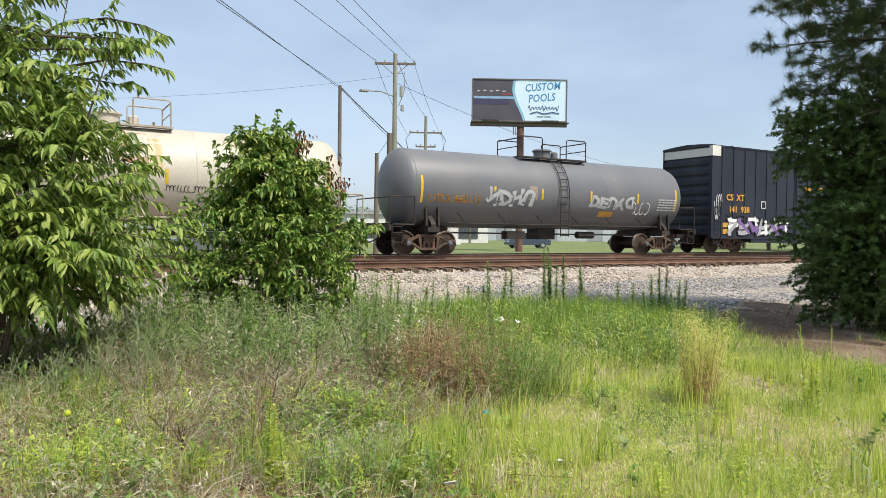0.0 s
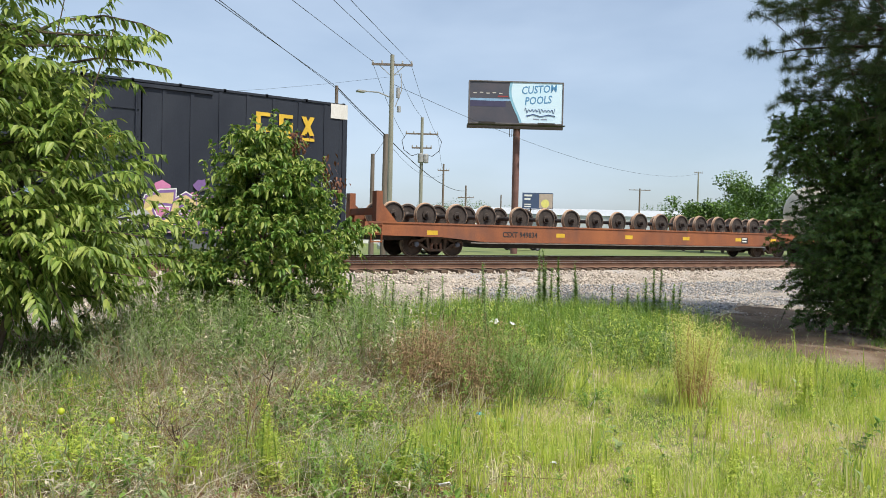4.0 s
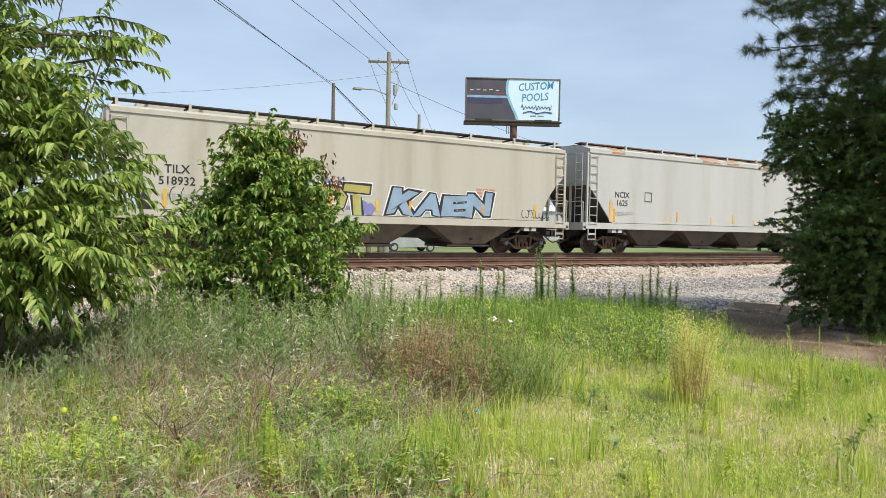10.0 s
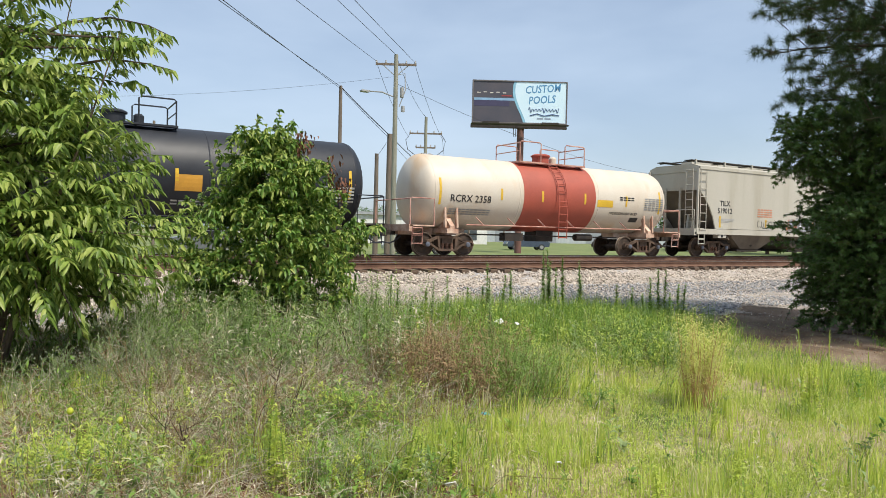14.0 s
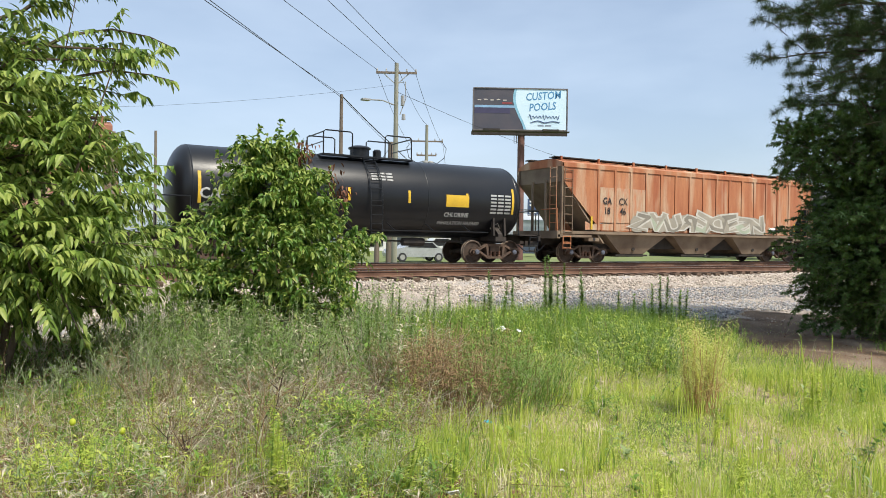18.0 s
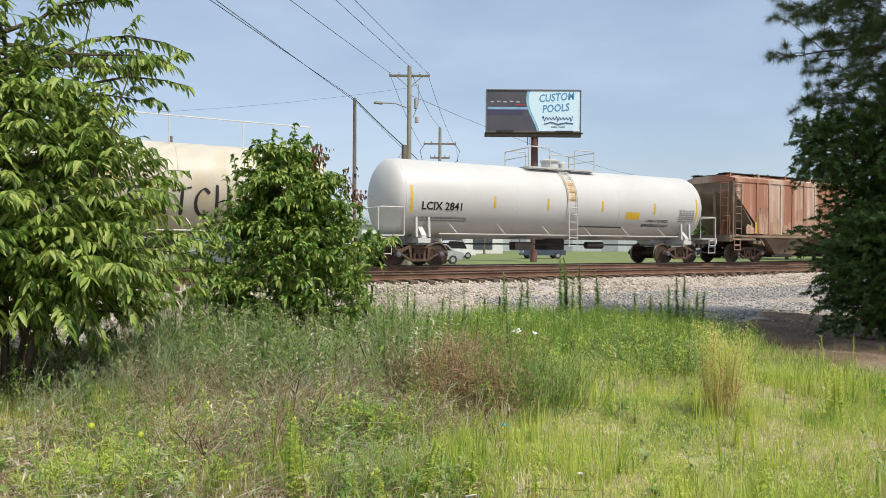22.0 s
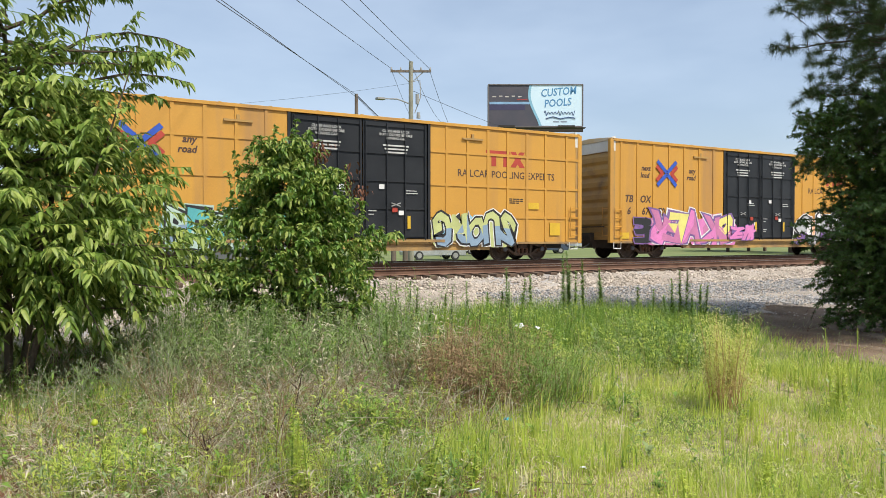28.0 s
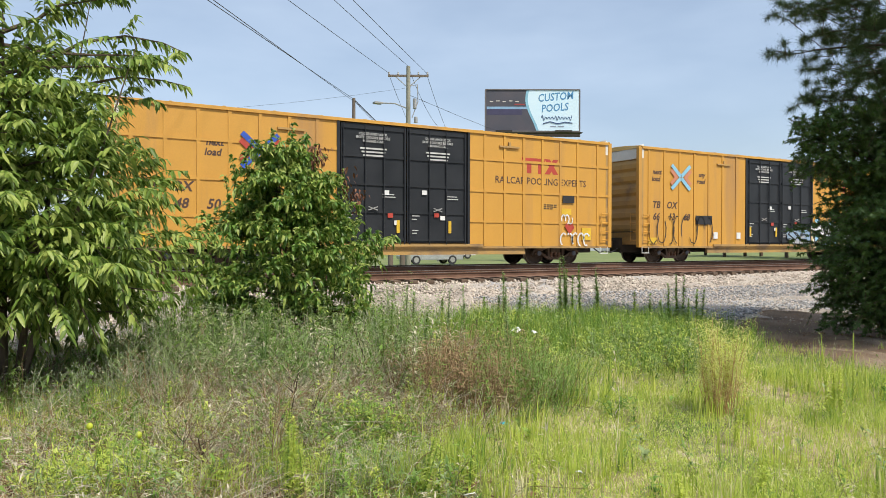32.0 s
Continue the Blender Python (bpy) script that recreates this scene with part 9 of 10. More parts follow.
# upright spiky weeds that can be counted
def spiky_weed(x, y, height, seed, mats, label, spread_=0.10, leaf=0.13, stems=1, slim=0.012, category="weed", group="upright weeds"):
    rr = np.random.RandomState(seed)
    z = float(up_at(np.array([x]), np.array([y]))[0])
    ob = thing("weed_plant", None, None, label, category, group, at=pose(x, y, z))
    for s in range(stems):
        ax, ay = (rr.normal(0, 0.12), rr.normal(0, 0.12)) if stems > 1 else (rr.normal(0, 0.03), rr.normal(0, 0.03))
        hh = height * (rr.uniform(0.7, 1.0) if stems > 1 else 1)
        q0 = np.array([ax * 0.3, ay * 0.3, 0])
        q1 = np.array([ax + rr.normal(0, 0.04), ay + rr.normal(0, 0.04), hh])
        part("stem", Mesh().tube([q0, (q0 + q1) / 2 + rr.normal(0, 0.01, 3), q1], [slim * 0.6, slim * 0.45, slim * 0.2], 5), mats[1], ob)
        n = int(hh * 260)
        t = rr.uniform(0.12, 1.0, n)
        at = q0 + (q1 - q0) * t[:, None]
        a = rr.uniform(0, 6.283, n)
        w = np.stack([np.cos(a), np.sin(a), rr.uniform(0.2, 1.0, n)], 1)
        size = leaf * (1.15 - 0.75 * t) * rr.uniform(0.7, 1.2, n)
        part("leaves", leaf_swarm("leaves", at, w, np.tile([0, 0, 1.0], (n, 1)), size, size * 0.18 + 0.005, mats[0]), None, ob)
    return ob


EDGE_WEEDS = [(7.4, 11.54, 0.62), (7.6, 11.45, 0.66), (7.74, 11.38, 1.11), (8.09, 11.43, 0.84), (8.38, 11.51, 0.91), (9.53, 11.89, 1.4), (9.82, 12.13, 1.16), (9.82, 12.01, 1.44), (9.77, 11.79, 1.04), (10.08, 11.89, 1.28), (10.27, 11.57, 1.2), (10.33, 11.55, 0.79), (10.71, 10.92, 0.75), (9.97, 9.27, 0.93), (10.24, 9.32, 1.07), (10.33, 9.28, 1.07), (10.18, 8.83, 0.82), (10.38, 8.91, 0.81), (9.95, 9.73, 0.71), (9.81, 8.67, 0.71), (9.74, 9.2, 0.65), (6.6, 11.9, 0.6), (5.59, 11.17, 0.8)]
for k, (x, y, h) in enumerate(EDGE_WEEDS):
    dark = k % 3 == 0 or x > 9.9 and y < 10
    spiky_weed(x, y, h, 200 + k, (WEED_A if dark else HORSE, WEED_A), "tall slim dark green horseweed at the gravel edge" if dark else "tall slim fresh green horseweed at the gravel edge", leaf=0.17)
for k, (x, y, h) in enumerate([(7.47, 4.66, 0.7), (7.59, 4.44, 0.72), (7.61, 4.92, 0.38), (8.0, 4.23, 0.46), (7.56, 4.16, 0.35), (7.54, 4.95, 0.3), (7.33, 5.06, 0.26), (8.6, 5.2, 0.35), (7.9, 5.3, 0.3)]):
    spiky_weed(x, y, h, 320 + k, (GRASS_A, GRASS_A), "slender pale green flower spike in the grass", leaf=0.045, slim=0.014)
for k, (x, y, h) in enumerate([(6.44, 3.95, 0.57), (6.37, 3.86, 0.51), (6.45, 4.01, 0.44), (6.6, 4.1, 0.42), (0.91, 4.61, 0.32), (0.79, 4.85, 0.19), (1.32, 4.33, 0.61), (5.03, 3.96, 0.29), (2.58, 3.77, 0.22), (7.9, 4.16, 0.31), (1.63, 4.06, 0.28), (1.86, 4.04, 0.29), (1.36, 4.93, 0.36), (7.13, 4.88, 0.32), (4.23, 7.87, 0.58), (0.47, 5.02, 0.22), (0.17, 4.85, 0.31), (2.79, 3.77, 0.3), (3.47, 3.06, 0.28), (4.12, 3.05, 0.27), (2.93, 5.06, 0.28), (2.56, 5.26, 0.33)]):
    spiky_weed(x, y, h, 300 + k, (WEED_Y, GRASS_A), "bright yellow-green upright weed among the grass", leaf=0.08, slim=0.012)
for k, (x, y, h) in enumerate([(0.19, 5.0, 0.36), (0.9, 4.73, 0.34), (1.33, 4.39, 0.5), (1.39, 4.24, 0.42), (1.69, 4.44, 0.34), (2.04, 4.01, 0.4), (2.12, 3.85, 0.46), (0.84, 5.01, 0.3), (1.99, 4.54, 0.36), (1.46, 5.11, 0.5), (2.39, 3.94, 0.34), (2.2, 4.2, 0.38), (0.25, 4.85, 0.42)]):
    spiky_weed(x, y, h, 340 + k, (GRASS_A, GRASS_C), "bright green leafy spire among the brush", leaf=0.085, slim=0.014)


rq = random.Random(77)
for k in range(34):
    y = rq.uniform(7.2, 11.2)
    x = rq.uniform(0.16 * y, 0.16 * y + 3.6) + (0.5 if y < 8.5 else 0.0)
    sort = (HORSE, WEED_B, WEED_A)[k % 3]
    spiky_weed(x, y, rq.uniform(0.6, 1.15), 800 + k, (sort, WEED_B), "slim upright weed rising above the thicket", leaf=rq.uniform(0.07, 0.13), slim=0.010)
for k, (x, y, h) in enumerate([(1.45, 4.9, 0.62), (1.52, 5.0, 0.55), (0.75, 4.95, 0.4), (2.95, 5.7, 0.4), (3.1, 5.9, 0.42), (2.2, 6.2, 0.5), (1.2, 6.3, 0.5), (0.9, 6.6, 0.48)]):
    spiky_weed(x, y, h, 860 + k, (GRASS_A, GRASS_C), "bright green leafy spire among the brush", leaf=0.075, slim=0.012)


# two round yellow-green fruits on bent stems
def fruit_stem(x, y, z, seed):
    g = float(up_at(np.array([x]), np.array([y]))[0])
    ob = thing("fruit_plant", None, None, "thin bent stem with one round yellow-green fruit", "plant", "fruit stems", at=pose(x, y, g))
    part("stem", Mesh().tube([(0.12, 0.1, 0), (0.08, 0.06, z * 0.7), (0.03, 0.02, z - g + 0.12), (0, 0, z - g + 0.04)], [0.004, 0.003, 0.003, 0.002], 5), WEED_A, ob)
    part("fruit", Mesh().lathe([(-0.027, 0.0), (-0.023, 0.012), (-0.012, 0.021), (0.0, 0.024), (0.013, 0.020), (0.023, 0.012), (0.027, 0.0)], 14, "z", (0, 0, z - g)), FRUIT, ob, "smooth yellow-green fruit", True)


FRUIT = leafy("yellow_fruit", (0.42, 0.50, 0.03), (0.55, 0.60, 0.06), 0.4, 0.3)
fruit_stem(0.54, 5.46, 0.27, 1)
fruit_stem(0.23, 5.64, 0.33, 2)
# goldenrod-like plant with a feathery yellow head
FEATHER = leafy("feathery_head", (0.56, 0.53, 0.17), (0.76, 0.71, 0.32), 0.7, 0.4)
RED_STEM = leafy("reddish_stem", (0.40, 0.24, 0.10), (0.60, 0.42, 0.20), 0.8, 0.2)
gp = thing("feathery_weed", None, None, "yellow-green feathery weed with reddish stems", "weed", at=pose(5.62, 4.60, 0))
rr = np.random.RandomState(5)
tips, roots = [], []
for i in range(40):
    a, s = rr.uniform(0, 6.283), rr.uniform(0.03, 0.20) * rr.uniform(0.3, 1)
    q0 = Vector((s * math.cos(a) * 1.2, s * math.sin(a) * 1.2, 0))
    q1 = Vector((s * math.cos(a) * 2.5, s * math.sin(a) * 2.5, rr.uniform(0.55, 1.0) - 0.8 * s))
    part("stem", Mesh().tube([q0, q0.lerp(q1, 0.5) + Vector((rr.normal() * 0.03, rr.normal() * 0.03, 0.05)), q1], [0.004, 0.003, 0.0015], 5), RED_STEM, gp)
    roots.append(q0)
    tips.append(q1)
n = 7000
i = rr.randint(0, 40, n)
t = rr.uniform(0.12, 1.05, n) ** 0.62
R0, T0 = np.array([tuple(v) for v in roots]), np.array([tuple(v) for v in tips])
at = R0[i] * (1 - t[:, None]) + T0[i] * t[:, None] + rr.normal(0, 0.05, (n, 3)) * t[:, None]
w = unit(rr, n)
w[:, 2] = w[:, 2] * 0.6 + 0.35
part("feathery_leaves", leaf_swarm("feathery_leaves", at, w, np.tile([0, 0.1, 1.0], (n, 1)), rr.uniform(0.025, 0.065, n), rr.uniform(0.003, 0.007, n), [WEED_Y, FEATHER, RED_STEM], np.where(t < 0.42, 2, np.where(rr.rand(n) < 0.6, 1, 0))), None, gp)

# low broad-leaved plants among the brush
def broad_weed(x, y, seed, mat, height=0.3, n=60, label="low broad-leaved green weed in the grass"):
    rr = np.random.RandomState(seed)
    ob = thing("broadleaf_weed", None, None, label, "weed", "broad-leaved weeds", at=pose(x, y, float(up_at(np.array([x]), np.array([y]))[0])))
    m = Mesh()
    ends = []
    for i in range(7):
        a = rr.uniform(0, 6.283)
        e = Vector((math.cos(a) * rr.uniform(0.05, 0.3), math.sin(a) * rr.uniform(0.05, 0.3), height * rr.uniform(0.5, 1.1)))
        part("stem", Mesh().tube([(0, 0, 0), e * 0.5 + Vector((0, 0, 0.05)), e], [0.005, 0.004, 0.002], 5), mat, ob)
        ends.append(tuple(e))
    E = np.array(ends)[rr.randint(0, 7, n)] * rr.uniform(0.5, 1.05, n)[:, None] + rr.normal(0, 0.03, (n, 3))
    w = unit(rr, n)
    w[:, 2] = np.abs(w[:, 2]) * 0.3
    part("leaves", leaf_swarm("leaves", E, w, np.tile([0, 0, 1.0], (n, 1)), rr.uniform(0.04, 0.095, n), rr.uniform(0.018, 0.042, n), mat), None, ob)


for k, (x, y) in enumerate([(2.26, 5.42), (0.25, 5.14), (1.19, 7.35), (2.43, 5.95), (0.67, 5.59), (0.42, 5.3), (2.54, 5.47), (0.87, 4.69), (3.28, 6.26), (1.9, 5.09), (0.12, 5.33), (1.44, 5.67), (4.66, 5.02), (2.41, 5.64), (1.42, 10.22), (2.5, 4.93), (1.62, 4.66), (0.39, 5.89)]):
    broad_weed(x, y, 400 + k, (WEED_A, GRASS_A, TREE_L)[k % 3], 0.22 + 0.05 * (k % 3))
broad_weed(2.32, 5.69, 450, WEED_Y, 0.3, 90, "yellowing broad-leaved weed among dead stems")

# ---- the tree with drooping narrow leaves, the bush, the pine and the gum ----
def branch_lines(root, rr, count, reach, z0, z1, lift, sub=4, sub_len=0.7, squash=(1, 1), lean=(0, 0)):
    """Limbs from a trunk and twigs from the limbs: lists of point lists."""
    limbs, twigs = [], []
    for i in range(count):
        f = (i + 0.5) / count
        z = z0 + (z1 - z0) * f
        a = i * 2.4 + rr.uniform(-0.5, 0.5)
        R = reach(f) * rr.uniform(0.75, 1.1)
        way = Vector((math.cos(a) * squash[0], math.sin(a) * squash[1], 0))
        p = Vector(root) + Vector((lean[0] * f, lean[1] * f, z))
        pts = [p]
        for k in range(1, 5):
            q = p + way * R * k / 4 + Vector((rr.normal() * 0.06, rr.normal() * 0.06, lift * R * (k / 4) - 0.10 * R * (k / 4) ** 2 * 2))
            pts.append(q)
        limbs.append(pts)
        for s in range(sub):
            g = rr.uniform(0.2, 1.0)
            j = min(int(g * 4), 3)
            b = pts[j].lerp(pts[j + 1], g * 4 - j)
            d = (way * rr.uniform(0.3, 1.0) + Vector((rr.normal() * 0.7, rr.normal() * 0.7, rr.uniform(-0.15, 0.6)))).normalized()
            ln = sub_len * rr.uniform(0.5, 1.2)
            twigs.append([b, b + d * ln * 0.5 + Vector((0, 0, 0.04)), b + d * ln + Vector((0, 0, -0.06 * ln))])
        twigs.append(pts[2:])
    return limbs, twigs


def fill_twigs(rr, centre, radii, count, length, lift=0.25, shell=0.45, clear=None):
    """Short twigs all through a rounded crown, growing outwards; uneven by a slow swell."""
    d = unit(rr, count)
    swell = 1 + 0.16 * np.sin(d[:, 0] * 5 + 1) * np.sin(d[:, 1] * 4 + 2) + 0.12 * np.sin(d[:, 2] * 7)
    f = (shell ** 3 + (1 - shell ** 3) * rr.rand(count)) ** (1 / 3)
    p = np.array(centre) + d * np.array(radii) * (f * swell)[:, None]
    got = []
    for q, e in zip(p, d):
        if q[2] < 0.12 or clear and q[1] < clear[0] and q[2] < clear[1]:
            continue
        way = (Vector(e) + Vector((rr.normal() * 0.45, rr.normal() * 0.45, lift + rr.normal() * 0.25))).normalized()
        ln = length * rr.uniform(0.6, 1.3)
        b = Vector(q)
        got.append([b - way * ln * 0.5, b + Vector((0, 0, 0.03)), b + way * ln * 0.5 - Vector((0, 0, 0.10 * ln))])
    return got


def frond(rr, at, way, out=0.8, fall=0.35):
    """Leaf directions in two ranks along their twigs."""
    n = len(at)
    side = np.cross(way, np.array([0, 0, 1.0]))
    side /= np.linalg.norm(side, axis=1, keepdims=True) + 1e-6
    side *= np.where(np.arange(n) % 2 == 0, 1.0, -1.0)[:, None]
    w = way * 0.55 + side * out + unit(rr, n) * 0.28
    w[:, 2] -= fall * rr.uniform(0.4, 1.3, n)
    return w


def along(twigs, rr, per, gap=0.0):
    """Points and directions along the twigs."""
    at, way = [], []
    for tw in twigs:
        for k in range(per):
            g = gap + (1 - gap) * (k + rr.uniform(0, 1)) / per
            j = min(int(g * (len(tw) - 1)), len(tw) - 2)
            p = tw[j].lerp(tw[j + 1], g * (len(tw) - 1) - j)
            d = (tw[j + 1] - tw[j]).normalized()
            at.append(tuple(p))
            way.append(tuple(d))
    return np.array(at), np.array(way)


# leafy tree
rr = np.random.RandomState(21)
root = (-0.50, 9.45, 0)
tree = thing("tree", None, None, "leafy young tree with long drooping narrow leaves", "tree", at=pose(0, 0, 0))
trunk = Mesh()
tops = []
for dx, dy, hh in ((0.0, 0.0, 5.6), (0.25, 0.2, 5.0), (-0.3, -0.2, 5.3), (0.35, -0.3, 4.0)):
    b = Vector(root) + Vector((dx * 0.4, dy * 0.4, -0.1))
    trunk.tube([b, b + Vector((dx, dy, hh * 0.35)), b + Vector((dx * 2.4, dy * 2, hh * 0.7)), b + Vector((dx * 3.4, dy * 2.6, hh))], [0.05, 0.03, 0.012, 0.004], 8)
    tops.append((b + Vector((dx * 2.4, dy * 2, hh * 0.7)), b + Vector((dx * 3.4, dy * 2.6, hh))))
part("trunk", trunk, bark, tree)
limbs, twigs = branch_lines(root, rr, 60, lambda f: 2.0 * (0.86 + 0.16 * math.sin(f * 9)) * (1.08 - 0.25 * f), 0.75, 4.0, 0.22, 9, 0.65, (1, 1))
high, fine_twigs = branch_lines((root[0], root[1], 4.0), rr, 12, lambda f: 1.75 * (1 - 0.35 * f), 0.0, 1.7, 0.55, 12, 0.6)
high.append([Vector((root[0] + 0.1, root[1], 3.55)), Vector((0.3, 9.2, 4.0)), Vector((0.75, 9.05, 4.1)), Vector((1.15, 8.95, 4.05)), Vector((1.4, 8.9, 3.95))])
high.append([Vector((root[0] + 0.1, root[1], 3.15)), Vector((0.3, 9.2, 3.5)), Vector((0.75, 9.05, 3.62)), Vector((1.15, 8.95, 3.6)), Vector((1.42, 8.9, 3.55))])
fine_twigs += [high[-1][1:], high[-2][1:]] * 2
limbs, twigs = limbs + high, twigs + fine_twigs
twigs += fill_twigs(rr, (root[0], root[1], 2.0), (1.75, 1.75, 1.9), 800, 0.55, clear=(9.6, 0.95))
twigs += fill_twigs(rr, (-0.35, 8.35, 1.35), (1.05, 0.8, 0.55), 130, 0.5)
for sx, sy, sz in ((0.44, 7.97, 0.55), (-0.1, 8.3, 0.62), (0.85, 8.5, 0.72), (0.05, 7.9, 0.95), (0.7, 8.2, 1.05)):
    b = Vector((sx * 0.6 - 0.25, sy + 0.55, sz + 0.75))
    e = Vector((sx, sy, sz))
    limbs.append([b, b.lerp(e, 0.25) + Vector((0, 0, 0.10)), b.lerp(e, 0.5) + Vector((0, 0, 0.12)), b.lerp(e, 0.75) + Vector((0, 0, 0.07)), e])
    twigs += [limbs[-1][1:]] * 2
for l in limbs:
    part("limb", Mesh().tube(l, [0.028, 0.02, 0.014, 0.009, 0.004], 5), bark, tree)
m = Mesh()
for t_ in twigs:
    m.tube(t_, 0.0045, 3)
tagged(part("twigwork", m, WEED_A, tree), kind="stuff")
at, way = along(twigs, rr, 17, 0.15)
n = len(at)
part("crown", oval_swarm("crown", at, frond(rr, at, way, 0.66, 0.75), np.tile([0, 0, 1.0], (n, 1)) + rr.normal(0, 0.35, (n, 3)), rr.uniform(0.10, 0.18, n), rr.uniform(0.036, 0.054, n), [TREE_A, TREE_L], (rr.rand(n) < 0.52).astype(int), 0.18, 0.20), None, tree)

# bush before the ballast
rr = np.random.RandomState(33)
root = (3.35, 11.35, 0)
bush = thing("bush", None, None, "dense green bush with a few brown dead clusters", "bush")
limbs, twigs = branch_lines(root, rr, 60, lambda f: 1.45 * (1 - 0.72 * max(f - 0.35, 0) / 0.65) * (0.8 + 0.2 * min(1, f * 4)), 0.15, 3.1, 0.30, 8, 0.42)
ups = [[Vector((root[0] + a, root[1] + b, z)), Vector((root[0] + a * 1.1, root[1] + b, z + hh * 0.5)), Vector((root[0] + a * 1.2, root[1] + b * 1.1, z + hh))] for a, b, z, hh in ((-0.15, 0.2, 2.6, 0.95), (0.45, 0.1, 2.2, 1.15), (0.75, -0.3, 1.9, 0.95), (-0.85, -0.2, 1.6, 1.1), (-0.55, 0, 2.2, 0.85), (1.15, 0.1, 1.4, 0.9), (-1.15, 0.2, 1.1, 0.8), (0.05, -0.2, 2.6, 1.0), (-0.7, 0.1, 2.0, 1.05), (-0.3, -0.1, 2.5, 0.8), (0.95, 0.2, 1.7, 0.95), (1.35, -0.1, 1.1, 0.75), (-1.35, 0.0, 0.9, 0.9), (0.3, 0.2, 2.6, 0.85))]
twigs += ups * 3
twigs += fill_twigs(rr, (root[0], root[1], 1.35), (1.62, 1.4, 1.4), 400, 0.4)
twigs += fill_twigs(rr, (root[0] + 0.1, root[1], 2.5), (0.65, 0.6, 0.8), 120, 0.35)
for l in limbs:
    part("limb", Mesh().tube([Vector(root)] + l, [0.035, 0.02, 0.016, 0.011, 0.007, 0.003], 5), bark, bush)
m = Mesh()
for t_ in twigs:
    m.tube(t_, 0.004, 3)
tagged(part("twigwork", m, BUSH_A, bush), kind="stuff")
at, way = along(twigs, rr, 19)
n = len(at)
part("crown", oval_swarm("crown", at, unit(rr, n) * 0.9 + way * 0.5, np.tile([0, 0, 1.0], (n, 1)) + rr.normal(0, 0.5, (n, 3)), rr.uniform(0.08, 0.14, n), rr.uniform(0.042, 0.068, n), [BUSH_A, TREE_L], (rr.rand(n) < 0.46).astype(int), 0.42, 0.24), None, bush)
for cx, cy, cz, n in ((3.78, 11.0, 3.12, 70), (4.42, 10.95, 2.42, 80), (4.3, 11.0, 2.78, 24)):
    at = np.array((cx, cy, cz)) + rr.normal(0, 1, (n, 3)) * (0.08, 0.08, 0.10)
    tagged(part("withered_tuft", leaf_swarm("withered_tuft", at, unit(rr, n) * 0.5 + np.array([0, 0, -0.6]), np.tile([0, 0, 1.0], (n, 1)), rr.uniform(0.06, 0.11, n), rr.uniform(0.03, 0.05, n), BUSH_D), None, bush, "brown withered leaves"), kind="stuff")

# pine
rr = np.random.RandomState(44)
root = (14.0, 6.45, 0)
pine = thing("pine_tree", None, None, "dark green pine with long needles", "tree")
part("trunk", Mesh().tube([root, (root[0] + 0.1, root[1], 3), (root[0], root[1] + 0.1, 7), (root[0], root[1], 10.5)], [0.2, 0.16, 0.11, 0.03], 10), bark, pine, "", True)
limbs, twigs = branch_lines(root, rr, 64, lambda f: (2.0 + 0.75 * math.sin(math.pi * min(f * 1.05, 1))) * (0.95 + 0.1 * math.sin(f * 23)), 2.9, 10.2, 0.30, 12, 0.6)
twigs += fill_twigs(rr, (root[0], root[1], 6.2), (2.5, 2.5, 3.9), 1500, 0.5, 0.3, 0.2)
# boughs added out of view on the camera side to shade the dirt
for e in ((12.4, 4.6, 5.2), (13.2, 4.2, 5.8), (11.7, 4.9, 4.7), (12.8, 4.9, 6.6), (12.1, 4.4, 4.3)):
    b, e = Vector((root[0], root[1], e[2] - 0.5)), Vector(e)
    limbs.append([b, b.lerp(e, 0.25), b.lerp(e, 0.5) + Vector((0, 0, 0.1)), b.lerp(e, 0.75), e])
twigs += fill_twigs(rr, (12.5, 4.55, 5.2), (1.7, 1.5, 1.9), 420, 0.5, 0.3, 0.1)
for l in limbs:
    part("limb", Mesh().tube(l, [0.05, 0.035, 0.025, 0.015, 0.006], 5), bark, pine)
m = Mesh()
for t_ in twigs:
    m.tube(t_, 0.008, 4)
tagged(part("twigwork", m, bark, pine), kind="stuff")
at, way = along(twigs, rr, 4, 0.55)
k = 40
n = len(at)
A = np.repeat(at, k, 0) + rr.normal(0, 0.02, (n * k, 3))
D_ = np.repeat(way, k, 0) * 0.55 + unit(rr, n * k)
D_ /= np.linalg.norm(D_, axis=1, keepdims=True)
Ln = rr.uniform(0.12, 0.22, n * k)
S_ = np.cross(D_, np.array([0.2, 0.3, 0.93]))
S_ /= np.linalg.norm(S_, axis=1, keepdims=True)
v = np.stack([A - S_ * 0.0035, A + S_ * 0.0035, A + D_ * Ln[:, None]], 1)
part("needles", swarm("needles", v, np.arange(n * k * 3).reshape(-1, 3), NEEDLE), None, pine)

# sweetgum growing under the pine
rr = np.random.RandomState(55)
root = (12.8, 6.6, 0)
gum = thing("gum_tree", None, None, "dark green star-leaved young tree growing into a pine", "tree")
part("trunk", Mesh().tube([root, (root[0], root[1] + 0.1, 2), (root[0] - 0.1, root[1], 4.2)], [0.09, 0.07, 0.02], 8), bark, gum, "", True)
limbs, twigs = branch_lines(root, rr, 40, lambda f: 1.5 * (1 - 0.2 * f) * (0.85 + 0.2 * math.sin(f * 17)), 0.25, 4.3, 0.15, 9, 0.5)
twigs += fill_twigs(rr, (root[0], root[1], 1.55), (1.45, 1.45, 1.55), 1100, 0.42, 0.1, 0.15)
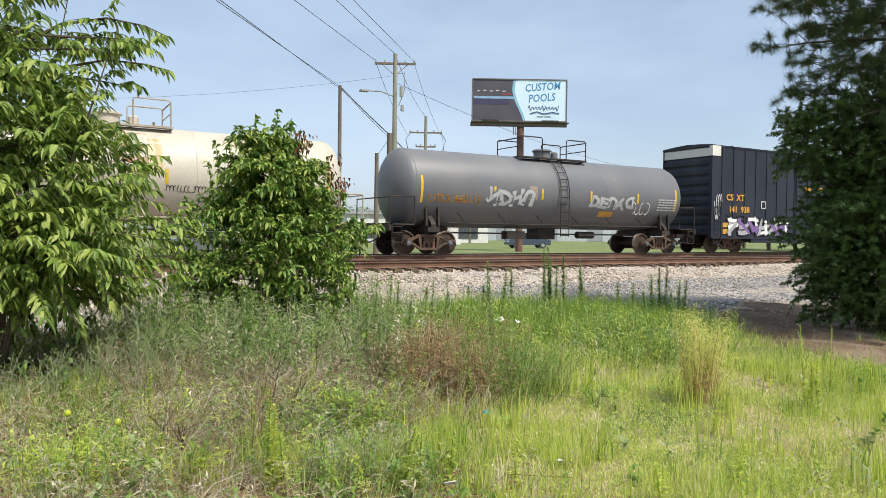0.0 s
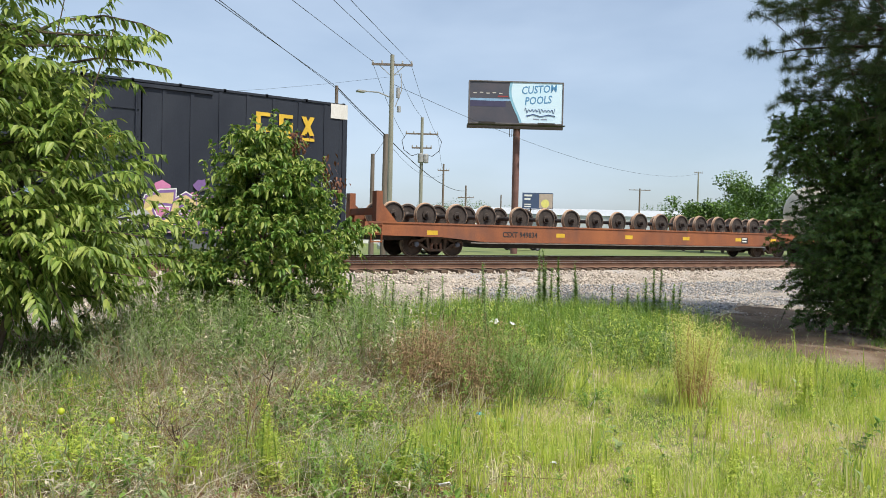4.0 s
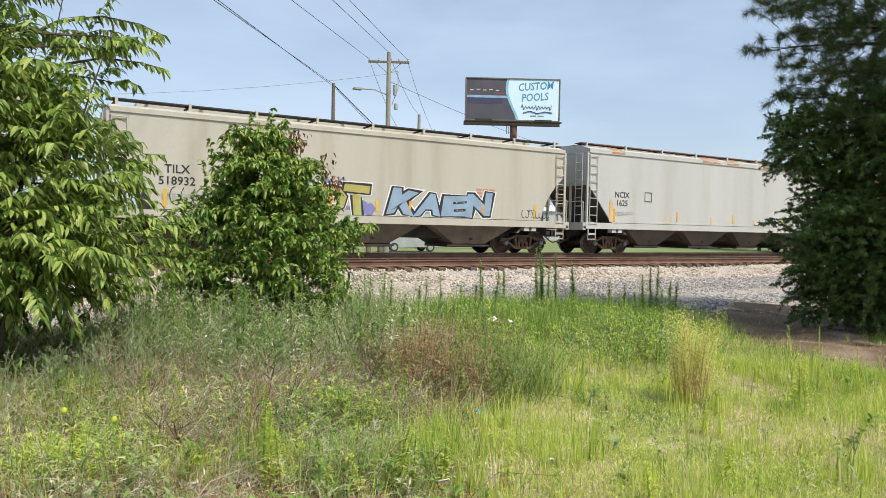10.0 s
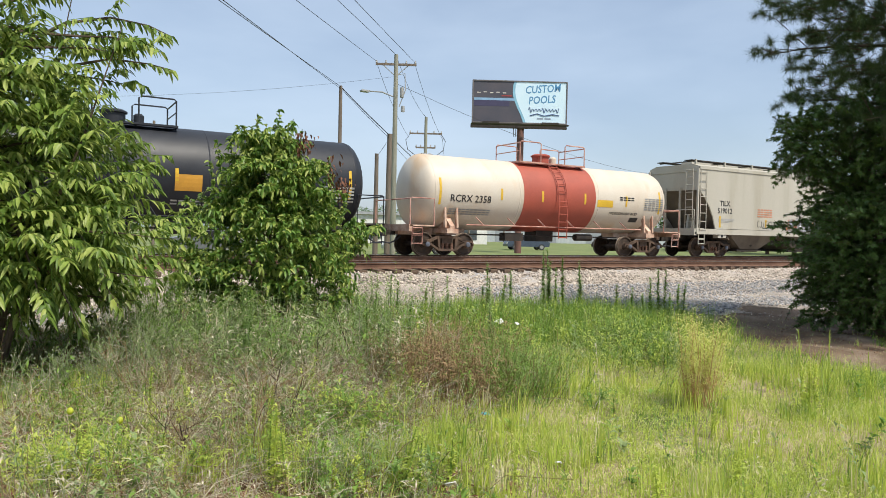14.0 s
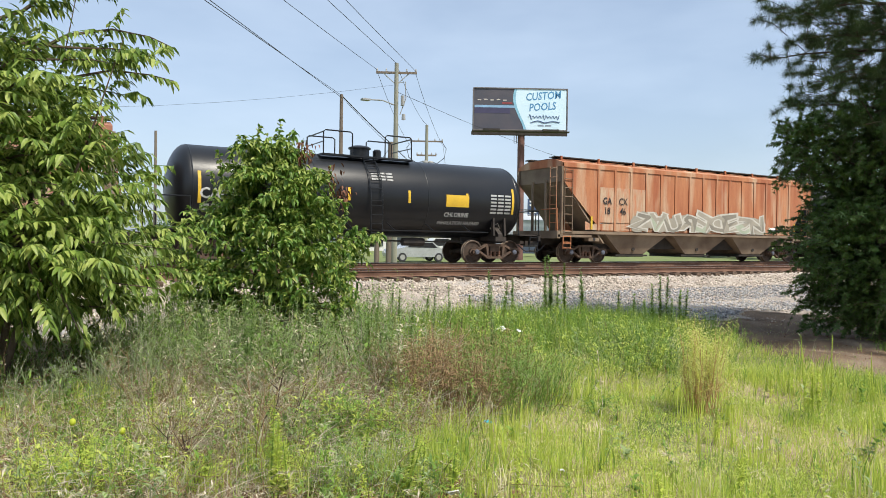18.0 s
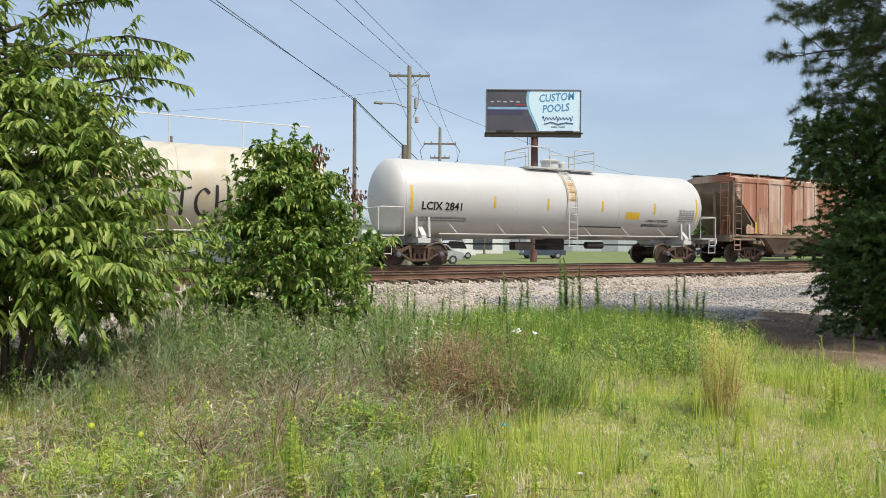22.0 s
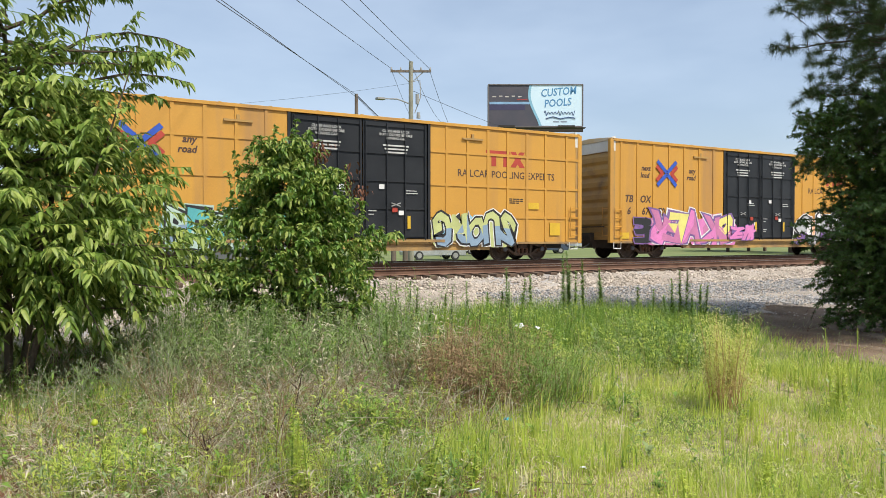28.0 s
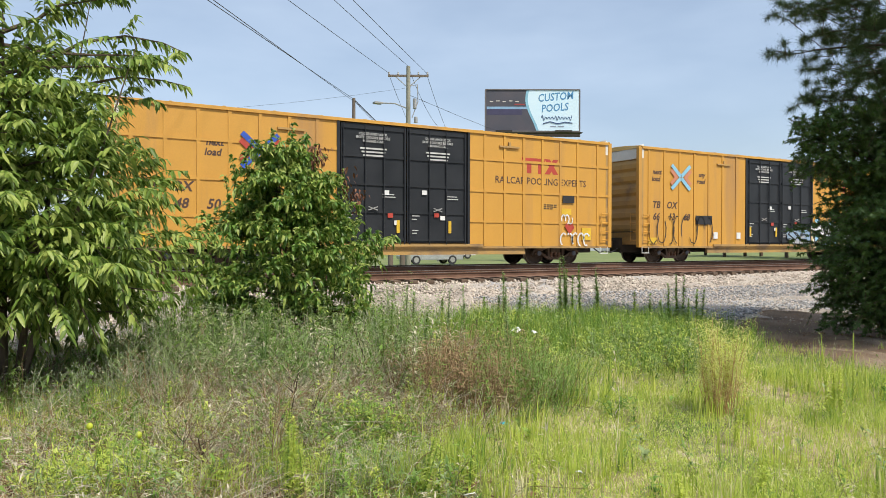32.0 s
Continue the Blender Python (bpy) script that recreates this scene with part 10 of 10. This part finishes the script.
limbs.append([Vector((root[0], root[1], 2.6)), Vector((12.5, 6.8, 3.0)), Vector((12.1, 7.1, 3.25)), Vector((11.7, 7.4, 3.4)), Vector((11.3, 7.65, 3.5))])
twigs += fill_twigs(rr, (11.8, 7.42, 3.4), (0.62, 0.55, 0.65), 150, 0.4, 0.1, 0.15)
twigs += fill_twigs(rr, (12.35, 7.0, 2.4), (0.75, 0.6, 0.9), 190, 0.4, 0.1, 0.15)
twigs += fill_twigs(rr, (12.9, 6.9, 1.0), (1.35, 1.0, 0.85), 460, 0.42, 0.1, 0.1)
twigs += fill_twigs(rr, (root[0] + 0.1, root[1], 3.5), (1.3, 1.3, 1.0), 420, 0.42, 0.1, 0.15)
for l in limbs:
    part("limb", Mesh().tube(l, [0.03, 0.022, 0.016, 0.01, 0.004], 5), bark, gum)
m = Mesh()
for t_ in twigs:
    m.tube(t_, 0.005, 3)
tagged(part("twigwork", m, bark, gum), kind="stuff")
at, way = along(twigs, rr, 14)
n = len(at)
w = way * 0.3 + unit(rr, n) * 0.8
w[:, 2] -= 0.2
part("crown", star_swarm("crown", at, w, np.tile([0, 0, 1.0], (n, 1)) + rr.normal(0, 0.55, (n, 3)), rr.uniform(0.085, 0.15, n), GUM), None, gum)


# distant trees
def far_tree(x, y, h, w, seed, label="distant rounded dark green tree"):
    rr = np.random.RandomState(seed)
    ob = thing("tree", None, None, label, "tree", "distant trees", at=pose(x, y, 0))
    part("trunk", Mesh().tube([(0, 0, -0.1), (0, 0, h * 0.6)], [0.22, 0.1], 7), bark, ob)
    n = 2600
    c = np.array([(rr.normal(0, w * 0.28), rr.normal(0, w * 0.28), h * rr.uniform(0.3, 0.86)) for i in range(22)])
    at = c[rr.randint(0, 22, n)] + unit(rr, n) * (w * 0.22 * rr.uniform(0.5, 1, n))[:, None]
    at[:, 2] = np.clip(at[:, 2], 0.4, h)
    part("crown", leaf_swarm("crown", at, unit(rr, n), np.tile([0, 0, 1.0], (n, 1)), rr.uniform(0.25, 0.5, n), rr.uniform(0.2, 0.4, n), [GUM, BUSH_A], (rr.rand(n) < 0.4).astype(int)), None, ob)


for k, (x, y, h, w) in enumerate([(79.1, 58.3, 11.8, 6), (70.9, 57.3, 7.3, 5), (77.0, 65.3, 6.9, 5), (72.8, 50.4, 9.7, 6), (75.6, 58.0, 6.8, 5), (125.9, 192.9, 13.3, 14), (150.6, 213.3, 13.3, 12), (155.7, 141.1, 12.0, 9), (131.5, 224.3, 13.3, 14), (96.6, 198.2, 10.4, 10), (79.5, 185.1, 9.1, 10), (70.7, 45.8, 7.4, 7), (68.4, 41.4, 7.7, 7), (82.1, 45.0, 8.0, 8), (28.7, 191.2, 7.5, 10), (48.7, 202.8, 7.8, 10)]):
    far_tree(x, y, h, w, 500 + k)


# trodden dirt under the pine
dm = Mesh()
gx, gy = np.linspace(6.0, 16.4, 90), np.linspace(2.6, 11.2, 76)
ids = {}
for i, x in enumerate(gx):
    for j, y in enumerate(gy):
        ids[i, j] = len(dm.v)
        dm.v.append((x, y, float(up_at(np.array([x]), np.array([y]))[0]) + 0.012 * math.sin(x * 7.1) * math.sin(y * 6.3) + 0.05 * min(1, max(-1.2, (float(bare(x, y)) - 0.42) * 4))))
for i in range(89):
    for j in range(75):
        cx, cy = (gx[i] + gx[i + 1]) / 2, (gy[j] + gy[j + 1]) / 2
        if bare(np.array([cx]), np.array([cy]))[0] > 0.2:
            dm.f.append((ids[i, j], ids[i + 1, j], ids[i + 1, j + 1], ids[i, j + 1]))
            dm.m.append(0)
DIRT = surface("trodden_dirt", ((0.10, 0.07, 0.045), (0.19, 0.135, 0.09)), 1.0, 0, 1.2, 1.0, 30, False, (1, 1, 1), 0, (0.26, 0.20, 0.15), 0.62, 0, 0.2, 0, 0.03)
thing("dirt_path", dm, DIRT, "trodden brown dirt with leaf litter", "path", "", "structure", True)

# fallen leaves, twigs and tufts on the dirt, grey gravel beside it
r = np.random.RandomState(71)
x, y = r.uniform(6.2, 16.2, 16000), r.uniform(2.8, 11.0, 16000)
ok = (bare(x, y) > 0.25) & (r.rand(16000) < 0.6)
x, y = x[ok], y[ok]
n = len(x)
w = unit(r, n)
w[:, 2] *= 0.25
tagged(new("leaf_litter", leaf_swarm("leaf_litter", np.stack([x, y, up_at(x, y) + r.uniform(0.045, 0.075, n)], 1), w, np.tile([0, 0, 1.0], (n, 1)), r.uniform(0.02, 0.07, n), r.uniform(0.008, 0.025, n), [DRY_B, BUSH_D, DRY_A], r.choice(3, n, p=[0.35, 0.6, 0.05]))), "fallen brown leaves on the dirt", "leaves", "", "stuff")
x, y = r.uniform(8.5, 17.0, 14000), r.uniform(3.8, 9.4, 14000)
ok = (np.sin(x * 2.3 + y) * np.sin(y * 2.7 - x * 0.8) > r.uniform(-0.2, 1.0, 14000)) & (bare(x, y) < 0.95) & (y < 8.6 - 0.15 * (x - 11))
x, y = x[ok], y[ok]
n = len(x)
tagged(new("shade_grass", blade_swarm("shade_grass", x, y, up_at(x, y) + 0.03, r.uniform(0.05, 0.16, n), r.uniform(0.006, 0.014, n), r.uniform(0.2, 1.0, n), [GRASS_C, WEED_A], r, (r.rand(n) < 0.5).astype(int))), "low green grass in the shade of the trees", "grass", "", "stuff")
n = 15000
x, y = r.uniform(9.5, 26, n), r.uniform(8.0, 15.5, n)
ok = (y > edge_y(x) - 0.3) & (y > 9.6 - 0.1 * (x - 12)) & (bare(x, y) < 0.4)
x, y = x[ok], y[ok]
n = len(x)
jit = corner[None] * r.uniform(0.6, 1.25, (n, 6, 1)) + r.uniform(-0.25, 0.25, (n, 6, 3))
v = jit * r.uniform(0.015, 0.048, n)[:, None, None] + np.stack([x, y, np.full(n, 0.06) + 0.08 * np.clip(y - 13, 0, 3)], 1)[:, None]
GREY_STONE = surface("grey_stone", ((0.13, 0.13, 0.135), (0.48, 0.47, 0.46)), 0.95, 0, 1.5, 0.3, 60, False, (1, 1, 1), 0.85)
tagged(new("grey_gravel", swarm("grey_gravel", v, face[None] + (np.arange(n) * 6)[:, None, None], GREY_STONE)), "loose grey crushed gravel", "stones", "", "stuff")

# litter in the grass
def scrap(x, y, z, w, mat, label, seed, name="litter"):
    q = random.Random(seed)
    m = Mesh()
    pts = [(w * math.cos(6.283 * i / 7) * q.uniform(0.6, 1.1), w * 0.7 * math.sin(6.283 * i / 7) * q.uniform(0.6, 1.1), q.uniform(0, w * 0.6)) for i in range(7)]
    m.add(pts + [(0, 0, w * 0.5)] + [(p[0], p[1], p[2] - 0.006) for p in pts], [(i, (i + 1) % 7, 7) for i in range(7)] + [(i, i + 8, (i + 1) % 7 + 8, (i + 1) % 7) for i in range(7)])
    thing(name, m, mat, label, "litter", "litter in the grass", at=pose(x, y, z, 15, -10, seed * 40))


scrap(6.19, 8.78, 0.30, 0.13, white_ink, "crumpled white paper scrap caught in weeds", 1)
scrap(6.45, 8.70, 0.28, 0.08, white_ink, "small white paper scrap caught in weeds", 2)
scrap(3.47, 5.11, 0.06, 0.05, plain("bottle_teal", (0.05, 0.35, 0.45), 0.3), "small teal plastic scrap on the ground", 3)
scrap(3.22, 3.80, 0.05, 0.035, white_ink, "small white scrap in the grass", 4)
scrap(2.30, 3.75, 0.05, 0.06, white_ink, "pale crumpled scrap in the grass", 5)


motions()
